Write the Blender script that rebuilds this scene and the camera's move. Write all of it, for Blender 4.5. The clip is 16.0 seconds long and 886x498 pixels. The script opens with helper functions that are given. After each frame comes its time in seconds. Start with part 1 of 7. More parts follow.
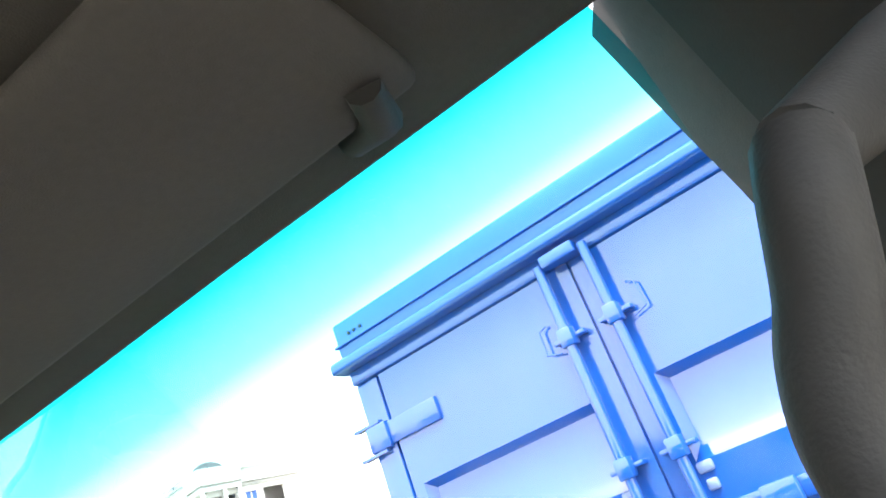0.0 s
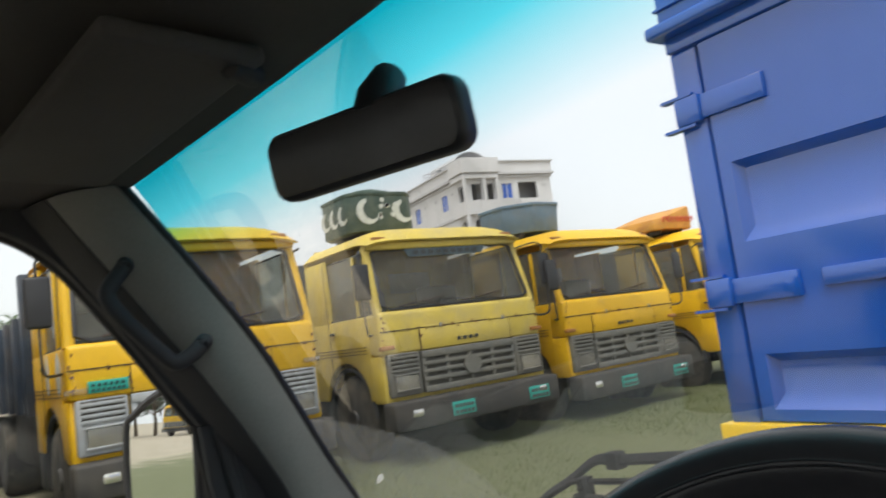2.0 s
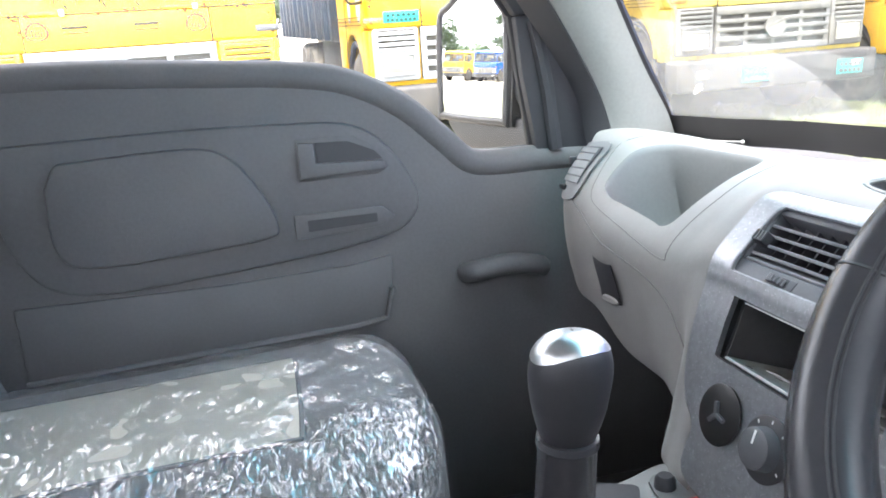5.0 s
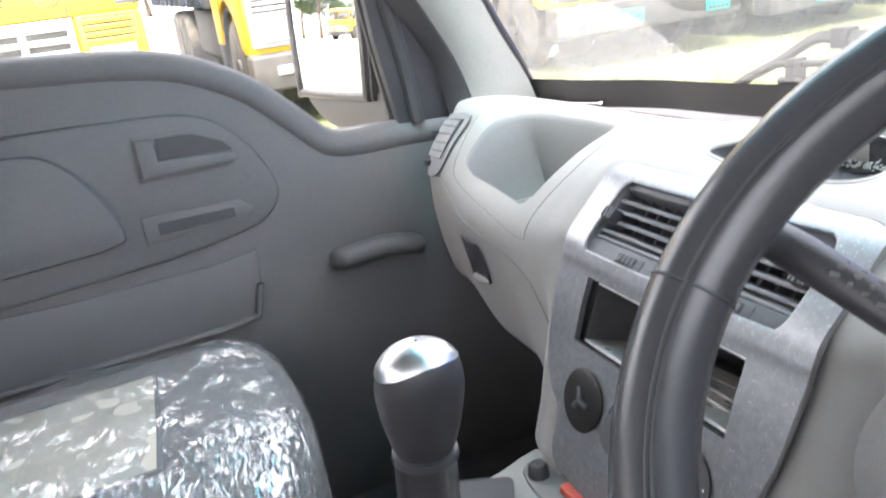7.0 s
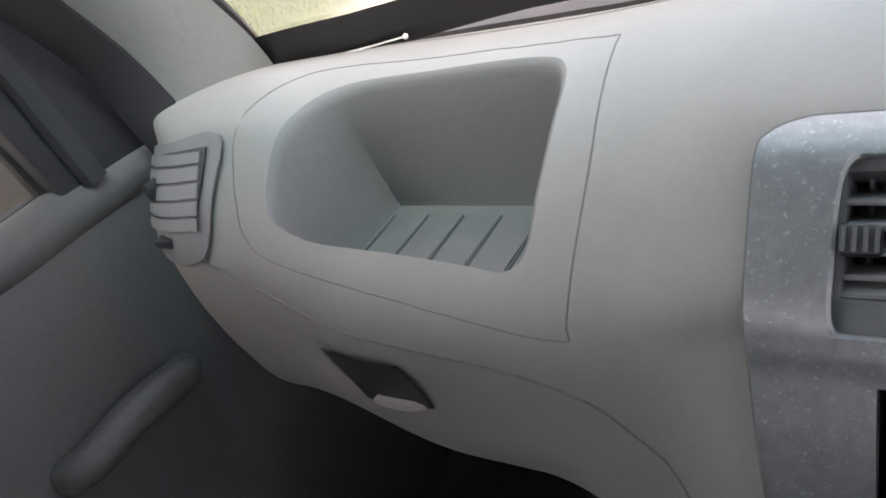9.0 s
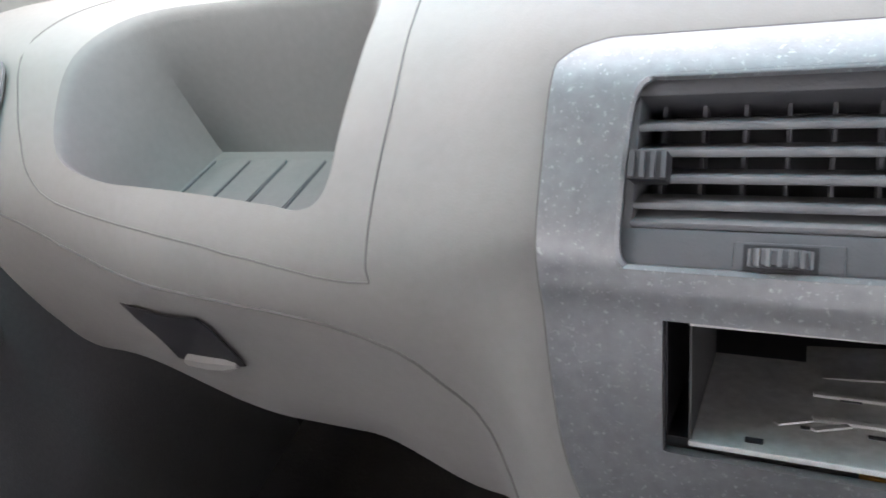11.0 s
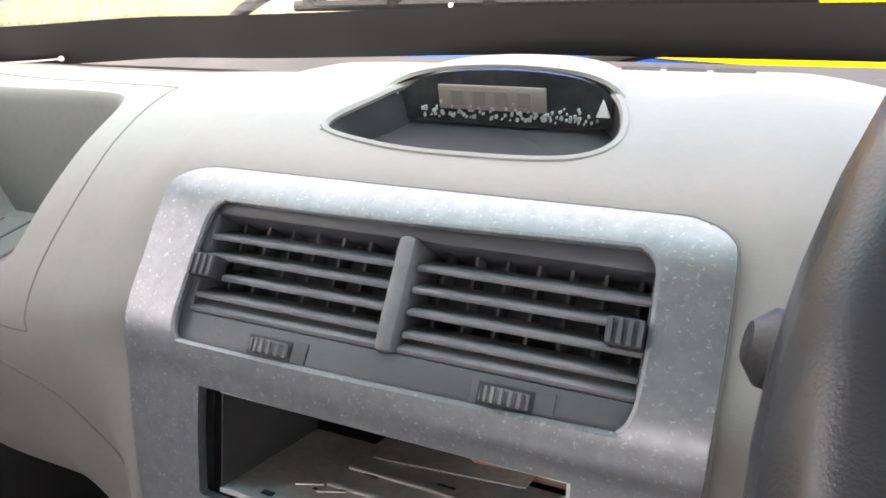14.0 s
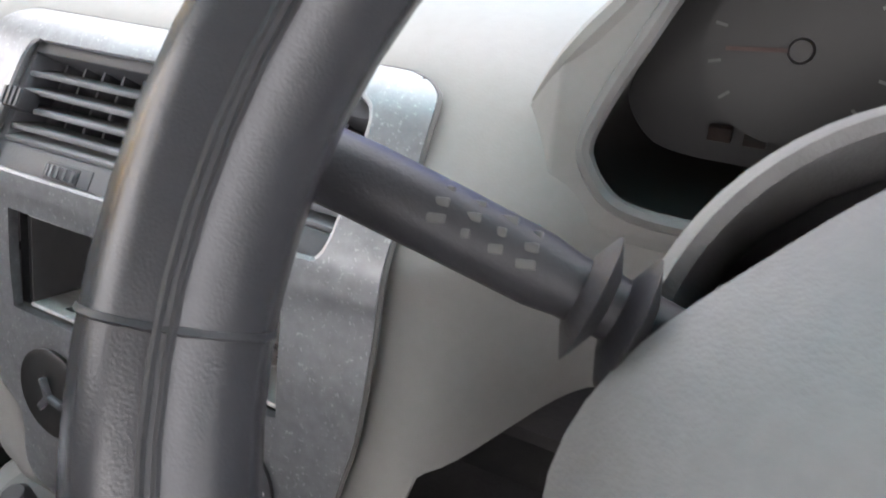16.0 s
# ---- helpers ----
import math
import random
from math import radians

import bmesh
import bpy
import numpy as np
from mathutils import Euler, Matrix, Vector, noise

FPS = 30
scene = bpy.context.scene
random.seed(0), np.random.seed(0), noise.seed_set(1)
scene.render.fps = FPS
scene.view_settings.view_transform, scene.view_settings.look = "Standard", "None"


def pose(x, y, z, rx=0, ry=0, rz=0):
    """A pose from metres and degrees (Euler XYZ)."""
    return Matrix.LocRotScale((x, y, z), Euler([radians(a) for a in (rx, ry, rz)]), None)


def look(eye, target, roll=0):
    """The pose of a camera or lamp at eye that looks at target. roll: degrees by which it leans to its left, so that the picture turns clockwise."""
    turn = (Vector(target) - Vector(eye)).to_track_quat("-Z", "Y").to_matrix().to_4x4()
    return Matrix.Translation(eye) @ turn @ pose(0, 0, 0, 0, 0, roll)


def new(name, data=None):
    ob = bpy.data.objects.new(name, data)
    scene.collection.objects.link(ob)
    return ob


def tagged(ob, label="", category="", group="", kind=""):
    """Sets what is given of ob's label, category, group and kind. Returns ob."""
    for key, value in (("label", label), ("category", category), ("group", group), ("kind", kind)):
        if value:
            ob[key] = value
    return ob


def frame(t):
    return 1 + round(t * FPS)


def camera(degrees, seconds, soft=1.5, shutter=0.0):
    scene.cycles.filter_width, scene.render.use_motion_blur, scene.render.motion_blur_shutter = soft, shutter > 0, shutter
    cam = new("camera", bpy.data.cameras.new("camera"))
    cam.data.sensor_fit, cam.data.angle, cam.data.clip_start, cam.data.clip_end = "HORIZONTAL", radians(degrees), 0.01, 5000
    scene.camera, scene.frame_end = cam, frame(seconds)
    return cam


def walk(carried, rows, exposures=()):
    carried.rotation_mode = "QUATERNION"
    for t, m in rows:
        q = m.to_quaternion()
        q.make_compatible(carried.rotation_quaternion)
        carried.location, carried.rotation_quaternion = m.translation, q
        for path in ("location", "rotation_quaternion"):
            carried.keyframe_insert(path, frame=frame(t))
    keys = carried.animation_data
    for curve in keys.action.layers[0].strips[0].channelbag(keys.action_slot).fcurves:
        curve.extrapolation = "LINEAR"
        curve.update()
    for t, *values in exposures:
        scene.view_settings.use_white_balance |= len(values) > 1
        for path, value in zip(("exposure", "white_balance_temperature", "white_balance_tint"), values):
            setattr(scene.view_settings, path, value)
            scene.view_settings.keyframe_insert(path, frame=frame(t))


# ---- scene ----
cam = camera(61.8, 16.0, soft=1.7, shutter=0.2)
EXPOSURES = [(0.0, 3.0, 6500, 10), (0.3, 2.0, 6500, 10), (0.5, 1.3, 6500, 10), (1.0, 1.1, 6500, 10), (1.5, 1.0, 6500, 10), (2.0, 0.9, 6500, 10), (2.5, 1.03, 6420, 13), (3.0, 1.13, 6370, 13), (3.5, 1.23, 6370, 13), (4.0, 2.8, 6370, 16), (4.5, 3.6, 6170, 16), (7.0, 3.95, 6470, 18),
             (7.5, 2.92, 6470, 19), (8.0, 2.2, 6570, 20), (10.5, 3.47, 6700, 20), (11.5, 3.27, 6700, 20), (12.0, 3.57, 6700, 20), (12.5, 3.67, 6700, 20), (13.0, 3.87, 6800, 20), (13.5, 3.77, 6900, 20), (14.0, 3.37, 7000, 20), (14.5, 3.37, 7000, 20), (15.0, 3.77, 6800, 20), (15.5, 3.97, 6800, 20), (16.0, 3.67, 6800, 19)]
PATH = [
    (0, (0.709, -0.295, 1.458), (-0.206, 1.332, 2.26), -21.1),
    (0.5, (0.715, -0.258, 1.464), (-0.256, 1.34, 2.173), -21.3),
    (1, (0.708, -0.248, 1.445), (-0.354, 1.345, 2.028), -18.8),
    (1.5, (0.635, -0.285, 1.413), (-0.646, 1.202, 1.798), -13.5),
    (2, (0.541, -0.352, 1.38), (-1.078, 0.8, 1.604), -7.6),
    (2.5, (0.503, -0.393, 1.362), (-1.31, 0.447, 1.454), -4.2),
    (3, (0.489, -0.417, 1.332), (-1.398, 0.244, 1.288), -2.0),
    (3.5, (0.476, -0.434, 1.303), (-1.432, 0.115, 1.064), -1.5),
    (4, (0.468, -0.435, 1.289), (-1.432, 0.044, 0.887), -1.5),
    (4.5, (0.462, -0.421, 1.287), (-1.426, 0.022, 0.796), -1.6),
    (4.7, (0.463, -0.414, 1.286), (-1.415, 0.017, 0.752), -2.4),
    (6.8, (0.433, -0.327, 1.286), (-1.32, 0.238, 0.508), -7.4),
    (7, (0.426, -0.327, 1.303), (-1.325, 0.313, 0.579), -6.9),
    (7.5, (0.264, -0.323, 1.355), (-1.426, 0.533, 0.716), -11.7),
    (8, (0.059, -0.297, 1.347), (-1.372, 0.864, 0.572), -12.6),
    (8.2, (0.001, -0.28, 1.327), (-1.323, 0.949, 0.47), -13.8),
    (10.3, (-0.116, -0.22, 1.258), (-1.062, 1.067, 0.055), -20.2),
    (10.5, (-0.103, -0.216, 1.252), (-0.997, 1.108, 0.048), -18.0),
    (11, (-0.063, -0.213, 1.234), (-0.884, 1.165, 0.039), -13.6),
    (11.5, (-0.008, -0.219, 1.228), (-0.787, 1.187, 0.039), -9.1),
    (12, (0.047, -0.224, 1.231), (-0.717, 1.206, 0.06), -6.4),
    (12.5, (0.09, -0.219, 1.237), (-0.67, 1.229, 0.086), -4.5),
    (13, (0.127, -0.217, 1.241), (-0.601, 1.266, 0.115), -2.5),
    (13.5, (0.141, -0.204, 1.258), (-0.596, 1.366, 0.261), -2.3),
    (14, (0.141, -0.205, 1.263), (-0.623, 1.351, 0.265), -3.0),
    (14.5, (0.148, -0.199, 1.255), (-0.59, 1.344, 0.218), -2.7),
    (15, (0.174, -0.187, 1.257), (-0.503, 1.338, 0.154), -1.3),
    (15.5, (0.221, -0.188, 1.254), (-0.449, 1.354, 0.171), 1.2),
    (16, (0.273, -0.187, 1.250), (-0.485, 1.231, 0.060), 0.4),
]
walk(cam, [(t, look(eye, target, roll)) for t, eye, target, roll in PATH], EXPOSURES)

# the light: a bright overcast sky
world = bpy.data.worlds.new("sky")
scene.world = world
world.use_nodes = True
wn = world.node_tree.nodes
sky = wn.new("ShaderNodeTexSky")
sky.sky_type = "NISHITA"
sky.sun_disc = False
sky.sun_elevation = radians(58)
sky.sun_rotation = radians(200)
sky.air_density, sky.dust_density, sky.ozone_density = 1.0, 6.0, 0.4
haze = wn.new("ShaderNodeMix")
haze.data_type = "RGBA"
haze.inputs["Factor"].default_value = 0.72
haze.inputs["B"].default_value = (8.2, 8.4, 8.6, 1)
world.node_tree.links.new(sky.outputs["Color"], haze.inputs["A"])
world.node_tree.links.new(haze.outputs["Result"], wn["Background"].inputs["Color"])
wn["Background"].inputs["Strength"].default_value = 0.086

sun = new("sun", bpy.data.lights.new("sun", "SUN"))
sun.data.energy, sun.data.angle, sun.data.color = 1.7, radians(25), (1.0, 0.96, 0.9)
sun.matrix_world = look((0, 0, 30), (-12, 9, 0))


# ---- materials ----
def material(name, color, rough=0.6, metal=0.0, vary=0.12, scale=6.0, fine=0.05, fine_scale=180.0, bump=0.0, bump_scale=250.0,
             dirt=None, dirt_amount=0.0, dirt_scale=3.0, dirt_low=0.42, random=0.0, coat=0.0, spec=0.5):
    """A surface with broad and fine variation of its colour, a fine relief, and patches of dirt."""
    m = bpy.data.materials.new(name)
    m.use_nodes = True
    n, l = m.node_tree.nodes, m.node_tree.links
    b = n["Principled BSDF"]
    b.inputs["Roughness"].default_value = rough
    b.inputs["Metallic"].default_value = metal
    b.inputs["Coat Weight"].default_value = coat
    b.inputs["Specular IOR Level"].default_value = spec
    tc = n.new("ShaderNodeTexCoord")
    big = n.new("ShaderNodeTexNoise")
    big.inputs["Scale"].default_value, big.inputs["Detail"].default_value = scale, 6
    small = n.new("ShaderNodeTexNoise")
    small.inputs["Scale"].default_value, small.inputs["Detail"].default_value = fine_scale, 3
    for tex in (big, small):
        l.new(tc.outputs["Object"], tex.inputs["Vector"])
    def mult(a, amount, source):
        mr = n.new("ShaderNodeMapRange")
        mr.inputs["From Min"].default_value, mr.inputs["From Max"].default_value = 0.25, 0.75
        mr.inputs["To Min"].default_value, mr.inputs["To Max"].default_value = 1 - amount, 1 + amount
        l.new(source, mr.inputs["Value"])
        mx = n.new("ShaderNodeMix")
        mx.data_type, mx.blend_type = "RGBA", "MULTIPLY"
        mx.inputs["Factor"].default_value = 1
        if isinstance(a, tuple):
            mx.inputs["A"].default_value = a
        else:
            l.new(a, mx.inputs["A"])
        l.new(mr.outputs["Result"], mx.inputs["B"])
        return mx.outputs["Result"]
    out = mult((*color, 1), vary, big.outputs["Fac"])
    out = mult(out, fine, small.outputs["Fac"])
    if random:
        info = n.new("ShaderNodeObjectInfo")
        out = mult(out, random, info.outputs["Random"])
    if dirt:
        d = n.new("ShaderNodeTexNoise")
        d.inputs["Scale"].default_value, d.inputs["Detail"].default_value, d.inputs["Roughness"].default_value = dirt_scale, 8, 0.65
        l.new(tc.outputs["Object"], d.inputs["Vector"])
        mr = n.new("ShaderNodeMapRange")
        mr.inputs["From Min"].default_value, mr.inputs["From Max"].default_value = dirt_low, max(0.68, dirt_low + 0.06)
        mr.inputs["To Min"].default_value, mr.inputs["To Max"].default_value = 0.0, dirt_amount
        l.new(d.outputs["Fac"], mr.inputs["Value"])
        mx = n.new("ShaderNodeMix")
        mx.data_type = "RGBA"
        l.new(mr.outputs["Result"], mx.inputs["Factor"])
        l.new(out, mx.inputs["A"])
        mx.inputs["B"].default_value = (*dirt, 1)
        out = mx.outputs["Result"]
    l.new(out, b.inputs["Base Color"])
    if bump:
        bn = n.new("ShaderNodeTexNoise")
        bn.inputs["Scale"].default_value, bn.inputs["Detail"].default_value = bump_scale, 2
        l.new(tc.outputs["Object"], bn.inputs["Vector"])
        bp = n.new("ShaderNodeBump")
        bp.inputs["Strength"].default_value, bp.inputs["Distance"].default_value = bump, 0.002
        l.new(bn.outputs["Fac"], bp.inputs["Height"])
        l.new(bp.outputs["Normal"], b.inputs["Normal"])
    return m


def glass(name, tint=(1, 1, 1), gloss=0.08, rough=0.02, dust=0.0, dust_color=(0.6, 0.58, 0.52)):
    """A thin pane: clear with some gloss and dust."""
    m = bpy.data.materials.new(name)
    m.use_nodes = True
    n, l = m.node_tree.nodes, m.node_tree.links
    n.remove(n["Principled BSDF"])
    clear, shine, dull = n.new("ShaderNodeBsdfTransparent"), n.new("ShaderNodeBsdfGlossy"), n.new("ShaderNodeBsdfDiffuse")
    clear.inputs["Color"].default_value = (*tint, 1)
    shine.inputs["Roughness"].default_value = rough
    dull.inputs["Color"].default_value = (*dust_color, 1)
    mix, mix2 = n.new("ShaderNodeMixShader"), n.new("ShaderNodeMixShader")
    fres = n.new("ShaderNodeFresnel")
    fres.inputs["IOR"].default_value = 1.45
    mul = n.new("ShaderNodeMath")
    mul.operation = "MULTIPLY"
    mul.inputs[1].default_value = gloss * 12
    mul.use_clamp = True
    l.new(fres.outputs["Fac"], mul.inputs[0])
    l.new(mul.outputs["Value"], mix.inputs["Fac"])
    l.new(clear.outputs["BSDF"], mix.inputs[1])
    l.new(shine.outputs["BSDF"], mix.inputs[2])
    noise_tex = n.new("ShaderNodeTexNoise")
    noise_tex.inputs["Scale"].default_value, noise_tex.inputs["Detail"].default_value = 5, 8
    tc = n.new("ShaderNodeTexCoord")
    l.new(tc.outputs["Object"], noise_tex.inputs["Vector"])
    mr = n.new("ShaderNodeMapRange")
    mr.inputs["From Min"].default_value, mr.inputs["From Max"].default_value = 0.3, 0.75
    mr.inputs["To Min"].default_value, mr.inputs["To Max"].default_value = dust * 0.4, dust
    l.new(noise_tex.outputs["Fac"], mr.inputs["Value"])
    l.new(mr.outputs["Result"], mix2.inputs["Fac"])
    l.new(mix.outputs["Shader"], mix2.inputs[1])
    l.new(dull.outputs["BSDF"], mix2.inputs[2])
    l.new(mix2.outputs["Shader"], n["Material Output"].inputs["Surface"])
    return m, clear


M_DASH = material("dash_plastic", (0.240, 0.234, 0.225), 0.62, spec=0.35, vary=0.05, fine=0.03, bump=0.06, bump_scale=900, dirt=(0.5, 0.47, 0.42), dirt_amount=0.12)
# the dash plastic again, darkened to carry the shade inside the tray
M_DASH_SHADED = material("shaded_dash_plastic", (0.165, 0.161, 0.156), 0.6, vary=0.05, bump=0.1, bump_scale=900)
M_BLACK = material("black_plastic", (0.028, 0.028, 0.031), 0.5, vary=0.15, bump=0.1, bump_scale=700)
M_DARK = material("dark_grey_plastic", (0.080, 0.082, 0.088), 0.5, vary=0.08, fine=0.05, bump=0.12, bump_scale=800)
M_DOOR = material("door_trim_plastic", (0.10, 0.10, 0.101), 0.6, vary=0.1, fine=0.08, bump=0.25, bump_scale=600, dirt=(0.14, 0.13, 0.12), dirt_amount=0.3, dirt_scale=5)
M_PILLAR = material("pillar_trim_plastic", (0.215, 0.22, 0.21), 0.65, vary=0.08, bump=0.15, bump_scale=700)
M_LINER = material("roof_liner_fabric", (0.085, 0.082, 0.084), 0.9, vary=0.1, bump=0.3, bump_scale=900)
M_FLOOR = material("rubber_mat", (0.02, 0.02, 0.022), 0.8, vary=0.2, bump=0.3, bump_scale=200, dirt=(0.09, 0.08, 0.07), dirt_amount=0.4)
M_SILVER = material("worn_silver_paint", (0.29, 0.295, 0.305), 0.43, metal=0.8, vary=0.10, fine=0.12, fine_scale=160, bump=0.04, bump_scale=900, dirt=(0.85, 0.87, 0.88), dirt_amount=0.36, dirt_scale=430, dirt_low=0.585)
M_METAL = material("galvanised_steel", (0.62, 0.63, 0.62), 0.42, metal=0.25, vary=0.2, fine=0.15, scale=14, dirt=(0.30, 0.22, 0.15), dirt_amount=0.35, dirt_scale=18)
M_SEAT = material("seat_cloth", (0.12, 0.125, 0.13), 0.85, vary=0.15, bump=0.3, bump_scale=900)
M_LEATHER = material("leather_cover", (0.040, 0.040, 0.044), 0.27, vary=0.15, bump=0.07, bump_scale=1300)
M_THREAD = material("grey_thread", (0.075, 0.075, 0.075), 0.8)
M_CHROME = material("satin_chrome", (0.62, 0.62, 0.63), 0.33, metal=1.0, vary=0.05)
M_YELLOW = material("truck_yellow_paint", (0.74, 0.435, 0.010), 0.42, vary=0.08, fine=0.06, scale=2.5, fine_scale=40, dirt=(0.40, 0.23, 0.04), dirt_amount=0.35, dirt_scale=6, dirt_low=0.54)
M_YELLOW_OLD = material("faded_yellow_paint", (0.66, 0.50, 0.085), 0.55, vary=0.10, fine=0.08, scale=2.5, fine_scale=40, dirt=(0.42, 0.36, 0.2), dirt_amount=0.55, dirt_scale=2.2)
M_BLUE = material("blue_paint", (0.006, 0.078, 0.40), 0.10, vary=0.10, fine=0.04, scale=3, spec=1.0, dirt=(0.03, 0.12, 0.42), dirt_amount=0.2, dirt_scale=4, bump=0.10, bump_scale=7)
M_STRIPE = material("stripe_yellow_paint", (0.85, 0.55, 0.0), 0.35, vary=0.05)
M_SAND = material("sandy_ground", (0.33, 0.285, 0.215), 0.95, vary=0.25, fine=0.35, scale=2.5, fine_scale=38, bump=0.9, bump_scale=16, dirt=(0.20, 0.18, 0.12), dirt_amount=0.6, dirt_scale=0.5)


def add_turf(m):
    """Turf over the sand along the parked row, with a ragged edge and bare patches."""
    n, l = m.node_tree.nodes, m.node_tree.links
    b = n["Principled BSDF"]
    sand = b.inputs["Base Color"].links[0].from_socket
    tc, sep = n.new("ShaderNodeTexCoord"), n.new("ShaderNodeSeparateXYZ")
    l.new(tc.outputs["Object"], sep.inputs["Vector"])
    edge = n.new("ShaderNodeMapRange")
    edge.inputs["From Min"].default_value, edge.inputs["From Max"].default_value = -2.8, -4.6
    l.new(sep.outputs["X"], edge.inputs["Value"])
    far = n.new("ShaderNodeMapRange")
    far.inputs["From Min"].default_value, far.inputs["From Max"].default_value = -14.0, -9.0
    l.new(sep.outputs["X"], far.inputs["Value"])
    both = n.new("ShaderNodeMath")
    both.operation = "MULTIPLY"
    l.new(edge.outputs["Result"], both.inputs[0])
    l.new(far.outputs["Result"], both.inputs[1])
    tex = n.new("ShaderNodeTexNoise")
    tex.inputs["Scale"].default_value, tex.inputs["Detail"].default_value = 1.1, 9
    l.new(tc.outputs["Object"], tex.inputs["Vector"])
    summed = n.new("ShaderNodeMath")
    summed.operation = "MULTIPLY_ADD"
    l.new(both.outputs["Value"], summed.inputs[0])
    summed.inputs[1].default_value = 0.55
    l.new(tex.outputs["Fac"], summed.inputs[2])
    cut = n.new("ShaderNodeMapRange")
    cut.inputs["From Min"].default_value, cut.inputs["From Max"].default_value = 0.57, 0.88
    cut.inputs["To Max"].default_value = 0.9
    l.new(summed.outputs["Value"], cut.inputs["Value"])
    mx = n.new("ShaderNodeMix")
    mx.data_type = "RGBA"
    l.new(cut.outputs["Result"], mx.inputs["Factor"])
    l.new(sand, mx.inputs["A"])
    mx.inputs["B"].default_value = (0.075, 0.09, 0.028, 1)
    l.new(mx.outputs["Result"], b.inputs["Base Color"])


add_turf(M_SAND)
M_WHITE = material("white_wall_paint", (0.62, 0.62, 0.63), 0.8, vary=0.06, scale=0.5, dirt=(0.5, 0.5, 0.48), dirt_amount=0.3, dirt_scale=0.6)
M_TYRE = material("tyre_rubber", (0.03, 0.029, 0.028), 0.85, vary=0.2, dirt=(0.2, 0.17, 0.12), dirt_amount=0.5)
M_RUST = material("chassis_dark_metal", (0.042, 0.04, 0.038), 0.7, vary=0.25, dirt=(0.11, 0.09, 0.065), dirt_amount=0.35)
M_GRILLE = material("grille_grey_plastic", (0.24, 0.235, 0.22), 0.6, vary=0.15, dirt=(0.35, 0.3, 0.2), dirt_amount=0.4)
M_LEAF = material("leaves", (0.05, 0.085, 0.025), 0.7, vary=0.3, fine=0.3, fine_scale=3)
M_BARK = material("bark", (0.12, 0.09, 0.06), 0.9, vary=0.3)


# ---- building tools ----
CAB = pose(0, 0, 1, 0, -2.98, 0) @ Matrix.Translation((0, 0, -1))   # the parked pickup leans a little to its left


def finish(bm, smooth=40):
    bmesh.ops.remove_doubles(bm, verts=bm.verts, dist=1e-6)
    bmesh.ops.recalc_face_normals(bm, faces=bm.faces)
    me = bpy.data.meshes.new("mesh")
    bm.to_mesh(me)
    bm.free()
    if smooth:
        me.shade_smooth()
        me.set_sharp_from_angle(angle=radians(smooth))
    return me


def part(name, bm, mat, parent=None, label="", smooth=40):
    ob = new(name, finish(bm, smooth) if isinstance(bm, bmesh.types.BMesh) else bm)
    if mat is not None and not ob.data.materials:
        ob.data.materials.append(mat)
    ob.parent = parent
    return tagged(ob, label)


def empty(name, m, label, category, group="", kind=""):
    ob = new(name)
    ob.empty_display_size = 0.05
    ob.matrix_world = m
    ob.matrix_basis = m
    return tagged(ob, label, category, group, kind)


def single(name, bm, mat, m, label, category, group="", kind="", smooth=40):
    ob = part(name, bm, mat, None, "", smooth)
    ob.matrix_basis = m
    return tagged(ob, label, category, group, kind)


def box(bm, x0, x1, y0, y1, z0, z1, bevel=0.0, seg=2, m=None):
    r = bmesh.ops.create_cube(bm, size=1)
    vs = r["verts"]
    for v in vs:
        v.co = Vector(((x0 + x1) / 2 + v.co.x * (x1 - x0), (y0 + y1) / 2 + v.co.y * (y1 - y0), (z0 + z1) / 2 + v.co.z * (z1 - z0)))
    if bevel:
        es = {e for v in vs for e in v.link_edges}
        r = bmesh.ops.bevel(bm, geom=list(es), offset=bevel, segments=seg, affect="EDGES", profile=0.5)
        vs = r["verts"]
    if m is not None:
        bmesh.ops.transform(bm, matrix=m, verts=list({v for v in vs}))
    return bm


def B(x0, x1, y0, y1, z0, z1, bevel=0.0, seg=2, m=None):
    return box(bmesh.new(), x0, x1, y0, y1, z0, z1, bevel, seg, m)


def prism(bm, points, depth, m=None, bevel=0.0, seg=2):
    """A flat outline in x and y, drawn out along z from 0 to depth."""
    vs = [bm.verts.new((x, y, 0)) for x, y in points]
    f = bm.faces.new(vs)
    r = bmesh.ops.extrude_face_region(bm, geom=[f])
    top = [v for v in r["geom"] if isinstance(v, bmesh.types.BMVert)]
    bmesh.ops.translate(bm, verts=top, vec=(0, 0, depth))
    allv = vs + top
    if bevel:
        es = [e for e in {e for v in allv for e in v.link_edges} if len(e.link_faces) == 2 and e.calc_face_angle(0) > 0.6]
        r = bmesh.ops.bevel(bm, geom=es, offset=bevel, segments=seg, affect="EDGES", profile=0.5, clamp_overlap=True)
        allv = list({v for v in r["verts"]} | {v for v in allv if v.is_valid})
    if m is not None:
        bmesh.ops.transform(bm, matrix=m, verts=list({v for v in allv if v.is_valid}))
    return bm


def rounded(w, h, r, n=5, cx=0.0, cy=0.0):
    """The outline of a rectangle with round corners."""
    pts = []
    for k, (sx, sy) in enumerate(((1, 1), (-1, 1), (-1, -1), (1, -1))):
        for i in range(n + 1):
            a = radians(90 * k + 90 * i / n)
            pts.append((cx + sx * (w / 2 - r) + r * math.cos(a), cy + sy * (h / 2 - r) + r * math.sin(a)))
    return pts


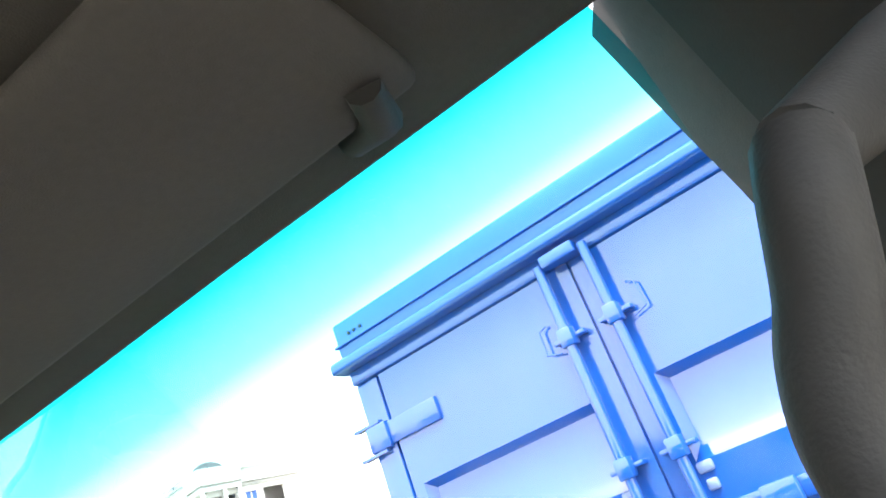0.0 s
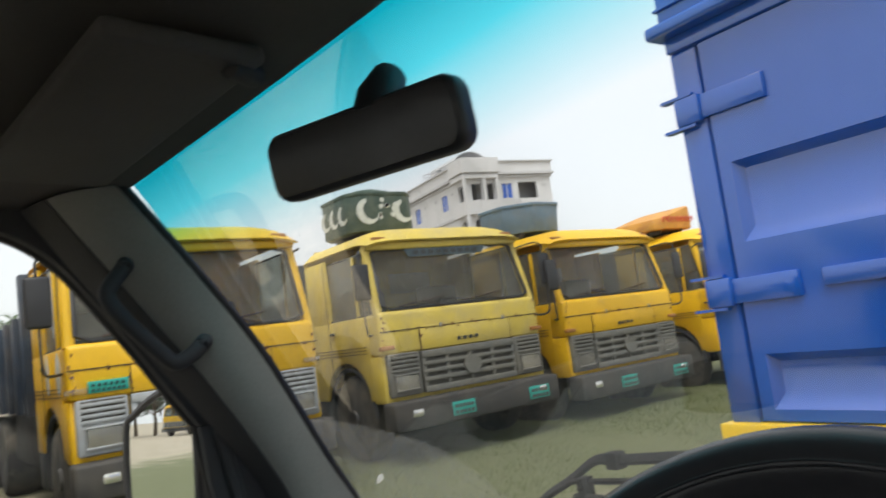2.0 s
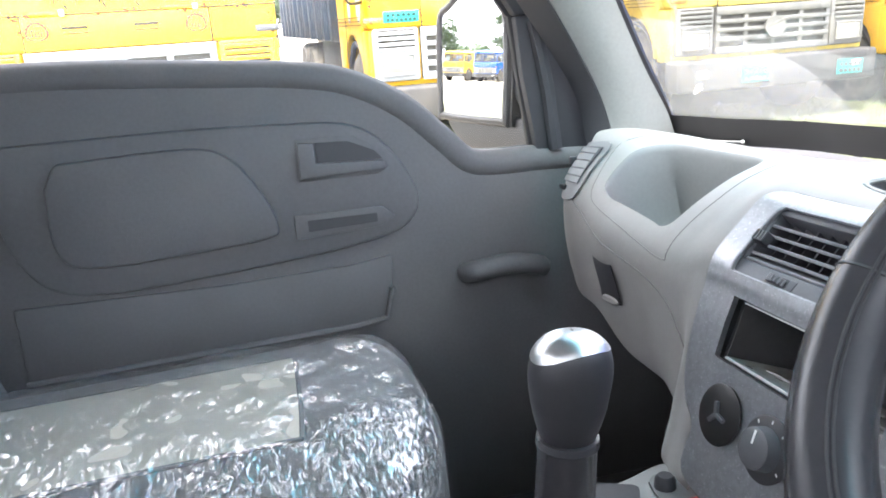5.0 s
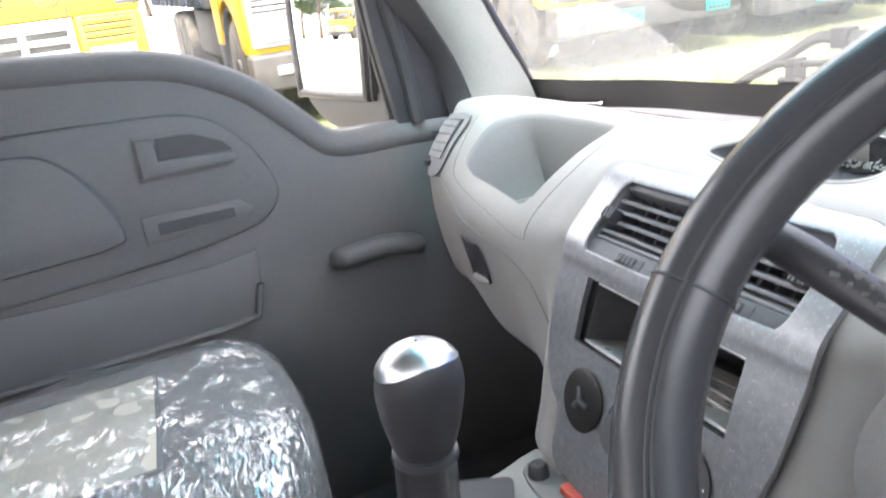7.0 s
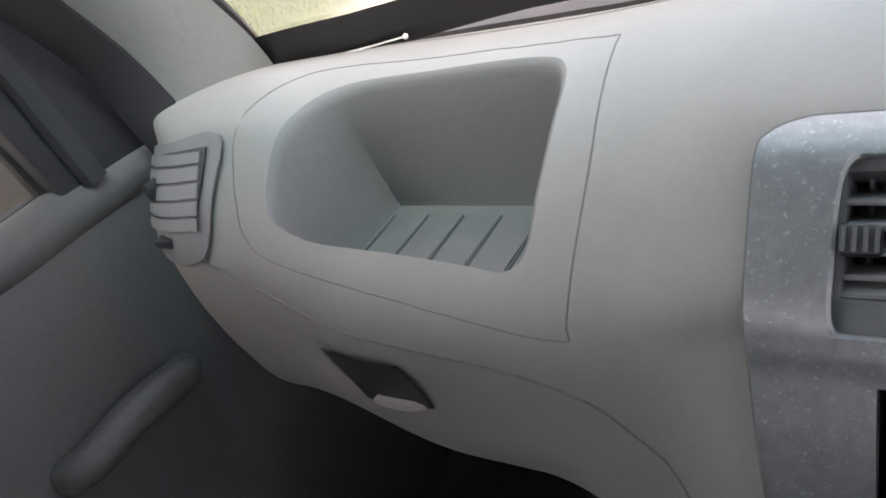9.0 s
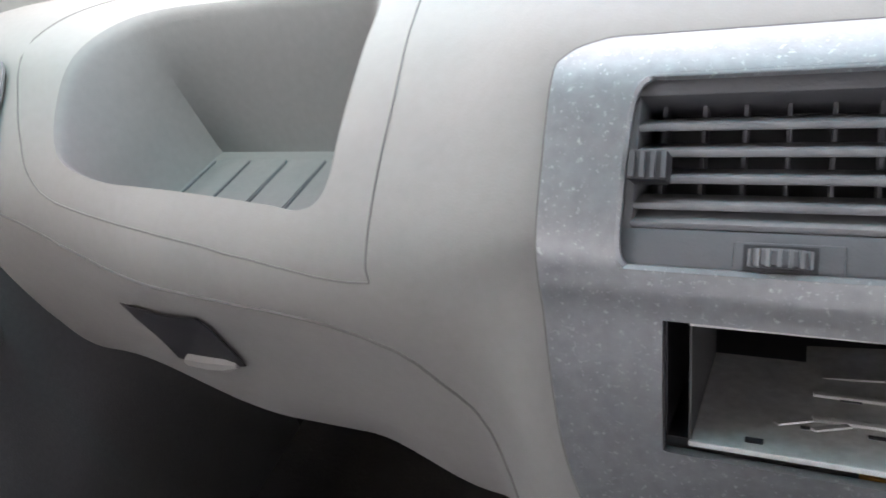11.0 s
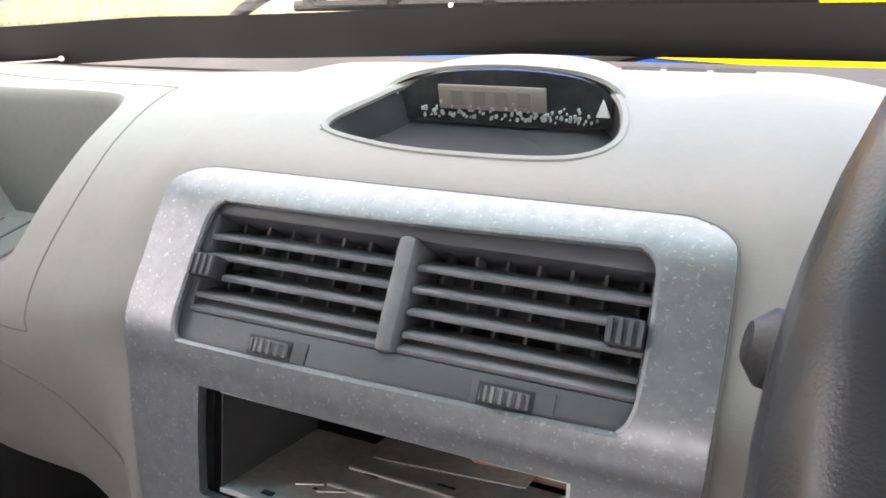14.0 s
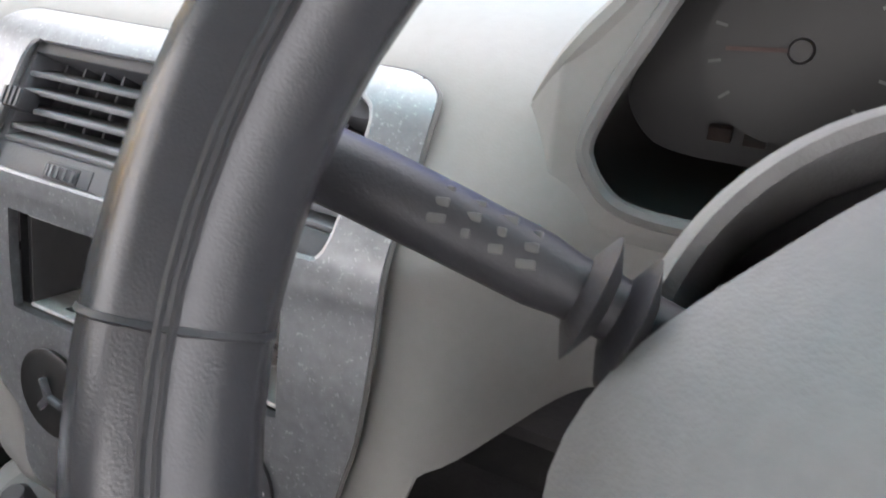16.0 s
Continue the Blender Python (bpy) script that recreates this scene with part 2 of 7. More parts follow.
def tube(bm, points, radius, sides=10, closed=False, flat=1.0):
    """A round bar along the points; the radius may be a list."""
    pts = [Vector(p) for p in points]
    n = len(pts)
    rings, side = [], None
    for i, p in enumerate(pts):
        a = pts[(i - 1) % n] if closed or i else p
        b = pts[(i + 1) % n] if closed or i < n - 1 else p
        way = (b - a).normalized()
        if side is None:
            side = way.orthogonal().normalized()
        side = (side - way * side.dot(way)).normalized()
        up = way.cross(side)
        r = radius[i] if isinstance(radius, (list, tuple)) else radius
        rings.append([bm.verts.new(p + side * r * math.cos(2 * math.pi * k / sides) + up * r * flat * math.sin(2 * math.pi * k / sides)) for k in range(sides)])
    for i in range(n if closed else n - 1):
        r0, r1 = rings[i], rings[(i + 1) % n]
        for k in range(sides):
            bm.faces.new((r0[k], r0[(k + 1) % sides], r1[(k + 1) % sides], r1[k]))
    if not closed:
        bm.faces.new(rings[0][::-1])
        bm.faces.new(rings[-1])
    return bm


def lathe(bm, profile, m=None, sides=24):
    """A profile of (radius, height) turned round z."""
    rings = []
    for r, z in profile:
        rings.append([bm.verts.new((r * math.cos(2 * math.pi * k / sides), r * math.sin(2 * math.pi * k / sides), z)) for k in range(sides)])
    for a, b in zip(rings, rings[1:]):
        for k in range(sides):
            bm.faces.new((a[k], a[(k + 1) % sides], b[(k + 1) % sides], b[k]))
    bm.faces.new(rings[0][::-1])
    bm.faces.new(rings[-1])
    if m is not None:
        bmesh.ops.transform(bm, matrix=m, verts=[v for ring in rings for v in ring])
    return bm


def thicken(bm, t, push=None):
    """Gives an open sheet a thickness, away from its normals."""
    bmesh.ops.recalc_face_normals(bm, faces=bm.faces)
    bm.normal_update()
    faces = bm.faces[:]
    edges = [e for e in bm.edges if len(e.link_faces) == 1]
    twin = {v: bm.verts.new(v.co + push * t if push else v.co - v.normal * t) for v in bm.verts[:]}
    for f in faces:
        bm.faces.new([twin[v] for v in reversed(f.verts[:])])
    for e in edges:
        a, b = e.verts
        bm.faces.new((a, b, twin[b], twin[a]))


def sheet(bm, f, nu, nv, thick=0.0, closed=False):
    """A curved sheet f(u, v) for u and v from 0 to 1, with a thickness."""
    vs = [[bm.verts.new(f(i / nu, j / nv)) for j in range(nv + 1)] for i in range(nu + 1)]
    faces = [bm.faces.new((vs[i][j], vs[i + 1][j], vs[i + 1][j + 1], vs[i][j + 1])) for i in range(nu) for j in range(nv)]
    if thick:
        thicken(bm, thick)
    return bm


def spline(points, n=8):
    """A smooth line through the points."""
    pts = [Vector(p) for p in points]
    out = []
    for i in range(len(pts) - 1):
        a, b, c, d = pts[max(i - 1, 0)], pts[i], pts[i + 1], pts[min(i + 2, len(pts) - 1)]
        for k in range(n):
            t = k / n
            out.append(0.5 * (2 * b + (c - a) * t + (2 * a - 5 * b + 4 * c - d) * t * t + (3 * b - a - 3 * c + d) * t ** 3))
    return out + [pts[-1]]


def table(keys, x):
    """A value read from a table of (x, value), smoothly."""
    if x <= keys[0][0]:
        return keys[0][1]
    for (a, va), (b, vb) in zip(keys, keys[1:]):
        if x <= b:
            t = (x - a) / (b - a)
            return va + (vb - va) * t * t * (3 - 2 * t)
    return keys[-1][1]


# ---- outside: ground, distance, the lorries ----
def ground_height(x, y):
    d = math.hypot(x, y)
    return 0.05 * noise.noise((x * 0.25, y * 0.25, 0)) * min(1, d / 3) + 0.015 * noise.noise((x * 1.3, y * 1.3, 4))


bm = bmesh.new()
rad = [0, 1.5, 3, 4, 5, 6, 7, 8, 9, 10, 11, 12.5, 14, 16, 19, 23, 28, 36, 50, 80, 150, 400, 1500, 4000]
rings = []
for r in rad[1:]:
    rings.append([bm.verts.new((r * math.cos(a), r * math.sin(a), ground_height(r * math.cos(a), r * math.sin(a)) if r < 60 else 0.0))
                  for a in (2 * math.pi * k / 96 for k in range(96))])
mid = bm.verts.new((0, 0, 0))
for k in range(96):
    bm.faces.new((mid, rings[0][k], rings[0][(k + 1) % 96]))
for a, b in zip(rings, rings[1:]):
    for k in range(96):
        bm.faces.new((a[k], b[k], b[(k + 1) % 96], a[(k + 1) % 96]))
single("ground", bm, M_SAND, Matrix(), "pale sandy yard with patches of short grass", "ground", kind="structure")

M_GLASS_DARK, _ = glass("dusty_cab_glass", (0.62, 0.65, 0.62), 0.03, 0.05, 0.20, (0.50, 0.49, 0.44))
M_GLASS_LAMP, _ = glass("lamp_glass", (0.9, 0.9, 0.88), 0.15, 0.05, 0.25)
M_REFLECT = material("lamp_reflector", (0.75, 0.74, 0.7), 0.25, metal=0.8)
M_BROWN = material("brown_lens", (0.32, 0.13, 0.03), 0.35, vary=0.1)
M_PLATE = material("green_number_plate", (0.02, 0.33, 0.27), 0.5, vary=0.1)
M_PLATE_BAR = material("plate_bar_paint", (0.01, 0.06, 0.055), 0.6)
M_INK = material("dark_lettering_paint", (0.03, 0.032, 0.03), 0.6)
M_RED = material("red_paint", (0.5, 0.03, 0.02), 0.5, dirt=(0.4, 0.2, 0.05), dirt_amount=0.3, dirt_scale=20)
M_CABIN = material("cab_inside_vinyl", (0.17, 0.17, 0.155), 0.8, vary=0.2)
M_DUMP = material("dump_body_paint", (0.03, 0.045, 0.07), 0.6, vary=0.2, dirt=(0.1, 0.08, 0.06), dirt_amount=0.5, dirt_scale=2)
LEVELS = [(-0.5, -0.5), (0.0, 0.0), (0.20, 0.38), (0.58, 0.70), (0.77, 0.90), (1.13, 1.215), (1.345, 1.345), (1.66, 1.70), (2.52, 2.45), (2.82, 2.70)]   # heights of the drawing and of the real cab


def side_outline(y0, y1, z0, z1, arch, ar, az):
    """A panel in y and z with a wheel arch cut out of its lower edge."""
    pts = [(y0, z1), (y0, z0)]
    a0 = math.asin(max(-1, min(1, (z0 - az) / ar)))
    if arch - ar * math.cos(a0) > y0:
        n = 12
        for i in range(n + 1):
            a = math.pi - a0 - (math.pi - 2 * a0) * i / n
            pts.append((arch + ar * math.cos(a), az + ar * math.sin(a)))
    pts += [(y1, z0), (y1, z1)]
    return pts


YZ = Matrix(((0, 0, 1, 0), (1, 0, 0, 0), (0, 1, 0, 0), (0, 0, 0, 1)))     # an outline in y and z, drawn out along x
XZ = Matrix(((1, 0, 0, 0), (0, 0, 1, 0), (0, 1, 0, 0), (0, 0, 0, 1)))     # an outline in x and z, drawn out along y


def lorry(m, paint, label, group="lorries parked in a row", plate=None, old=False, visor=False, grille=None, mirrors=(-1, 1), lamp_paint=None, box_kind=None, lift=0.0):
    """A flat-fronted lorry with its cab towards -y; m: the ground under the middle of its front."""
    top = empty("lorry", m, label, "lorry", group)
    def height(z):
        for (a, va), (b, vb) in zip(LEVELS, LEVELS[1:]):
            if z <= b:
                return va + (vb - va) * (z - a) / (b - a) + lift * max(0.0, min(1.0, (z - 1.66) / 0.86))
        return LEVELS[-1][1] + z - LEVELS[-1][0] + lift
    def P(name, bm, mat, parent=top, lab="", smooth=40):
        if name not in ("wheel", "rim", "rear_wheel", "wheel_arch"):
            for v in bm.verts if isinstance(bm, bmesh.types.BMesh) else bm.vertices:
                v.co.z = height(v.co.z)
        return part(name, bm, mat, parent, lab, smooth)
    g_mat = grille or M_GRILLE
    # lower front with the recess for the grille
    bm = B(-1.17, 1.17, 0.02, 0.34, 1.13, 1.66, 0.05, 3)
    front = P("front_panel", bm, paint)
    P("service_flap", B(-0.66, 0.66, 0.004, 0.05, 1.15, 1.452, 0.008), paint, front)
    P("body_joint", B(-1.175, 1.175, 0.014, 0.03, 1.456, 1.466), M_JOINT, front)
    for x in (-0.664, 0.664):
        P("flap_gap", B(x - 0.005, x + 0.005, 0.012, 0.03, 1.14, 1.456), M_JOINT, front)
    for x in (-0.47, 0.47):
        hinge = P("flap_hinge", B(x - 0.12, x + 0.12, -0.006, 0.02, 1.458, 1.482, 0.008), paint, front)
        P("hinge_lug", B(x + 0.08, x + 0.12, -0.010, 0.01, 1.446, 1.492, 0.006), M_GRILLE, hinge)
    P("lower_apron", B(-1.17, 1.17, 0.06, 0.34, 0.56, 1.13, 0.03), paint)
    # sides with doors
    for s in (-1, 1):
        bm = bmesh.new()
        pts = side_outline(0.30, 1.82, 0.60, 1.64, 0.95, 0.56, 0.52)
        prism(bm, pts, 0.05, Matrix.Translation((s * 1.17 - (0.05 if s > 0 else 0), 0, 0)) @ YZ, 0.01)
        wall = P("cab_side", bm, paint)
        for z in (1.20, 1.26, 1.32):
            P("side_groove", B(s * 1.172 - 0.004, s * 1.172 + 0.004, 0.36, 1.80, z, z + 0.012), M_RUST, wall)
        P("door_gap", B(s * 1.172 - 0.003, s * 1.172 + 0.003, 1.27, 1.278, 0.75, 2.46), M_RUST, wall)
        P("door_handle", B(s * 1.185 - 0.012, s * 1.185 + 0.012, 1.12, 1.25, 1.50, 1.53, 0.008), M_BLACK, wall)
        # pillars and window frames
        bm = bmesh.new()
        tube(bm, [(s * 1.13, 0.10, 1.63), (s * 1.09, 0.30, 2.52)], 0.055, 8)
        P("front_pillar", bm, paint)
        P("door_pillar", B(s * 1.14 - 0.03, s * 1.14 + 0.03, 1.24, 1.40, 1.62, 2.52, 0.02), paint)
        P("rear_panel", B(s * 1.14 - 0.03, s * 1.14 + 0.03, 1.40, 1.82, 1.62, 2.52, 0.02), paint)
        P("window_divider", B(s * 1.135 - 0.015, s * 1.135 + 0.015, 0.52, 0.56, 1.62, 2.46, 0.006), paint)
        bm = bmesh.new()
        prism(bm, [(0.16, 1.64), (1.26, 1.64), (1.26, 2.48), (0.32, 2.48)], 0.006, Matrix.Translation((s * 1.12, 0, 0)) @ YZ)
        pane = P("side_window", bm, M_GLASS_DARK)
        pane.visible_shadow = False
        bm = bmesh.new()
        tube(bm, [(s * 1.14, 0.17, 1.65), (s * 1.14, 1.25, 1.65), (s * 1.12, 1.25, 2.46), (s * 1.10, 0.33, 2.46)], 0.014, 6, True)
        P("window_rubber", bm, M_BLACK, pane)
        # lamps
        lx0, lx1 = (s * 0.70, s * 1.13) if s > 0 else (s * 1.13, s * 0.70)
        panel = P("lamp_panel", B(lx0, lx1, 0.0, 0.10, 0.62, 1.14, 0.03), lamp_paint or g_mat)
        for k in range(4):
            z = 0.90 + 0.055 * k
            P("panel_slat", B(lx0 + 0.04, lx1 - 0.04, -0.016, 0.02, z, z + 0.036, 0.008), lamp_paint or g_mat, panel)
            P("panel_gap", B(lx0 + 0.04, lx1 - 0.04, -0.002, 0.01, z + 0.037, z + 0.053), M_JOINT, panel)
        lamp = P("headlamp", B(lx0 + 0.06, lx1 - 0.06, -0.016, 0.06, 0.67, 0.87, 0.03, 3), M_REFLECT)
        bm = B(lx0 + 0.075, lx1 - 0.075, -0.024, -0.018, 0.685, 0.855)
        P("lamp_lens", bm, M_GLASS_LAMP, lamp)
        bm = bmesh.new()
        tube(bm, [(lx0 + 0.06, -0.018, 0.68), (lx1 - 0.06, -0.018, 0.68), (lx1 - 0.06, -0.018, 0.86), (lx0 + 0.06, -0.018, 0.86)], 0.014, 6, True)
        P("lamp_rim", bm, g_mat, lamp)
        P("indicator", B(s * 1.10 - 0.10, s * 1.10 + 0.08, -0.006, 0.05, 1.22, 1.30, 0.012), {"round_signs": M_DARK, "green_plate": M_GLASS_LAMP}.get(box_kind, M_BROWN))
        P("roof_marker", B(s * 0.95 - 0.09, s * 0.95 + 0.09, 0.17, 0.30, 2.61, 2.67, 0.02), M_BROWN)
        # mirror on its bracket
        bm = bmesh.new()
        if s not in mirrors:
            tube(bm, [(s * 1.12, 0.26, 2.44), (s * 1.18, 0.20, 2.47)], 0.014, 6)
            P("mirror_stub", bm, M_BLACK)
            bm = bmesh.new()
        else:
            tube(bm, spline([(s * 1.15, 0.28, 2.42), (s * 1.30, 0.05, 2.46), (s * 1.36, -0.02, 2.40)], 5), 0.012, 6)
            tube(bm, spline([(s * 1.16, 0.22, 1.45), (s * 1.33, 0.0, 1.45), (s * 1.36, -0.02, 1.60)], 5), 0.012, 6)
            tube(bm, [(s * 1.36, -0.02, 2.40), (s * 1.36, -0.02, 1.60)], 0.012, 6)
            arm = P("mirror_bracket", bm, M_BLACK)
            P("mirror_head", B(s * 1.36 - 0.10, s * 1.36 + 0.10, -0.06, -0.015, 1.82, 2.28, 0.03, 3), M_BLACK, arm)
        # wheel
        bm = bmesh.new()
        lathe(bm, [(0.28, -0.14), (0.44, -0.15), (0.50, -0.11), (0.515, -0.04), (0.515, 0.04), (0.50, 0.11), (0.44, 0.15), (0.28, 0.14)],
              Matrix.Translation((s * 0.98, 0.95, 0.50)) @ Matrix.Rotation(radians(90), 4, "Y"), 32)
        wheel = P("wheel", bm, M_TYRE)
        bm = bmesh.new()
        lathe(bm, [(0.02, 0.06), (0.10, 0.09), (0.12, 0.0), (0.25, -0.02), (0.29, 0.06), (0.29, -0.1), (0.02, -0.1)],
              Matrix.Translation((s * 1.06, 0.95, 0.50)) @ Matrix.Rotation(radians(90 * s), 4, "Y"), 24)
        P("rim", bm, M_RUST, wheel)
        bm = bmesh.new()
        arc = [(s * 1.12, 0.95 + 0.57 * math.cos(a), 0.52 + 0.57 * math.sin(a)) for a in (math.pi * i / 16 for i in range(17))]
        tube(bm, arc, 0.03, 6)
        P("wheel_arch", bm, M_BLACK)
    # roof
    def roof(u, v):
        x = -1.16 + 2.32 * u
        edge = 1 - abs(2 * u - 1) ** 6 * 0.9
        y = 0.12 + 1.72 * v
        zt = 2.52 + 0.30 * math.sin(min(1, v * 5 + 0.15) * math.pi / 2) ** 0.8 * edge ** 0.6 * (1 if v < 0.95 else 1 - (v - 0.95) * 4)
        return (x * (0.985 if v < 0.02 else 1), y + 0.10 * (zt - 2.52), zt)
    P("roof", sheet(bmesh.new(), roof, 28, 20, 0.03), paint)
    P("roof_edge", B(-1.13, 1.13, 0.19, 0.34, 2.49, 2.60, 0.03), paint)
    back = B(-1.15, 1.15, 1.78, 1.83, 0.7, 2.56)
    box(back, -1.10, 1.10, 1.78, 1.83, 2.56, 2.66)
    box(back, -1.0, 1.0, 1.78, 1.83, 2.66, 2.77)
    P("back_wall", back, paint)
    for x0, x1 in ((-0.75, -0.08), (0.08, 0.75)):
        # opaque plate; its pale colour stands in for daylight through the pane
        P("rear_window", B(x0, x1, 1.772, 1.782, 2.02, 2.34, 0.002), M_LIT_PANE)
    P("cab_floor", B(-1.12, 1.12, 0.3, 1.8, 1.02, 1.08), M_CABIN)
    # inside
    P("dashboard", B(-1.08, 1.08, 0.25, 0.62, 1.35, 1.62, 0.05), M_CABIN)
    for x in (-0.6, 0.55):
        P("cab_seat", B(x - 0.3, x + 0.3, 1.25, 1.45, 1.1, 2.05, 0.06), M_CABIN)
    bm = bmesh.new()
    tube(bm, [(0.55 + 0.24 * math.cos(a), 0.85 + 0.2 * math.sin(a), 1.72 + 0.10 * math.sin(a)) for a in (2 * math.pi * i / 20 for i in range(20))], 0.018, 6, True)
    P("steering_wheel", bm, M_BLACK)
    # windscreen
    bm = bmesh.new()
    ws = [(-1.08, 0.07, 1.68), (1.08, 0.07, 1.68), (1.04, 0.27, 2.50), (-1.04, 0.27, 2.50)]
    bm.faces.new([bm.verts.new(p) for p in ws])
    bmesh.ops.solidify(bm, geom=bm.faces[:], thickness=0.006)
    pane = P("windscreen", bm, M_GLASS_DARK)
    pane.visible_shadow = False
    bm = bmesh.new()
    ring = []
    for a, b in zip(ws, ws[1:] + ws[:1]):
        a, b = Vector(a), Vector(b)
        ring += [a.lerp(b, 0.06), a.lerp(b, 0.94)]
    tube(bm, ring, 0.022, 6, True)
    P("screen_rubber", bm, M_BLACK, pane)
    for x, a in ((-0.25, 40), (0.65, 35)):
        bm = bmesh.new()
        tube(bm, [(x, 0.02, 1.66), (x - 0.22, 0.045, 1.74), (x - 0.30, 0.05, 1.76)], 0.008, 5)
        tube(bm, [(x - 0.62, 0.045, 1.71), (x + 0.02, 0.075, 1.80)], 0.009, 5)
        P("wiper", bm, M_WIPER)
    if visor:
        bm = bmesh.new()
        prism(bm, [(-0.62, 2.50), (0.62, 2.50), (0.55, 2.38), (-0.55, 2.38)], 0.004, Matrix.Translation((0, 0.215, 0)) @ XZ)
        board = P("screen_banner", bm, M_BANNER, top, "blue painted banner along the windscreen's top")
        for k in range(9):
            P("banner_bar", B(-0.48 + 0.11 * k, -0.41 + 0.11 * k, 0.205, 0.212, 2.41, 2.46), M_THREAD, board)
    # grille
    gr = P("grille", B(-0.68, 0.68, 0.018, 0.08, 0.62, 1.13, 0.02), M_GRILLE_BACK)
    for z, h in ((0.62, 0.065), (0.735, 0.05), (0.835, 0.05), (0.935, 0.05), (1.035, 0.095)):
        P("grille_slat", B(-0.68, 0.68, -0.012, 0.03, z, z + h, 0.010), g_mat, gr)
    for x in (-0.655, -0.33, 0.0, 0.33, 0.655):
        P("grille_bar", B(x - 0.025, x + 0.025, -0.004, 0.03, 0.63, 1.12, 0.008), g_mat, gr)
    bm = bmesh.new()
    lathe(bm, [(0.02, 0.0), (0.10, 0.0), (0.125, 0.012), (0.125, 0.03), (0.02, 0.03)], Matrix.Translation((0, -0.012, 0.87)) @ Matrix.Rotation(radians(90), 4, "X"), 24)
    P("badge", bm, g_mat, gr)
    for k in range(0 if box_kind == "round_signs" else 4):
        P("badge_bar", B(-0.16 + 0.085 * k, -0.10 + 0.085 * k, -0.008, 0.002, 1.24, 1.31, 0.006), M_INK, front)
    # bumper
    bum = P("bumper", B(-1.20, 1.20, -0.16, 0.12, 0.20, 0.58, 0.04, 3), M_RUST)
    for s in (-1, 1):
        P("fog_lamp", B(s * 0.92 - 0.07, s * 0.92 + 0.07, -0.175, -0.15, 0.36, 0.46, 0.02), M_REFLECT, bum)
    for x in ((-0.30, 0.85) if plate is None else ()):
        pl = P("number_plate", B(x - 0.16, x + 0.16, -0.172, -0.16, 0.28, 0.46, 0.006), M_PLATE, bum)
        for z in (0.40, 0.32):
            for k in range(5):
                P("plate_bar", B(x - 0.13 + 0.055 * k, x - 0.09 + 0.055 * k, -0.176, -0.171, z - 0.02, z + 0.025), M_THREAD, pl)
    # chassis and body
    for s in (-1, 1):
        P("frame_rail", B(s * 0.45 - 0.05, s * 0.45 + 0.05, 0.2, 9.2, 0.62, 0.86), M_RUST)
        for y in (4.9, 6.1):
            bm = bmesh.new()
            lathe(bm, [(0.28, -0.28), (0.46, -0.28), (0.515, -0.2), (0.515, 0.2), (0.46, 0.28), (0.28, 0.28), (0.2, 0.1)],
                  Matrix.Translation((s * 0.90, y, 0.50)) @ Matrix.Rotation(radians(90), 4, "Y"), 28)
            P("rear_wheel", bm, M_TYRE)
    bm = B(-1.2, 1.2, 2.26, 9.4, 1.0, 2.12, 0.03)
    body = P("dump_body", bm, M_DUMP)
    P("head_board", B(-1.22, 1.22, 2.06, 2.25, 0.98, 2.62, 0.02), M_DUMP, body)
    for s in (-1, 1):
        P("side_tank", B(min(s * 0.52, s * 1.12), max(s * 0.52, s * 1.12), 2.1, 3.9, 0.36, 0.98, 0.05), M_RUST)
        P("mud_guard", B(s * 1.0 - 0.16, s * 1.0 + 0.16, 1.50, 1.86, 0.18, 0.72, 0.03), M_BLACK)
    for k in range(10):
        for s in (-1, 1):
            P("body_rib", B(s * 1.23 - 0.035, s * 1.23 + 0.035, 2.4 + 0.74 * k, 2.52 + 0.74 * k, 1.0, 2.14, 0.01), M_DUMP, body)
    # rust along joints and edges
    rng = random.Random(len(label))
    rust = bmesh.new()
    for k in range(0 if "distant" in label else 46):
        side = rng.random()
        w, h = rng.uniform(0.006, 0.03), rng.uniform(0.006, 0.05)
        if side < 0.45:
            x, z = rng.uniform(-1.12, 1.12), 1.461 + rng.gauss(0, 0.008)
        elif side < 0.8:
            x, z = rng.choice((-1, 1)) * rng.gauss(1.13, 0.012), rng.uniform(1.15, 1.62)
        else:
            x, z = rng.choice((-1, 1)) * rng.gauss(0.664, 0.008), rng.uniform(1.15, 1.45)
        prism(rust, [(x + w * math.cos(a) * rng.uniform(0.4, 1), z + h * 0.6 * math.sin(a) * rng.uniform(0.4, 1)) for a in (2 * math.pi * i / 7 for i in range(7))], 0.004, Matrix.Translation((0, 0.002 if abs(x) < 0.67 else 0.0165, 0)) @ XZ)
    if rust.verts:
        tagged(P("rust_spots", rust, M_FRESH_RUST, front), "rust along the joints", kind="stuff")
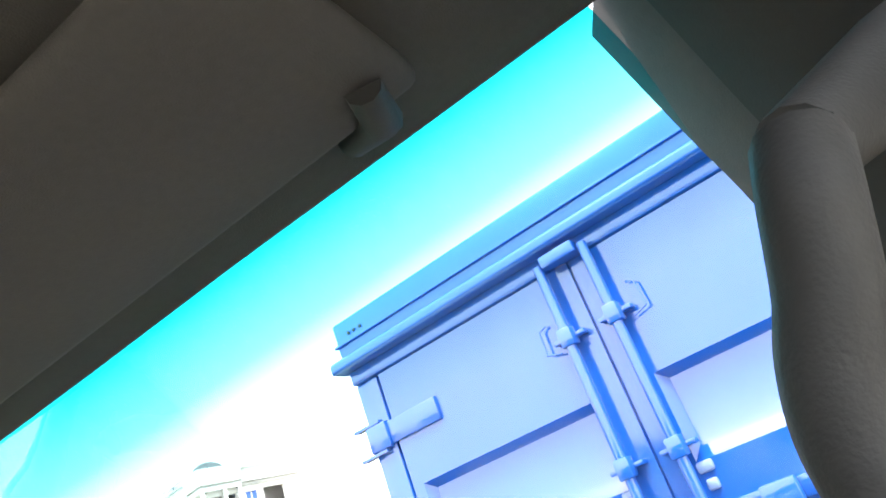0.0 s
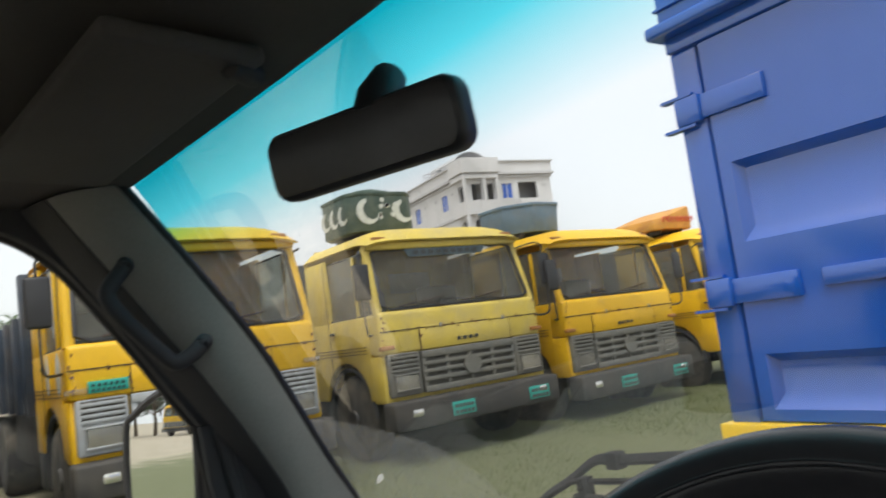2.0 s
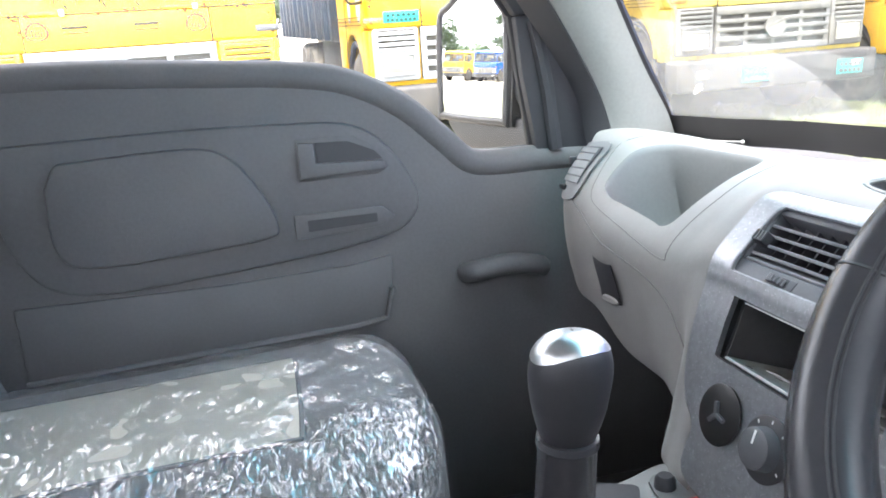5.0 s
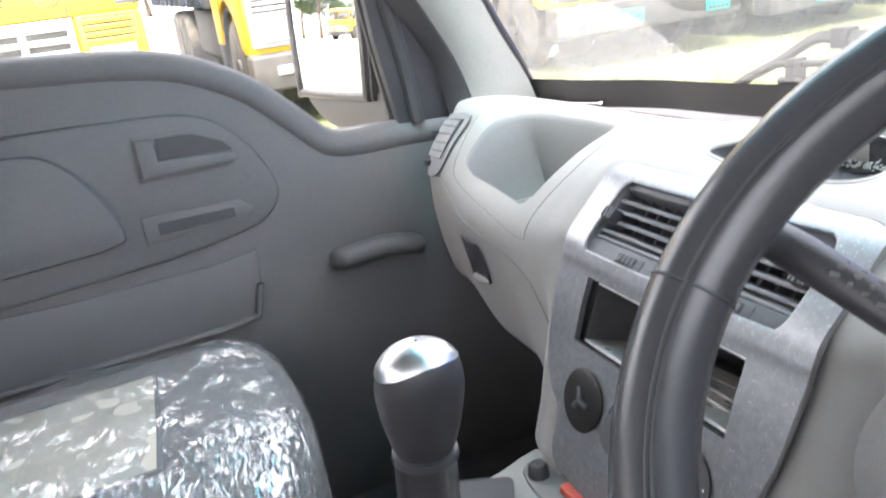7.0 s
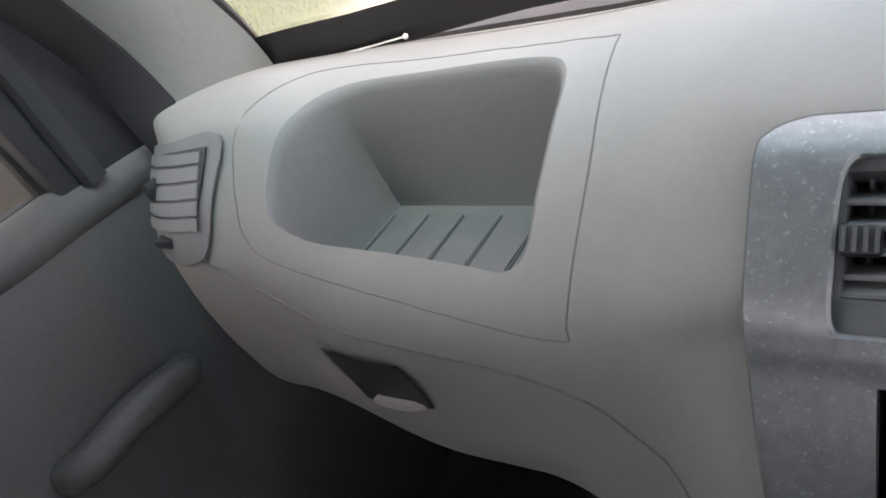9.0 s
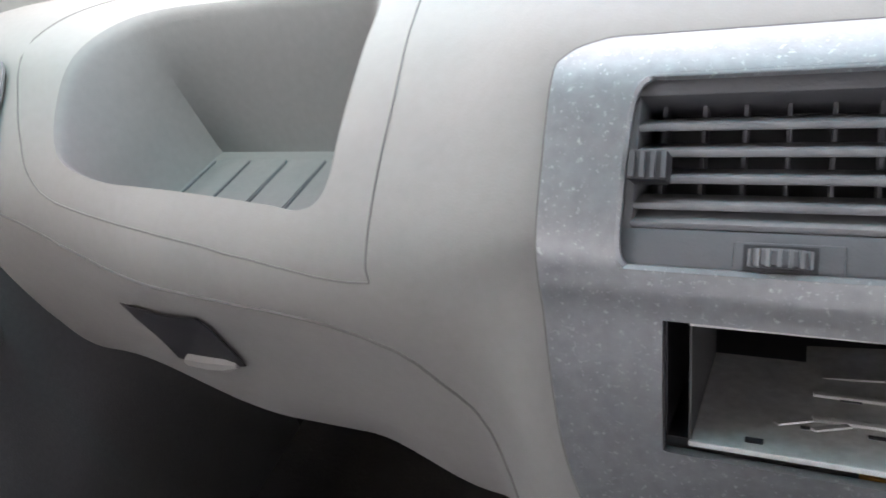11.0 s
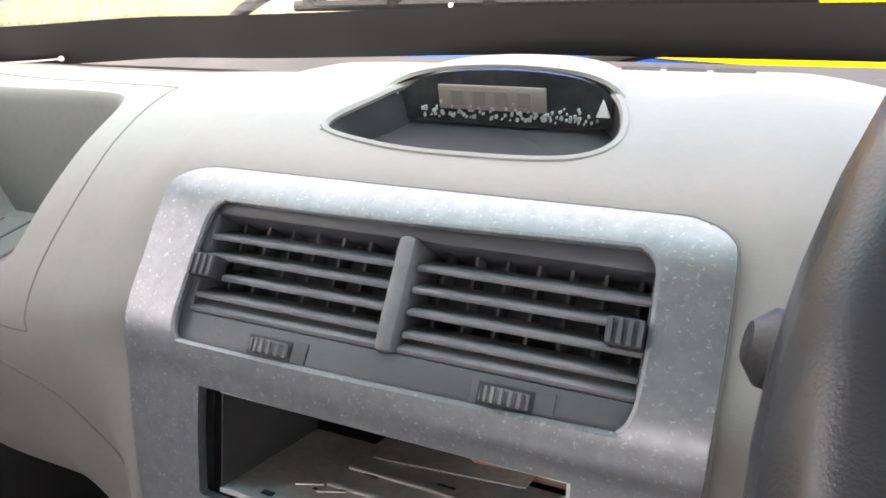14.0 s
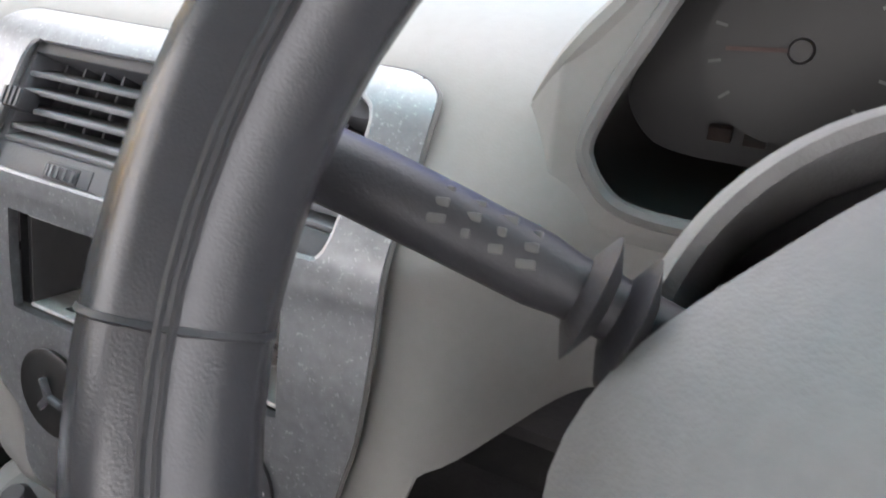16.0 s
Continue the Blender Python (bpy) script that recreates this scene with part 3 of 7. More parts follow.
    # signs that only some of them carry
    if box_kind == "round_signs":
        for x in (-0.56, 0.56):
            bm = bmesh.new()
            prism(bm, [((0.088 if k % 2 else 0.076) * math.cos(2 * math.pi * k / 36), 1.345 + (0.088 if k % 2 else 0.076) * math.sin(2 * math.pi * k / 36)) for k in range(36)], 0.004, Matrix.Translation((x, -0.002, 0)) @ XZ)
            sign = P("round_sign", bm, M_RED, front, "red scalloped painted disc")
            bm = bmesh.new()
            lathe(bm, [(0.001, 0), (0.062, 0), (0.062, 0.003), (0.001, 0.003)], Matrix.Translation((x, -0.002, 1.345)) @ Matrix.Rotation(radians(90), 4, "X"), 28)
            P("sign_middle", bm, paint, sign)
            for dx, a, b in ((-0.030, -0.02, 0.03), (-0.008, -0.03, 0.035), (0.014, -0.02, 0.03), (0.032, -0.025, 0.015)):
                P("sign_bar", B(x + dx - 0.006, x + dx + 0.006, -0.008, -0.004, 1.345 + a, 1.345 + b, 0.002), M_INK, sign)
            P("sign_bar", B(x - 0.036, x + 0.036, -0.008, -0.004, 1.316, 1.327, 0.002), M_INK, sign)
        for x in (-0.30, 0.20):
            for z in (1.335, 1.375):
                P("flap_slot", B(x - 0.09, x + 0.09, -0.001, 0.01, z - 0.009, z + 0.009, 0.004), M_JOINT, front)
        curve = bpy.data.curves.new("lettering", "FONT")
        curve.body, curve.size, curve.extrude = "\u0986\u09b2\u09cd\u09b2\u09be\u09b9 \u09b8\u09b0\u09cd\u09ac \u09b6\u09bf\u0995\u09cd\u09a4\u09ae\u09be\u09a8", 0.135, 0.001
        curve.offset = 0.003
        ob = bpy.data.objects.new("lettering", curve)
        scene.collection.objects.link(ob)
        me = bpy.data.meshes.new_from_object(ob.evaluated_get(bpy.context.evaluated_depsgraph_get()))
        bpy.data.objects.remove(ob)
        xs = [v.co.x for v in me.vertices]
        fit_x = 0.86 / (max(xs) - min(xs))
        for v in me.vertices:
            v.co = Vector((-0.50 + (v.co.x - min(xs)) * fit_x, 0.009 - v.co.z * 2, 1.525 + v.co.y))
        P("lettering", me, M_INK, front, "dark hand-painted lettering across the front")
        bm = bmesh.new()
        moon = [(0.035 * math.cos(a), 0.035 * math.sin(a)) for a in (radians(130 + 280 * i / 14) for i in range(15))]
        moon += [(0.010 + 0.028 * math.cos(a), 0.006 + 0.028 * math.sin(a)) for a in (radians(400 - 250 * i / 14) for i in range(15))]
        prism(bm, [(x - 0.05, z + 1.665) for x, z in moon], 0.003, Matrix.Translation((0, 0.016, 0)) @ XZ)
        P("crescent", bm, M_INK, front)
        rng = random.Random(6)
        x = -0.8
        while x < 0.62:
            w = rng.uniform(0.03, 0.09)
            P("roof_bar", B(x, x + w, 0.185, 0.20, 2.535, 2.575, 0.003), M_INK)
            x += w + (0.012 if rng.random() < 0.75 else 0.06)
    if box_kind == "green_plate":
        pl = P("number_plate", B(-1.02, -0.69, -0.012, 0.03, 1.215, 1.365, 0.005), M_PLATE, top, "green number plate beside the indicator")
        for z, n in ((1.325, 6), (1.255, 7)):
            for k in range(n):
                P("plate_bar", B(-0.995 + 0.29 / n * k, -0.995 + 0.29 / n * (k + 0.65), -0.016, -0.011, z - 0.022, z + 0.022, 0.002), M_PLATE_BAR, pl)
        bm = bmesh.new()
        prism(bm, smooth_outline([(0.055 * (1 + 0.25 * (k % 2)) * math.cos(2 * math.pi * k / 14) - 0.66, 1.79 + 0.055 * (1 + 0.25 * (k % 2)) * math.sin(2 * math.pi * k / 14)) for k in range(14)]), 0.003, Matrix.Translation((0, 0.085, 0)) @ XZ)
        P("flower_sticker", bm, M_MARK_PALE, top, "white flower-shaped sticker on the windscreen")
        poster = P("green_poster", B(-0.30, 0.04, 0.088, 0.092, 1.74, 1.91), M_PLATE, top, "green paper behind the windscreen")
        for k in range(3):
            P("poster_bar", B(-0.27, -0.02 - 0.05 * k, 0.084, 0.088, 1.87 - 0.045 * k, 1.885 - 0.045 * k), M_PLATE_BAR, poster)
        for y in (0.42, 0.98):
            bm = bmesh.new()
            lathe(bm, [(0.10, 0.0), (0.145, 0.0), (0.145, 0.004), (0.10, 0.004)], Matrix.Translation((-1.170, y, 1.43)) @ Matrix.Rotation(radians(-90), 4, "Y") @ Matrix.Diagonal((1.35, 0.75 if y < 0.6 else 0.5, 1, 1)), 24)
            ring = P("door_roundel", bm, M_BADGE, top, "pale grey painted roundel")
            P("roundel_bar", B(-1.176, -1.170, y - 0.03, y + 0.03, 1.32, 1.54, 0.004), M_BADGE, ring)
    return top


def smooth_outline(points):
    out, k = [], len(points)
    for i in range(k):
        a, b, c = points[i - 1], points[i], points[(i + 1) % k]
        out += [((a[0] + b[0] * 3) / 4, (a[1] + b[1] * 3) / 4), ((c[0] + b[0] * 3) / 4, (c[1] + b[1] * 3) / 4)]
    return out


M_MARK_PALE = material("white_sticker", (0.7, 0.7, 0.68), 0.6)
M_GRILLE_BACK = material("dusty_grille_back", (0.075, 0.072, 0.062), 0.9, vary=0.2)
M_WIPER = material("rusty_wiper", (0.05, 0.032, 0.024), 0.8, vary=0.3)
M_FRESH_RUST = material("brown_rust", (0.16, 0.065, 0.02), 0.9, vary=0.35, scale=25)
M_BADGE = material("pale_blue_grey_paint", (0.42, 0.45, 0.44), 0.6, vary=0.2, scale=20)
# pale tone painting the light seen in the lorries' rear windows
M_LIT_PANE = material("pale_lit_pane", (0.55, 0.55, 0.52), 0.4, vary=0.12)
M_JOINT = material("dark_gap_dirt", (0.045, 0.038, 0.028), 0.9, vary=0.3)
M_GRILLE_LIGHT = material("light_grey_grille_paint", (0.33, 0.35, 0.37), 0.55, vary=0.12, dirt=(0.3, 0.27, 0.2), dirt_amount=0.3, dirt_scale=5)
M_GRILLE_DARK = material("weathered_grille_plastic", (0.14, 0.14, 0.128), 0.65, vary=0.15, dirt=(0.24, 0.21, 0.15), dirt_amount=0.4)
M_BANNER = material("banner_blue", (0.10, 0.14, 0.16), 0.6, vary=0.3, fine_scale=25, fine=0.3)


def stand(x, y, yaw, dz=0.0, roll=0.0):
    return pose(x, y, dz, 0, roll, yaw)


lorry(stand(-5.75, -1.37, 93), M_YELLOW, "yellow lorry cab with red round signs and a plain dump body", plate=False, old=True, grille=M_GRILLE_LIGHT, mirrors=(-1,), lamp_paint=M_YELLOW, box_kind="round_signs", lift=0.09)
lorry(stand(-6.5, 1.78, 92), M_YELLOW, "bright yellow lorry with a green number plate beside its indicator", plate=False, grille=M_GRILLE_LIGHT, mirrors=(-1,), box_kind="green_plate", lift=0.07)
lorry(stand(-6.6, 4.92, 90), M_YELLOW_OLD, "faded dusty yellow lorry with a banner in its windscreen", old=True, visor=True, grille=M_GRILLE_DARK)
lorry(stand(-6.6, 7.68, 92.5, -0.1), M_YELLOW, "yellow lorry with a grey grille in the parked row", grille=M_GRILLE_DARK)
lorry(stand(-6.6, 10.9, 93, -0.15), M_YELLOW, "yellow lorry half hidden at the end of the row", grille=M_GRILLE_DARK)
# more lorries far behind the pickup, faced by the door mirror
for x, y, paint, lab in ((-20.5, -60, M_YELLOW, "distant yellow lorry parked across the sandy yard"), (-24.6, -61, M_BLUE, "distant blue lorry parked across the sandy yard"),
                         (-16.9, -62, M_YELLOW_OLD, "distant faded lorry parked across the sandy yard"), (-28.5, -63, M_YELLOW, "distant yellow lorry beside a blue one")):
    lorry(stand(x, y, 180 + 8), paint, lab, "lorries far across the yard", plate=False)


# ---- luggage boxes on the cab roofs ----
M_BOX_GREEN = material("dark_green_box_paint", (0.055, 0.085, 0.065), 0.6, vary=0.2, dirt=(0.16, 0.16, 0.12), dirt_amount=0.4, dirt_scale=6)
M_BOX_BLUE = material("grey_blue_box_paint", (0.13, 0.20, 0.27), 0.55, vary=0.15, dirt=(0.2, 0.2, 0.19), dirt_amount=0.4, dirt_scale=5)
M_BOX_ORANGE = material("orange_box_paint", (0.55, 0.27, 0.04), 0.6, vary=0.2, dirt=(0.3, 0.1, 0.03), dirt_amount=0.6, dirt_scale=9)
M_MOON = material("white_crescent_paint", (0.60, 0.62, 0.58), 0.6, vary=0.15, scale=20)


def crescent(bm, cx, cz, r, turn=0.0):
    """A fat crescent in x and z, open towards the upper right."""
    pts = [(cx + r * math.cos(a), cz + r * math.sin(a)) for a in (radians(turn + 95 + 240 * i / 18) for i in range(19))]
    pts += [(cx + 0.30 * r + 0.72 * r * math.cos(a), cz + 0.10 * r + 0.72 * r * math.sin(a)) for a in (radians(turn + 310 - 190 * i / 18) for i in range(19))]
    return pts


def roof_box(m, paint, label, w, d, h, cut, decor):
    """A box with cut corners that stands on a cab's roof, its front towards -y."""
    top = empty("roof_box", m, label, "roof box", "boxes on the lorry roofs")
    out = [(-w / 2 + cut, -d / 2), (w / 2 - cut, -d / 2), (w / 2, -d / 2 + cut), (w / 2, d / 2 - cut), (w / 2 - cut, d / 2), (-w / 2 + cut, d / 2), (-w / 2, d / 2 - cut), (-w / 2, -d / 2 + cut)]
    bm = bmesh.new()
    prism(bm, out, h, None, 0.015)
    if decor == "octagon":
        for v in bm.verts:
            k = 0.93 + 0.07 * v.co.z / h
            v.co.x, v.co.y = v.co.x * k, v.co.y * k
    if decor == "scrolls":
        for v in bm.verts:
            if v.co.z > h / 2:
                v.co.z *= 0.45 + 0.65 * max(0.0, min(1.0, v.co.x / w + 0.42))
    body = part("body", bm, paint, top)
    if decor != "scrolls":
        bm = bmesh.new()
        prism(bm, [(x * 1.02, y * 1.02) for x, y in out], 0.05, Matrix.Translation((0, 0, h - 0.045)), 0.012)
        part("top_rim", bm, paint, body)
    if decor == "moons":
        bm = bmesh.new()
        lathe(bm, [(w * 0.40, 0), (w * 0.36, 0.05), (w * 0.2, 0.10), (0.02, 0.12)], Matrix.Translation((0, 0, h)), 16)
        part("domed_lid", bm, paint, body)
        for x, r in ((-0.25, 0.165), (0.27, 0.15)):
            bm = bmesh.new()
            prism(bm, crescent(bm, x, h * 0.50, r), 0.006, Matrix.Translation((0, -d / 2 - 0.006, 0)) @ XZ)
            part("crescent", bm, M_MOON, body)
        bm = bmesh.new()
        rng = random.Random(8)
        for k in range(9):
            x, z = 0.02 + rng.uniform(-0.10, 0.14), h * 0.5 + rng.uniform(-0.15, 0.16)
            prism(bm, [(x + rng.uniform(0.02, 0.05) * math.cos(a), z + rng.uniform(0.02, 0.05) * math.sin(a)) for a in (2 * math.pi * i / 7 for i in range(7))], 0.005, Matrix.Translation((0, -d / 2 - 0.005, 0)) @ XZ)
        part("worn_patches", bm, M_MOON, body)
        for k in range(3):
            bm = bmesh.new()
            prism(bm, [(-y, z) for y, z in crescent(bm, 0.24 - 0.24 * k, h * 0.48, 0.125)], 0.006, Matrix.Translation((-w / 2 - 0.006, 0, 0)) @ YZ)
            part("crescent", bm, M_MOON, body)
    if decor == "scrolls":
        rng = random.Random(4)
        for k in range(7):
            x = -w / 2 + 0.12 + (w - 0.24) * k / 6
            bm = bmesh.new()
            tube(bm, [(x + 0.06 * math.cos(a) * (1 - i / 20), -d / 2 - 0.004, h * 0.36 + 0.07 * math.sin(a) * (1 - i / 20)) for i, a in ((i, rng.uniform(0.3, 0.5) * i) for i in range(14))], 0.012, 5)
            part("scroll", bm, M_RED, body)
    for s in (-1, 1):
        part("foot", B(s * w * 0.3 - 0.04, s * w * 0.3 + 0.04, -d * 0.34, d * 0.34, -0.07, 0.004, 0.008), M_RUST, body)
    return top


roof_box(stand(-6.6, 4.92, 90) @ pose(-0.42, 1.30, 2.76), M_BOX_GREEN, "dark green roof box painted with white crescents", 0.98, 0.95, 0.50, 0.16, "moons")
roof_box(stand(-6.6, 7.68, 92.5, -0.1) @ pose(-0.50, 1.30, 2.76), M_BOX_BLUE, "grey-blue eight-sided steel roof box", 1.15, 1.15, 0.42, 0.32, "octagon")
roof_box(stand(-6.6, 10.9, 93, -0.15) @ pose(-0.70, 1.30, 2.76), M_BOX_ORANGE, "orange roof box painted with red scrolls", 1.0, 1.1, 0.40, 0.14, "scrolls")


# ---- the white building behind the row ----
M_BLUE_PANE = material("blue_window_glass", (0.05, 0.13, 0.50), 0.2, vary=0.15, scale=2)
M_ROOM = material("shaded_room_wall", (0.36, 0.36, 0.37), 0.8, vary=0.1)
M_TRIM_GREY = material("grey_concrete_band", (0.48, 0.48, 0.49), 0.8, vary=0.08, scale=1.5)


def wall_grid(bm, along, x0, x1, z0, z1, depth, openings):
    """A wall with openings (x0, x1, z0, z1), as a grid of blocks; along(x, d, z) gives a place."""
    xs = sorted({x0, x1, *[o[0] for o in openings], *[o[1] for o in openings]})
    zs = sorted({z0, z1, *[o[2] for o in openings], *[o[3] for o in openings]})
    for a, b in zip(xs, xs[1:]):
        for c, d in zip(zs, zs[1:]):
            if any(o[0] <= (a + b) / 2 <= o[1] and o[2] <= (c + d) / 2 <= o[3] for o in openings):
                continue
            vs = [bm.verts.new(along(x, e, z)) for e in (0, depth) for z in (c, d) for x in (a, b)]
            for q in ((0, 1, 3, 2), (4, 6, 7, 5), (0, 4, 5, 1), (2, 3, 7, 6), (0, 2, 6, 4), (1, 5, 7, 3)):
                bm.faces.new([vs[i] for i in q])


def white_building():
    top = empty("building", pose(-48.4, 37.7, 0, 0, 0, 81.4), "white four-storey building with balconies and blue windows", "building")
    def P(name, bm, mat, parent=top, lab=""):
        return part(name, bm, mat, parent, lab, 0)
    f0, h = 1.9, 3.1
    front, side = [], []
    wins = []
    for k in range(4):
        z = f0 + h * k
        front += [(0.5, 1.5, z + 1.0, z + 2.4), (1.75, 2.75, z + 1.0, z + 2.4), (3.55, 4.65, z + 1.05, z + 2.35), (5.2, 7.2, z + 1.0, z + 2.45)]
        side += [(0.4, 1.5, z + 1.0, z + 2.4), (3.7, 4.9, z + 0.9, z + 2.3), (9.6, 10.8, z + 0.9, z + 2.3)]
        wins.append((z, 3.55, 4.65))
    bm = bmesh.new()
    wall_grid(bm, lambda x, d, z: (x, d, z), 0.0, 8.7, 0.0, 14.3, 0.25, front)
    w1 = P("wall", bm, M_WHITE)
    bm = bmesh.new()
    wall_grid(bm, lambda x, d, z: (d, x, z), 0.252, 14, 0.0, 14.3, 0.25, side)
    w2 = P("wall", bm, M_WHITE)
    P("wall", B(8.45, 8.7, 0.252, 14, 0, 14.3), M_WHITE)
    P("wall", B(0.252, 8.448, 13.75, 14, 0, 14.3), M_WHITE)
    P("room_core", B(1.9, 8.4, 1.7, 13.7, 0, 14.2), M_ROOM)
    P("roof", B(-0.35, 9.0, -0.35, 14.2, 14.3, 14.55, 0.03), M_TRIM_GREY)
    bm = bmesh.new()
    for x0, x1, y0, y1 in ((-0.25, 8.85, -0.25, -0.05), (-0.25, -0.05, -0.05, 14.1), (8.65, 8.85, -0.05, 14.1)):
        box(bm, x0, x1, y0, y1, 14.55, 15.45)
    par = P("parapet", bm, M_WHITE)
    bm = bmesh.new()
    for x0, x1, y0, y1 in ((-0.4, 9.0, -0.4, 0.0), (-0.4, 0.0, 0.0, 14.2)):
        box(bm, x0, x1, y0, y1, 15.45, 15.56)
    P("coping", bm, M_TRIM_GREY, par)
    P("corner_parapet", B(-0.5, 3.2, -0.55, -0.26, 14.5, 15.8, 0.02), M_WHITE, par)
    P("corner_parapet", B(-0.55, -0.26, -0.26, 2.0, 14.5, 15.8, 0.02), M_WHITE, par)
    for k in range(5):
        z = f0 + h * k - 0.25
        bm = bmesh.new()
        box(bm, -0.12, 8.82, -0.14, 0.0, z, z + 0.22)
        box(bm, -0.12, 0.0, 0.0, 14.05, z, z + 0.22)
        P("floor_band", bm, M_TRIM_GREY, w1)
        bm = bmesh.new()
        box(bm, -0.45, 3.1, -0.42, -0.142, z - 0.04, z + (1.15 if k < 4 else 0.3))
        box(bm, -0.45, -0.142, -0.142, 1.9, z - 0.04, z + (1.15 if k < 4 else 0.3))
        bay = P("corner_balcony", bm, M_WHITE)
        if k < 4:
            for x, y in ((-0.3, -0.28), (1.62, -0.28), (2.9, -0.28)):
                P("column", B(x - 0.13, x + 0.13, y - 0.13, y + 0.13, z + 1.15, z + h - 0.04), M_WHITE, bay)
            P("balcony_front", B(5.0, 7.4, -0.5, -0.36, z, z + 1.1), M_WHITE)
            P("balcony_floor", B(5.0, 7.4, -0.36, 0.0, z - 0.05, z + 0.12), M_TRIM_GREY)
    for z, x0, x1 in wins:
        fr = P("window", B(x0, x1, 0.10, 0.12, z + 1.05, z + 2.35), M_BLUE_PANE, w1, "blue tinted window")
        for x in (x0 + 0.03, (x0 + x1) / 2, x1 - 0.03):
            P("window_bar", B(x - 0.03, x + 0.03, 0.06, 0.10, z + 1.05, z + 2.35), M_MARK_PALE, fr)
        for y0 in (3.7, 9.6):
            fr = P("window", B(0.10, 0.12, y0, y0 + 1.2, z + 0.9, z + 2.3), M_BLUE_PANE, w2, "blue tinted window")
            for y in (y0 + 0.03, y0 + 0.6, y0 + 1.17):
                P("window_bar", B(0.06, 0.10, y - 0.03, y + 0.03, z + 0.9, z + 2.3), M_MARK_PALE, fr)
        for x in (7.95,):
            for dx in (-0.12, 0.12):
                bm = bmesh.new()
                prism(bm, [(x + dx - 0.10, z + 2.2), (x + dx + 0.10, z + 2.2), (x + dx, z + 1.95)], 0.02, Matrix.Translation((0, -0.012, 0)) @ XZ)
                P("vent_hole", bm, M_ROOM, w1)
        for y in (2.7, 6.0, 8.4):
            bm = bmesh.new()
            prism(bm, [(y - 0.2, z + 2.2), (y + 0.2, z + 2.2), (y, z + 1.9)], 0.02, Matrix.Translation((-0.012, 0, 0)) @ YZ)
            P("vent_hole", bm, M_ROOM, w2)
    # canopy and stair on the roof
    bm = bmesh.new()
    sheet(bm, lambda u, v: (-0.2 + 3.2 * u, 1.0 + 4.0 * v, 16.0 + 0.75 * math.sin(math.pi * u) ** 0.7), 14, 6, 0.08)
    P("roof_canopy", bm, M_TRIM_GREY)
    for x in (0.0, 2.8):
        for y in (1.3, 4.6):
            P("canopy_post", B(x - 0.06, x + 0.06, y - 0.06, y + 0.06, 14.55, 16.05), M_TRIM_GREY)
    P("stair_house", B(1.2, 4.2, 5.2, 8.8, 14.55, 16.9, 0.02), M_WHITE)
    bm = bmesh.new()
    for k in range(6):
        tube(bm, [(0.3, 4.4 + 0.8 * k, 14.55), (0.3, 4.4 + 0.8 * k, 15.9 + 0.12 * k)], 0.04, 5)
    tube(bm, [(0.3, 4.4, 15.9), (0.3, 8.4, 16.5)], 0.05, 5)
    tube(bm, [(0.3, 4.4, 15.6), (0.3, 8.4, 16.2)], 0.04, 5)
    P("stair_railing", bm, M_TRIM_GREY)


white_building()


# ---- trees and grass ----
def leaf_cloud(bm, rng, centres, count, size):
    for k in range(count):
        c, r = centres[rng.randrange(len(centres))]
        d = Vector((rng.gauss(0, 1), rng.gauss(0, 1), rng.gauss(0, 0.8))).normalized() * r * rng.random() ** 0.45
        p = c + d
        a = Vector((rng.gauss(0, 1), rng.gauss(0, 1), rng.gauss(0, 0.5))).normalized()
        b = a.orthogonal().normalized()
        s = size * rng.uniform(0.6, 1.4)
        bm.faces.new([bm.verts.new(q) for q in (p - a * s, p + b * s * 0.45, p + a * s, p - b * s * 0.45)])


def tree_mesh(seed, height, spread, leaves):
    rng = random.Random(seed)
    trunk, crown = bmesh.new(), bmesh.new()
    tube(trunk, [(0, 0, -0.2), (0.08, 0.05, height * 0.2), (0.0, 0.12, height * 0.45), (0.1, 0.1, height * 0.75)], [0.22, 0.17, 0.12, 0.05], 8)
    centres = []
    for k in range(11):
        a, z = k * 2.4, height * rng.uniform(0.30, 0.72)
        e = Vector((math.cos(a) * spread * rng.uniform(0.4, 1), math.sin(a) * spread * rng.uniform(0.4, 1), z + height * rng.uniform(0.08, 0.25)))
        tube(trunk, [(0.04, 0.1, z), Vector((0.04, 0.1, z)).lerp(e, 0.5) + Vector((0, 0, 0.15)), e], [0.07, 0.05, 0.02], 6)
        centres.append((e, spread * rng.uniform(0.28, 0.5)))
    centres.append((Vector((0, 0, height * 0.86)), spread * 0.45))
    leaf_cloud(crown, rng, centres, leaves, 0.16)
    def mesh(bm):
        me = bpy.data.meshes.new("tree")
        bm.to_mesh(me)
        bm.free()
        return me
    return mesh(trunk), mesh(crown)


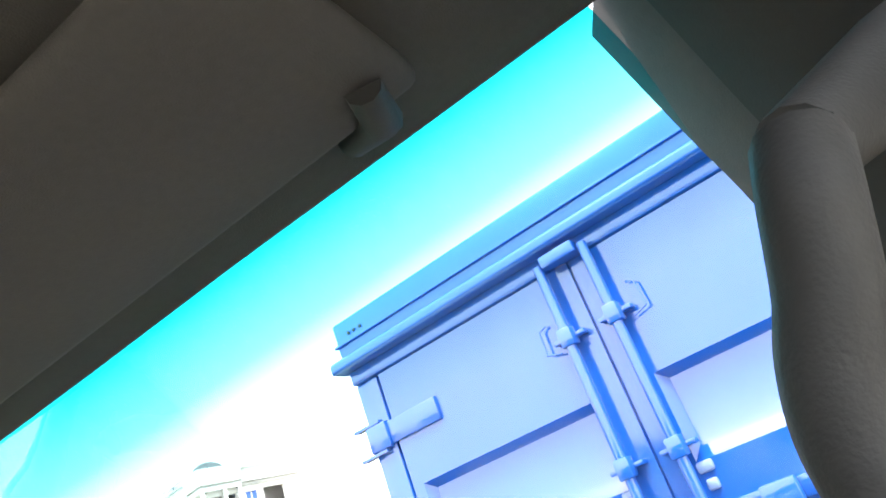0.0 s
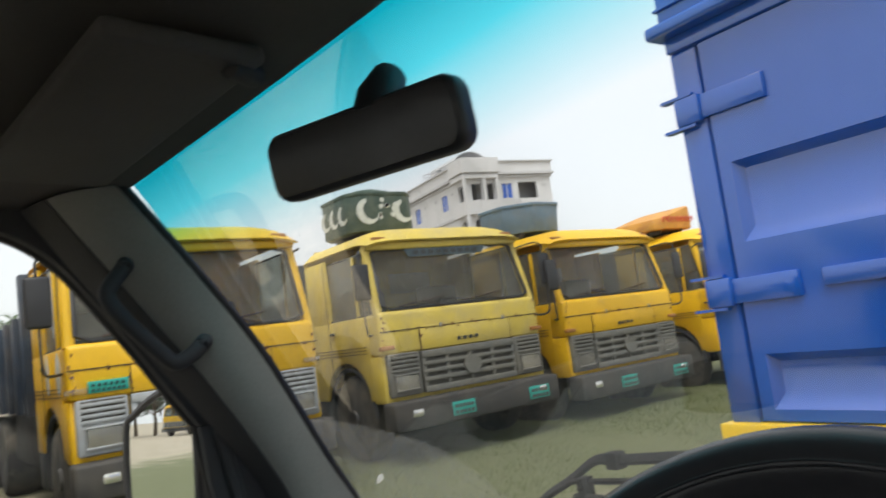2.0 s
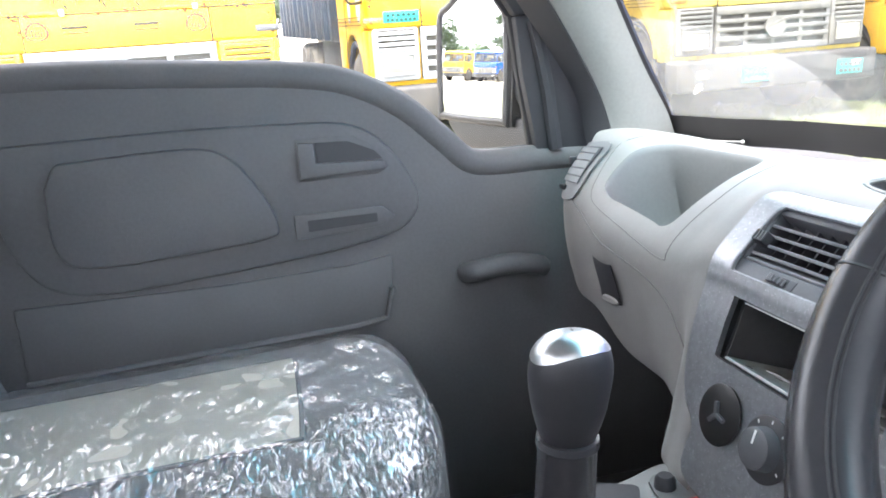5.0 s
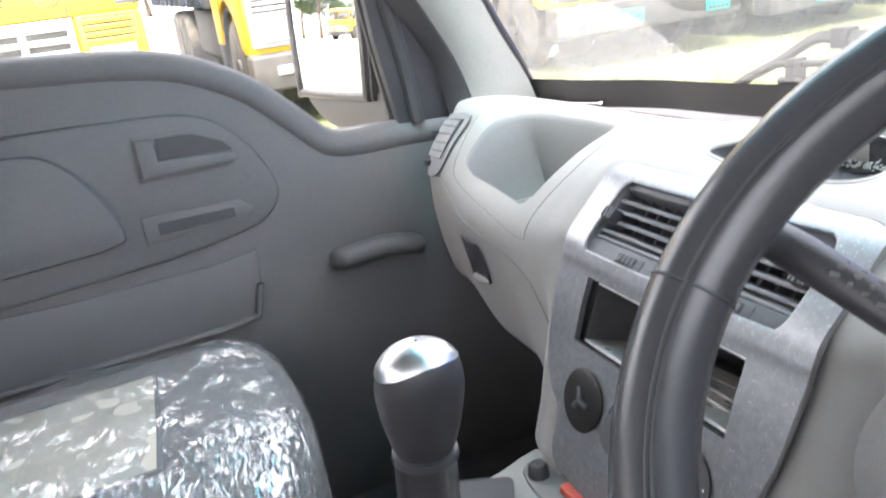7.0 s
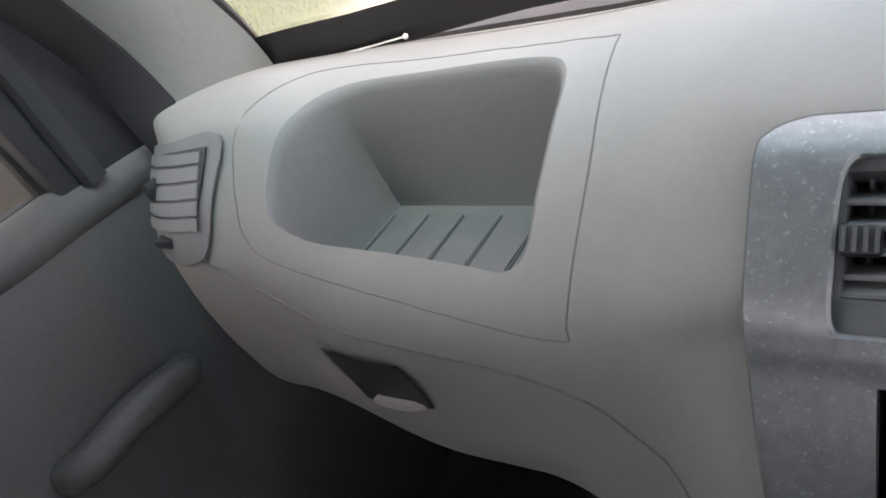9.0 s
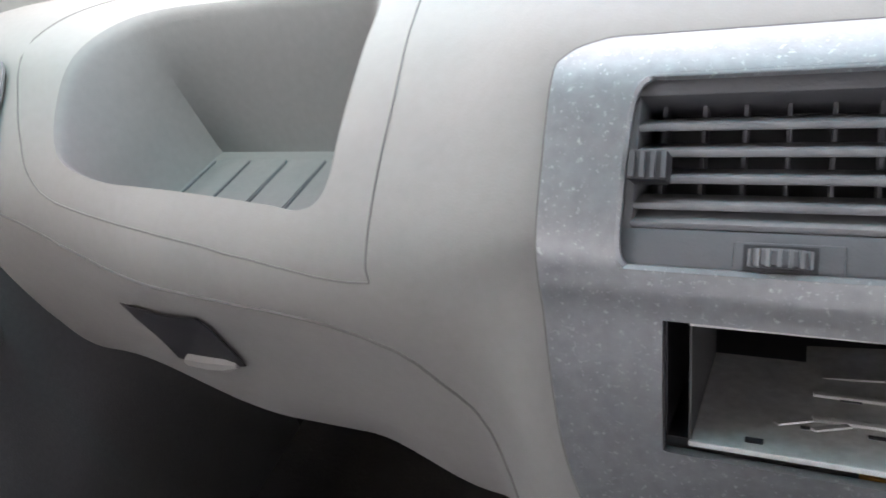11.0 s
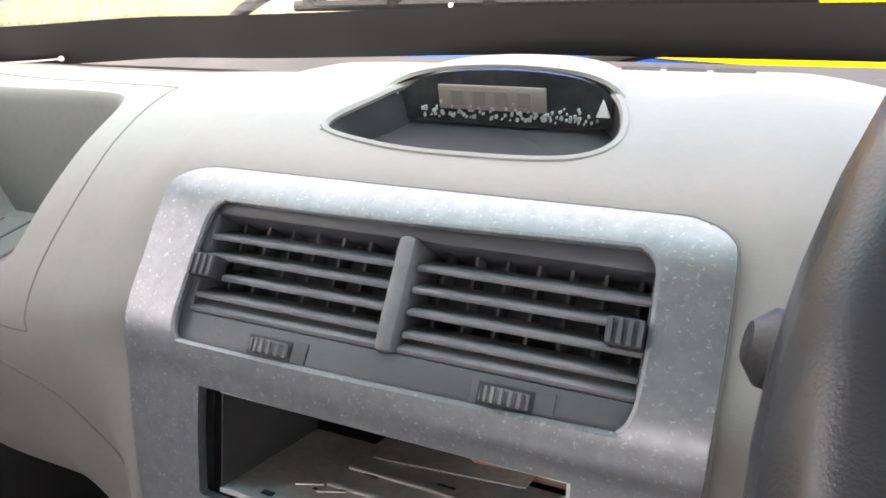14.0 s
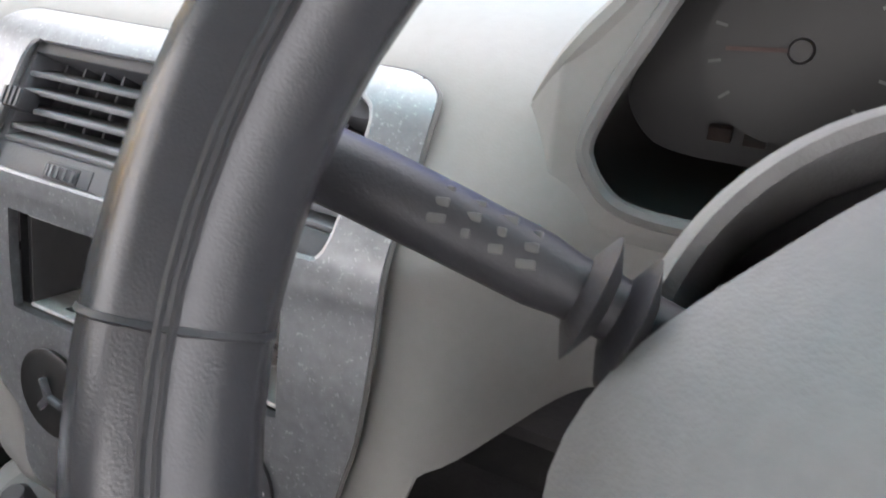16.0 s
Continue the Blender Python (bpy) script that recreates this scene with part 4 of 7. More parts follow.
def trees():
    kinds = [tree_mesh(k, hgt, spr, n) for k, hgt, spr, n in ((1, 6.0, 2.4, 4200), (2, 7.5, 2.2, 4200), (3, 3.4, 2.4, 3600))]
    rng = random.Random(12)
    spots = [(-52 + rng.uniform(-3, 3), -3 + 2.2 * k + rng.uniform(-0.8, 0.8), k % 3) for k in range(4)]
    spots += [(-46 + 4.2 * k + rng.uniform(-1.5, 1.5), -76 + rng.uniform(-5, 5), (k * 2) % 3) for k in range(15)]
    for x, y, k in spots:
        top = empty("tree", pose(x, y, 0, 0, 0, rng.uniform(0, 360)), "leafy green tree at the edge of the yard" if k < 2 else "low spreading bush at the edge of the yard", "tree" if k < 2 else "bush", "trees round the yard")
        part("trunk", kinds[k][0], M_BARK, top)
        part("crown", kinds[k][1], M_LEAF, top)
    # short grass round the parked row
    verts, faces = [], []
    for k in range(95000):
        x, y = rng.uniform(-7.9, -1.7), rng.uniform(-5, 10.5)
        if noise.noise((x * 0.8, y * 0.8, 9)) + (-4.7 - x) * 0.2 + rng.gauss(0, 0.16) < -0.02:
            continue
        z = ground_height(x, y) - 0.008
        a, h, w = rng.uniform(0, 6.28), rng.uniform(0.02, 0.06), rng.uniform(0.002, 0.004)
        i = len(verts)
        verts += [(x - w * math.cos(a), y - w * math.sin(a), z), (x + w * math.cos(a), y + w * math.sin(a), z), (x + rng.gauss(0, 0.02), y + rng.gauss(0, 0.02), z + h)]
        faces.append((i, i + 1, i + 2))
    me = bpy.data.meshes.new("grass")
    me.from_pydata(verts, [], faces)
    ob = new("grass", me)
    me.materials.append(M_GRASS)
    tagged(ob, "short patchy green grass on the sandy yard", "grass", kind="stuff")


M_GRASS = material("grass_blades", (0.10, 0.125, 0.035), 0.8, vary=0.35, scale=1.2, fine=0.3, fine_scale=30)
trees()


def blue_pickup():
    """The box body of a small lorry, its rear doors towards the windscreen."""
    y0 = 1.45
    top = empty("box_lorry", pose(0.06, y0, 0), "small lorry with a blue steel box body and yellow tail stripe", "lorry")
    def P(name, bm, mat, parent=top, lab=""):
        return part(name, bm, mat, parent, lab)
    # coordinates from the middle of the tail; x to the right, y ahead
    P("box_body", B(-0.82, 0.82, 0.03, 3.2, 0.98, 2.24, 0.01), M_BLUE)
    cor = P("cornice", B(-0.795, 0.795, -0.035, 0.25, 2.16, 2.29, 0.008), M_BLUE)
    P("cornice_lip", B(-0.832, 0.832, -0.06, 0.1, 2.132, 2.172, 0.012, 3), M_BLUE, cor)
    P("cornice_step", B(-0.80, 0.80, -0.045, 0.1, 2.21, 2.218, 0.002), M_BLUE, cor)
    P("head_rail", B(-0.80, 0.80, -0.012, 0.1, 2.088, 2.132, 0.004), M_BLUE, cor)
    for x in (-0.735, -0.712, -0.685):
        bm = bmesh.new()
        lathe(bm, [(0.001, 0), (0.006, 0), (0.006, 0.004), (0.001, 0.004)], Matrix.Translation((x, -0.034, 2.24)) @ Matrix.Rotation(radians(90), 4, "X"), 8)
        P("hole", bm, M_BLACK, cor)
    for s in (-1, 1):
        P("corner_post", B(min(s * 0.713, s * 0.80), max(s * 0.713, s * 0.80), 0, 0.08, 1.03, 2.088, 0.008), M_BLUE)
        x0, x1 = (0.004, 0.703) if s > 0 else (-0.703, -0.004)
        # a door with two sunk panels
        bm = bmesh.new()
        px0, px1 = x0 + (0.078 if s > 0 else 0.038), x1 - (0.038 if s > 0 else 0.078)
        box(bm, x0, px0, 0.0, 0.03, 1.04, 2.085)
        box(bm, px1, x1, 0.0, 0.03, 1.04, 2.085)
        for a, b in ((1.04, 1.07), (1.215, 1.515), (1.735, 2.085)):
            box(bm, px0, px1, 0.0, 0.03, a, b)
        for a, b in ((1.07, 1.215), (1.515, 1.735)):
            # sloping faces of the sunk panel
            f = [(px0, 0.0, a), (px1, 0.0, a), (px1, 0.0, b), (px0, 0.0, b)]
            g = [(px0 + 0.022, 0.028, a + 0.040), (px1 - 0.022, 0.028, a + 0.040), (px1 - 0.022, 0.028, b - 0.022), (px0 + 0.022, 0.028, b - 0.022)]
            vf, vg = [bm.verts.new(p) for p in f], [bm.verts.new(p) for p in g]
            for i in range(4):
                bm.faces.new((vf[i], vf[(i + 1) % 4], vg[(i + 1) % 4], vg[i]))
            bm.faces.new(vg)
        door = P("door", bm, M_BLUE)
        # locking bar with its brackets
        bx = s * 0.068
        bm = bmesh.new()
        tube(bm, [(bx, -0.035, 2.10), (bx, -0.035, 1.03)], 0.0135, 12)
        bar = P("locking_bar", bm, M_BLUE, door)
        for z in (1.90, 1.56, 1.22):
            P("bar_bracket", B(bx - 0.045, bx + 0.045, -0.03, 0.005, z - 0.006, z + 0.006, 0.002), M_BLUE, bar)
            P("bar_clip", B(bx - 0.020, bx + 0.020, -0.052, -0.012, z - 0.025, z + 0.025, 0.005), M_BLUE, bar)
        for z, w in ((1.50, 0.020), (1.46, 0.014), (1.36, 0.016)):
            P("weld_bead", B(bx + s * 0.030 - w, bx + s * 0.030 + w, -0.010, 0.004, z - 0.012, z + 0.014, 0.006, 2), M_WELD, door)
        bm = bmesh.new()
        tube(bm, [(bx + s * 0.055, -0.012, 1.96), (bx + s * 0.075, -0.02, 1.95), (bx + s * 0.078, -0.02, 1.885), (bx + s * 0.04, -0.014, 1.875)], 0.003, 6)
        P("wire_clip", bm, M_BLUE, bar)
        P("latch_plate", B(min(s * 0.10, s * 0.47), max(s * 0.10, s * 0.47), -0.012, 0.004, 1.372, 1.418, 0.004), M_BLUE, door)
        P("latch", B(min(s * 0.19, s * 0.27), max(s * 0.19, s * 0.27), -0.045, -0.01, 1.34, 1.424, 0.006), M_BLUE, door)
        P("latch_pad", B(min(s * 0.105, s * 0.125), max(s * 0.105, s * 0.125), -0.016, -0.01, 1.37, 1.40), M_RUST_SPOT, door)
        for z in (1.908, 1.388):
            h = P("hinge", B(min(s * 0.53, s * 0.72), max(s * 0.53, s * 0.72), -0.012, 0.004, z - 0.034, z + 0.034, 0.004), M_BLUE, door)
            P("hinge_knuckle", B(min(s * 0.72, s * 0.80), max(s * 0.72, s * 0.80), -0.02, 0.03, z - 0.04, z + 0.04, 0.006), M_BLUE, h)
            for dz in (-0.045, 0.045):
                P("hinge_tab", B(min(s * 0.74, s * 0.845), max(s * 0.74, s * 0.845), -0.018, 0.01, z + dz - 0.004, z + dz + 0.004), M_BLUE, h)
    P("top_keeper", B(-0.052, 0.052, -0.055, 0.01, 2.084, 2.118, 0.006), M_BLUE)
    P("door_gap", B(-0.012, 0.012, 0.012, 0.03, 1.04, 2.09), M_BLUE)
    # tail
    P("tail_stripe", B(-0.82, 0.82, -0.03, 0.1, 0.80, 1.035, 0.006), M_STRIPE)
    P("tail_sill", B(-0.82, 0.82, -0.025, 0.1, 0.60, 0.80, 0.006), M_BLUE)
    P("load_floor", B(-0.82, 0.82, 0.1, 3.2, 0.86, 0.98), M_RUST)
    for s in (-1, 1):
        P("frame_rail", B(s * 0.35 - 0.04, s * 0.35 + 0.04, 0.05, 4.5, 0.5, 0.66), M_RUST)
        for y in (0.85, 3.6):
            bm = bmesh.new()
            lathe(bm, [(0.15, -0.09), (0.27, -0.1), (0.31, -0.06), (0.31, 0.06), (0.27, 0.1), (0.15, 0.09)],
                  Matrix.Translation((s * 0.66, y, 0.31)) @ Matrix.Rotation(radians(90), 4, "Y"), 28)
            P("wheel", bm, M_TYRE)
    P("cab", B(-0.75, 0.75, 3.3, 4.7, 0.45, 1.85, 0.12, 4), M_BLUE)
    return top


M_WELD = material("scuffed_pale_blue_paint", (0.16, 0.24, 0.46), 0.4, vary=0.25, scale=40)
M_RUST_SPOT = material("rusty_rub_mark", (0.34, 0.16, 0.03), 0.7, vary=0.3)
blue_pickup()


# ---- the pickup's cab; lengths from the middle of the radio slot, x to the right, y ahead ----
def screen_material():
    """The windscreen: clear glass with a blue sun band along its top and dust low down."""
    m, clear = glass("windscreen_glass", (0.95, 0.97, 0.96), 0.022, 0.0, 0.07)
    n, l = m.node_tree.nodes, m.node_tree.links
    tc, sep, ramp = n.new("ShaderNodeTexCoord"), n.new("ShaderNodeSeparateXYZ"), n.new("ShaderNodeValToRGB")
    l.new(tc.outputs["Object"], sep.inputs["Vector"])
    mr = n.new("ShaderNodeMapRange")
    mr.inputs["From Min"].default_value, mr.inputs["From Max"].default_value = 1.15, 1.70
    l.new(sep.outputs["Z"], mr.inputs["Value"])
    l.new(mr.outputs["Result"], ramp.inputs["Fac"])
    e = ramp.color_ramp.elements
    e[0].position, e[0].color = 0.74, (0.95, 0.97, 0.96, 1)
    e[1].position, e[1].color = 1.0, (0.0, 0.42, 0.52, 1)
    mid = e.new(0.90)
    mid.color = (0.10, 0.70, 0.80, 1)
    l.new(ramp.outputs["Color"], clear.inputs["Color"])
    # the corner that the wipers leave unwiped: an oval of dust and dried drops
    place = n.new("ShaderNodeMapping")
    place.vector_type = "TEXTURE"
    place.inputs["Location"].default_value, place.inputs["Scale"].default_value = (-0.68, 0.25, 1.10), (0.41, 10.0, 0.205)
    ball = n.new("ShaderNodeTexGradient")
    ball.gradient_type = "SPHERICAL"
    l.new(tc.outputs["Object"], place.inputs["Vector"])
    l.new(place.outputs["Vector"], ball.inputs["Vector"])
    drops = n.new("ShaderNodeTexNoise")
    drops.inputs["Scale"].default_value, drops.inputs["Detail"].default_value = 130, 4
    l.new(tc.outputs["Object"], drops.inputs["Vector"])
    spots, rim_cut, amount = n.new("ShaderNodeMapRange"), n.new("ShaderNodeMapRange"), n.new("ShaderNodeMath")
    spots.inputs["From Min"].default_value, spots.inputs["From Max"].default_value = 0.50, 0.72
    spots.inputs["To Min"].default_value, spots.inputs["To Max"].default_value = 0.13, 0.36
    l.new(drops.outputs["Fac"], spots.inputs["Value"])
    rim_cut.inputs["From Min"].default_value, rim_cut.inputs["From Max"].default_value = 0.005, 0.02
    l.new(ball.outputs["Fac"], rim_cut.inputs["Value"])
    amount.operation = "MULTIPLY"
    l.new(spots.outputs["Result"], amount.inputs[0])
    l.new(rim_cut.outputs["Result"], amount.inputs[1])
    dirt, over = n.new("ShaderNodeBsdfTranslucent"), n.new("ShaderNodeMixShader")
    dirt.inputs["Color"].default_value = (0.50, 0.49, 0.43, 1)
    out = n["Material Output"].inputs["Surface"]
    l.new(out.links[0].from_socket, over.inputs[1])
    l.new(dirt.outputs["BSDF"], over.inputs[2])
    l.new(amount.outputs["Value"], over.inputs["Fac"])
    l.new(over.outputs["Shader"], out)
    return m


M_SLAT = material("dusty_vent_plastic", (0.145, 0.148, 0.156), 0.5, vary=0.12, scale=30, fine=0.1, dirt=(0.25, 0.25, 0.24), dirt_amount=0.35, dirt_scale=70)
# the sleeve's steel with the slot's shade put into its colour
M_SLEEVE_SHADED = material("shaded_sleeve_steel", (0.08, 0.08, 0.08), 0.5, metal=0.3, vary=0.2, scale=20)
M_VENT = material("vent_grey_plastic", (0.165, 0.164, 0.168), 0.55, vary=0.06)
M_POCKET = material("pocket_plastic", (0.105, 0.105, 0.105), 0.65, vary=0.08, bump=0.2, bump_scale=600)
# door trim darkened to paint the shade of hollows that are not cut
M_RECESS_SHADE = material("recess_shade_tone", (0.05, 0.05, 0.052), 0.7, vary=0.1)
M_DIMMARK = material("dull_grey_print", (0.10, 0.10, 0.095), 0.6)
M_DIMRED = material("dull_red_needle", (0.07, 0.035, 0.03), 0.6)
M_SEAM = material("seam_shadow_grey", (0.15, 0.145, 0.14), 0.8)
M_SCREEN = screen_material()
M_WINDOW, _ = glass("side_window_glass", (0.97, 0.98, 0.97), 0.03, 0.0, 0.015)
M_FRIT = material("black_glass_edge", (0.012, 0.012, 0.013), 0.35, vary=0.1)
M_TRIM_DARK = material("dark_header_trim", (0.035, 0.036, 0.04), 0.7, vary=0.1, bump=0.15, bump_scale=700)
M_HUB = material("grey_hub_pad", (0.19, 0.19, 0.19), 0.6, vary=0.06, bump=0.15, bump_scale=800)
M_GAUGE = material("matt_black_dial", (0.010, 0.009, 0.008), 0.45, vary=0.1)
M_FACE = material("glossy_dark_face", (0.02, 0.02, 0.022), 0.2, vary=0.1, dirt=(0.2, 0.2, 0.19), dirt_amount=0.12, dirt_scale=60)
M_LCD_DARK = material("display_segments", (0.13, 0.12, 0.11), 0.4)
M_WARN = material("unlit_warning_lens", (0.05, 0.035, 0.03), 0.4)
M_SPECK = material("pale_dust", (0.35, 0.35, 0.34), 0.9)
M_LCD = material("grey_display", (0.17, 0.155, 0.14), 0.3, vary=0.05)
M_MARK = material("white_print", (0.7, 0.7, 0.68), 0.6)
M_BROWN_FOAM = material("brown_felt", (0.34, 0.24, 0.17), 0.9, vary=0.25, scale=30)
M_MIRROR = bpy.data.materials.new("mirror_silver")
M_MIRROR.use_nodes = True
M_MIRROR.node_tree.nodes["Principled BSDF"].inputs["Metallic"].default_value = 1
M_MIRROR.node_tree.nodes["Principled BSDF"].inputs["Roughness"].default_value = 0.0
M_MIRROR.node_tree.nodes["Principled BSDF"].inputs["Base Color"].default_value = (0.9, 0.92, 0.92, 1)


def curve_at(line, s):
    """A smooth point on a list of (a, b), for s from 0 to 1."""
    s = max(0.0, min(1.0, s)) * (len(line) - 1)
    i = min(int(s), len(line) - 2)
    f = s - i
    a, b, c, d = line[max(i - 1, 0)], line[i], line[i + 1], line[min(i + 2, len(line) - 1)]
    return [0.5 * (2 * b[n] + (c[n] - a[n]) * f + (2 * a[n] - 5 * b[n] + 4 * c[n] - d[n]) * f * f + (3 * b[n] - a[n] - 3 * c[n] + d[n]) * f ** 3) for n in (0, 1)]


SIDE = [(0.33, 1.085), (0.275, 1.103), (0.185, 1.117), (0.12, 1.105), (0.06, 1.075), (0.020, 1.045), (0.007, 1.012), (0.018, 0.97), (0.028, 0.93), (0.034, 0.89), (0.050, 0.845), (0.10, 0.83)]
END = [(0.33, 1.085), (0.26, 1.110), (0.175, 1.129), (0.112, 1.126), (0.085, 1.102), (0.058, 1.068), (0.042, 1.035), (0.040, 0.99), (0.044, 0.95), (0.052, 0.91), (0.066, 0.87), (0.10, 0.86)]
RIGHT = [(0.33, 1.087), (0.27, 1.106), (0.19, 1.120), (0.12, 1.115), (0.075, 1.105), (0.058, 1.085), (0.050, 1.06), (0.045, 1.02), (0.043, 0.98), (0.043, 0.93), (0.048, 0.87), (0.10, 0.83)]
MID = [(0.33, 1.088), (0.28, 1.115), (0.18, 1.127), (0.105, 1.120), (0.068, 1.104), (0.024, 1.062), (0.013, 1.030), (-0.007, 0.975), (-0.025, 0.920), (-0.037, 0.875), (-0.047, 0.83), (0.0, 0.80)]


def dash_point(x, v):
    """The dashboard's skin at x, for v from 0 (under the screen) to 1 (the lower edge)."""
    k = table([(-0.32, 0.0), (-0.21, 0.25), (-0.155, 0.92), (-0.12, 1.0), (0.15, 1.0), (0.235, 0.0)], x)
    p, q = curve_at(SIDE, v), curve_at(MID, v)
    if x > 0:
        p = curve_at(RIGHT, v)
    elif x < -0.38:
        e, r = table([(-0.57, 1.0), (-0.38, 0.0)], x), curve_at(END, v)
        p = [p[n] + (r[n] - p[n]) * e for n in (0, 1)]
    y, z = p[0] + (q[0] - p[0]) * k, p[1] + (q[1] - p[1]) * k
    left = max(0.0, -x - 0.58)
    y += 5.0 * left ** 2 * max(0.0, min(1.0, (v - 0.12) * 4))
    return Vector((x, y, z))


def snap(x, near):
    """The v of the dashboard's skin at x next to the point (y, z)."""
    best = min(range(401), key=lambda i: (dash_point(x, i / 400).yz - Vector(near)).length)
    return best / 400


def inside(p, poly):
    hit = False
    for (ax, ay), (bx, by) in zip(poly, poly[1:] + poly[:1]):
        if (ay > p[1]) != (by > p[1]) and p[0] < (bx - ax) * (p[1] - ay) / (by - ay) + ax:
            hit = not hit
    return hit


def nearest(p, poly, sx, sy):
    """The nearest point of an outline to p, with both axes scaled; and how far it is."""
    best = (1e9, p)
    for (ax, ay), (bx, by) in zip(poly, poly[1:] + poly[:1]):
        dx, dy, px, py = (bx - ax) * sx, (by - ay) * sy, (p[0] - ax) * sx, (p[1] - ay) * sy
        t = max(0.0, min(1.0, (px * dx + py * dy) / (dx * dx + dy * dy + 1e-12)))
        q = (ax + (bx - ax) * t, ay + (by - ay) * t)
        d = math.hypot((p[0] - q[0]) * sx, (p[1] - q[1]) * sy)
        best = min(best, (d, q))
    return best


def holed_sheet(f, x0, x1, v0, v1, nu, nv, holes, outer=None, thick=0.003, push=(0, 0.75, -0.65)):
    """A sheet f(x, v) with clean-edged holes (outlines in x and v), trimmed to an outer outline."""
    bm = bmesh.new()
    gx, gv = (x1 - x0) / nu, (v1 - v0) / nv
    co = {}
    for i in range(nu + 1):
        for j in range(nv + 1):
            p = (x0 + gx * i, v0 + gv * j)
            for poly in holes + ([outer] if outer else []):
                d, q = nearest(p, poly, 1 / gx, 1 / gv)
                if d < 0.62:
                    p = q
                    break
            co[i, j] = p
    cells = []
    for i in range(nu):
        for j in range(nv):
            ks = [(i, j), (i + 1, j), (i + 1, j + 1), (i, j + 1)]
            c = (sum(co[k][0] for k in ks) / 4, sum(co[k][1] for k in ks) / 4)
            if not any(inside(c, h) for h in holes) and (not outer or inside(c, outer)):
                cells.append(ks)
    # corners that stand over an edge are drawn back onto it
    for k in {k for ks in cells for k in ks}:
        for h in holes:
            if inside(co[k], h):
                co[k] = nearest(co[k], h, 1 / gx, 1 / gv)[1]
        if outer and not inside(co[k], outer):
            co[k] = nearest(co[k], outer, 1 / gx, 1 / gv)[1]
    vs = {k: bm.verts.new(f(*p)) for k, p in co.items()}
    for ks in cells:
        bm.faces.new([vs[k] for k in ks])
    bmesh.ops.delete(bm, geom=[v for v in bm.verts if not v.link_faces], context="VERTS")
    bmesh.ops.remove_doubles(bm, verts=bm.verts, dist=1e-5)
    bmesh.ops.recalc_face_normals(bm, faces=bm.faces)
    if thick:
        thicken(bm, thick, Vector(push))
    return bm


def smooth_ring(points, n=6):
    """A closed smooth outline through a list of (a, b)."""
    out, k = [], len(points)
    for i in range(k):
        a, b, c, d = points[i - 1], points[i], points[(i + 1) % k], points[(i + 2) % k]
        for j in range(n):
            t = j / n
            out.append(tuple(0.5 * (2 * b[m] + (c[m] - a[m]) * t + (2 * a[m] - 5 * b[m] + 4 * c[m] - d[m]) * t * t + (3 * b[m] - a[m] - 3 * c[m] + d[m]) * t ** 3) for m in (0, 1)))
    return out


def dv(x, y, z):
    return (x, snap(x, (y, z)))


# the open tray in front of the passenger: its mouth in the dashboard's skin
TRAY = smooth_ring([dv(-0.276, 0.155, 1.117), dv(-0.305, 0.175, 1.118), dv(-0.385, 0.174, 1.118), dv(-0.455, 0.160, 1.120), dv(-0.483, 0.122, 1.117), dv(-0.489, 0.080, 1.096), dv(-0.478, 0.053, 1.072),
                    dv(-0.445, 0.042, 1.064), dv(-0.396, 0.037, 1.060), dv(-0.348, 0.034, 1.058), dv(-0.307, 0.031, 1.056), dv(-0.280, 0.0285, 1.055), dv(-0.267, 0.038, 1.062), dv(-0.2665, 0.065, 1.081), dv(-0.268, 0.109, 1.103)])
CLOCK = smooth_ring([(0.080, 0.236), (0.060, 0.266), (0.0, 0.272), (-0.045, 0.266), (-0.085, 0.245), (-0.076, 0.20), (-0.062, 0.160), (0.0, 0.140), (0.045, 0.148), (0.070, 0.185)])
STACK = [(-0.118, 0.345), (-0.13, 0.36), (-0.14, 0.45), (-0.135, 0.60), (-0.12, 0.74), (-0.10, 0.85), (-0.085, 0.96), (0.10, 0.96), (0.115, 0.80), (0.127, 0.60), (0.130, 0.45), (0.127, 0.36), (0.12, 0.345)]

CLUSTER = [(0.215, 0.17), (0.505, 0.17), (0.512, 0.20), (0.512, 0.42), (0.50, 0.47), (0.22, 0.47), (0.208, 0.42), (0.208, 0.20)]
COLUMN = [dv(x, 0.045, z) for x, z in ((0.138, 0.836), (0.143, 0.88), (0.163, 0.943), (0.200, 0.980), (0.26, 0.996), (0.36, 1.000), (0.46, 0.996), (0.515, 0.980), (0.55, 0.943), (0.575, 0.88), (0.585, 0.836))]

bm = holed_sheet(dash_point, -0.665, 0.74, 0.0, 1.0, 220, 150, [TRAY, CLOCK, STACK, COLUMN, CLUSTER])
dash = single("dashboard", bm, M_DASH, CAB, "light grey moulded plastic dashboard", "dashboard")


def seam(points, parent, r=0.0007, mat=None, name="seam", sink=0.0004):
    """A dark joint along the dashboard's skin through points (x, y, z)."""
    bm = bmesh.new()
    line = []
    for a in spline(points, 8):
        v = snap(a.x, (a.y, a.z))
        line.append(dash_point(a.x, v))
    tube(bm, line, r, 6)
    return part(name, bm, mat or M_SEAM, parent)


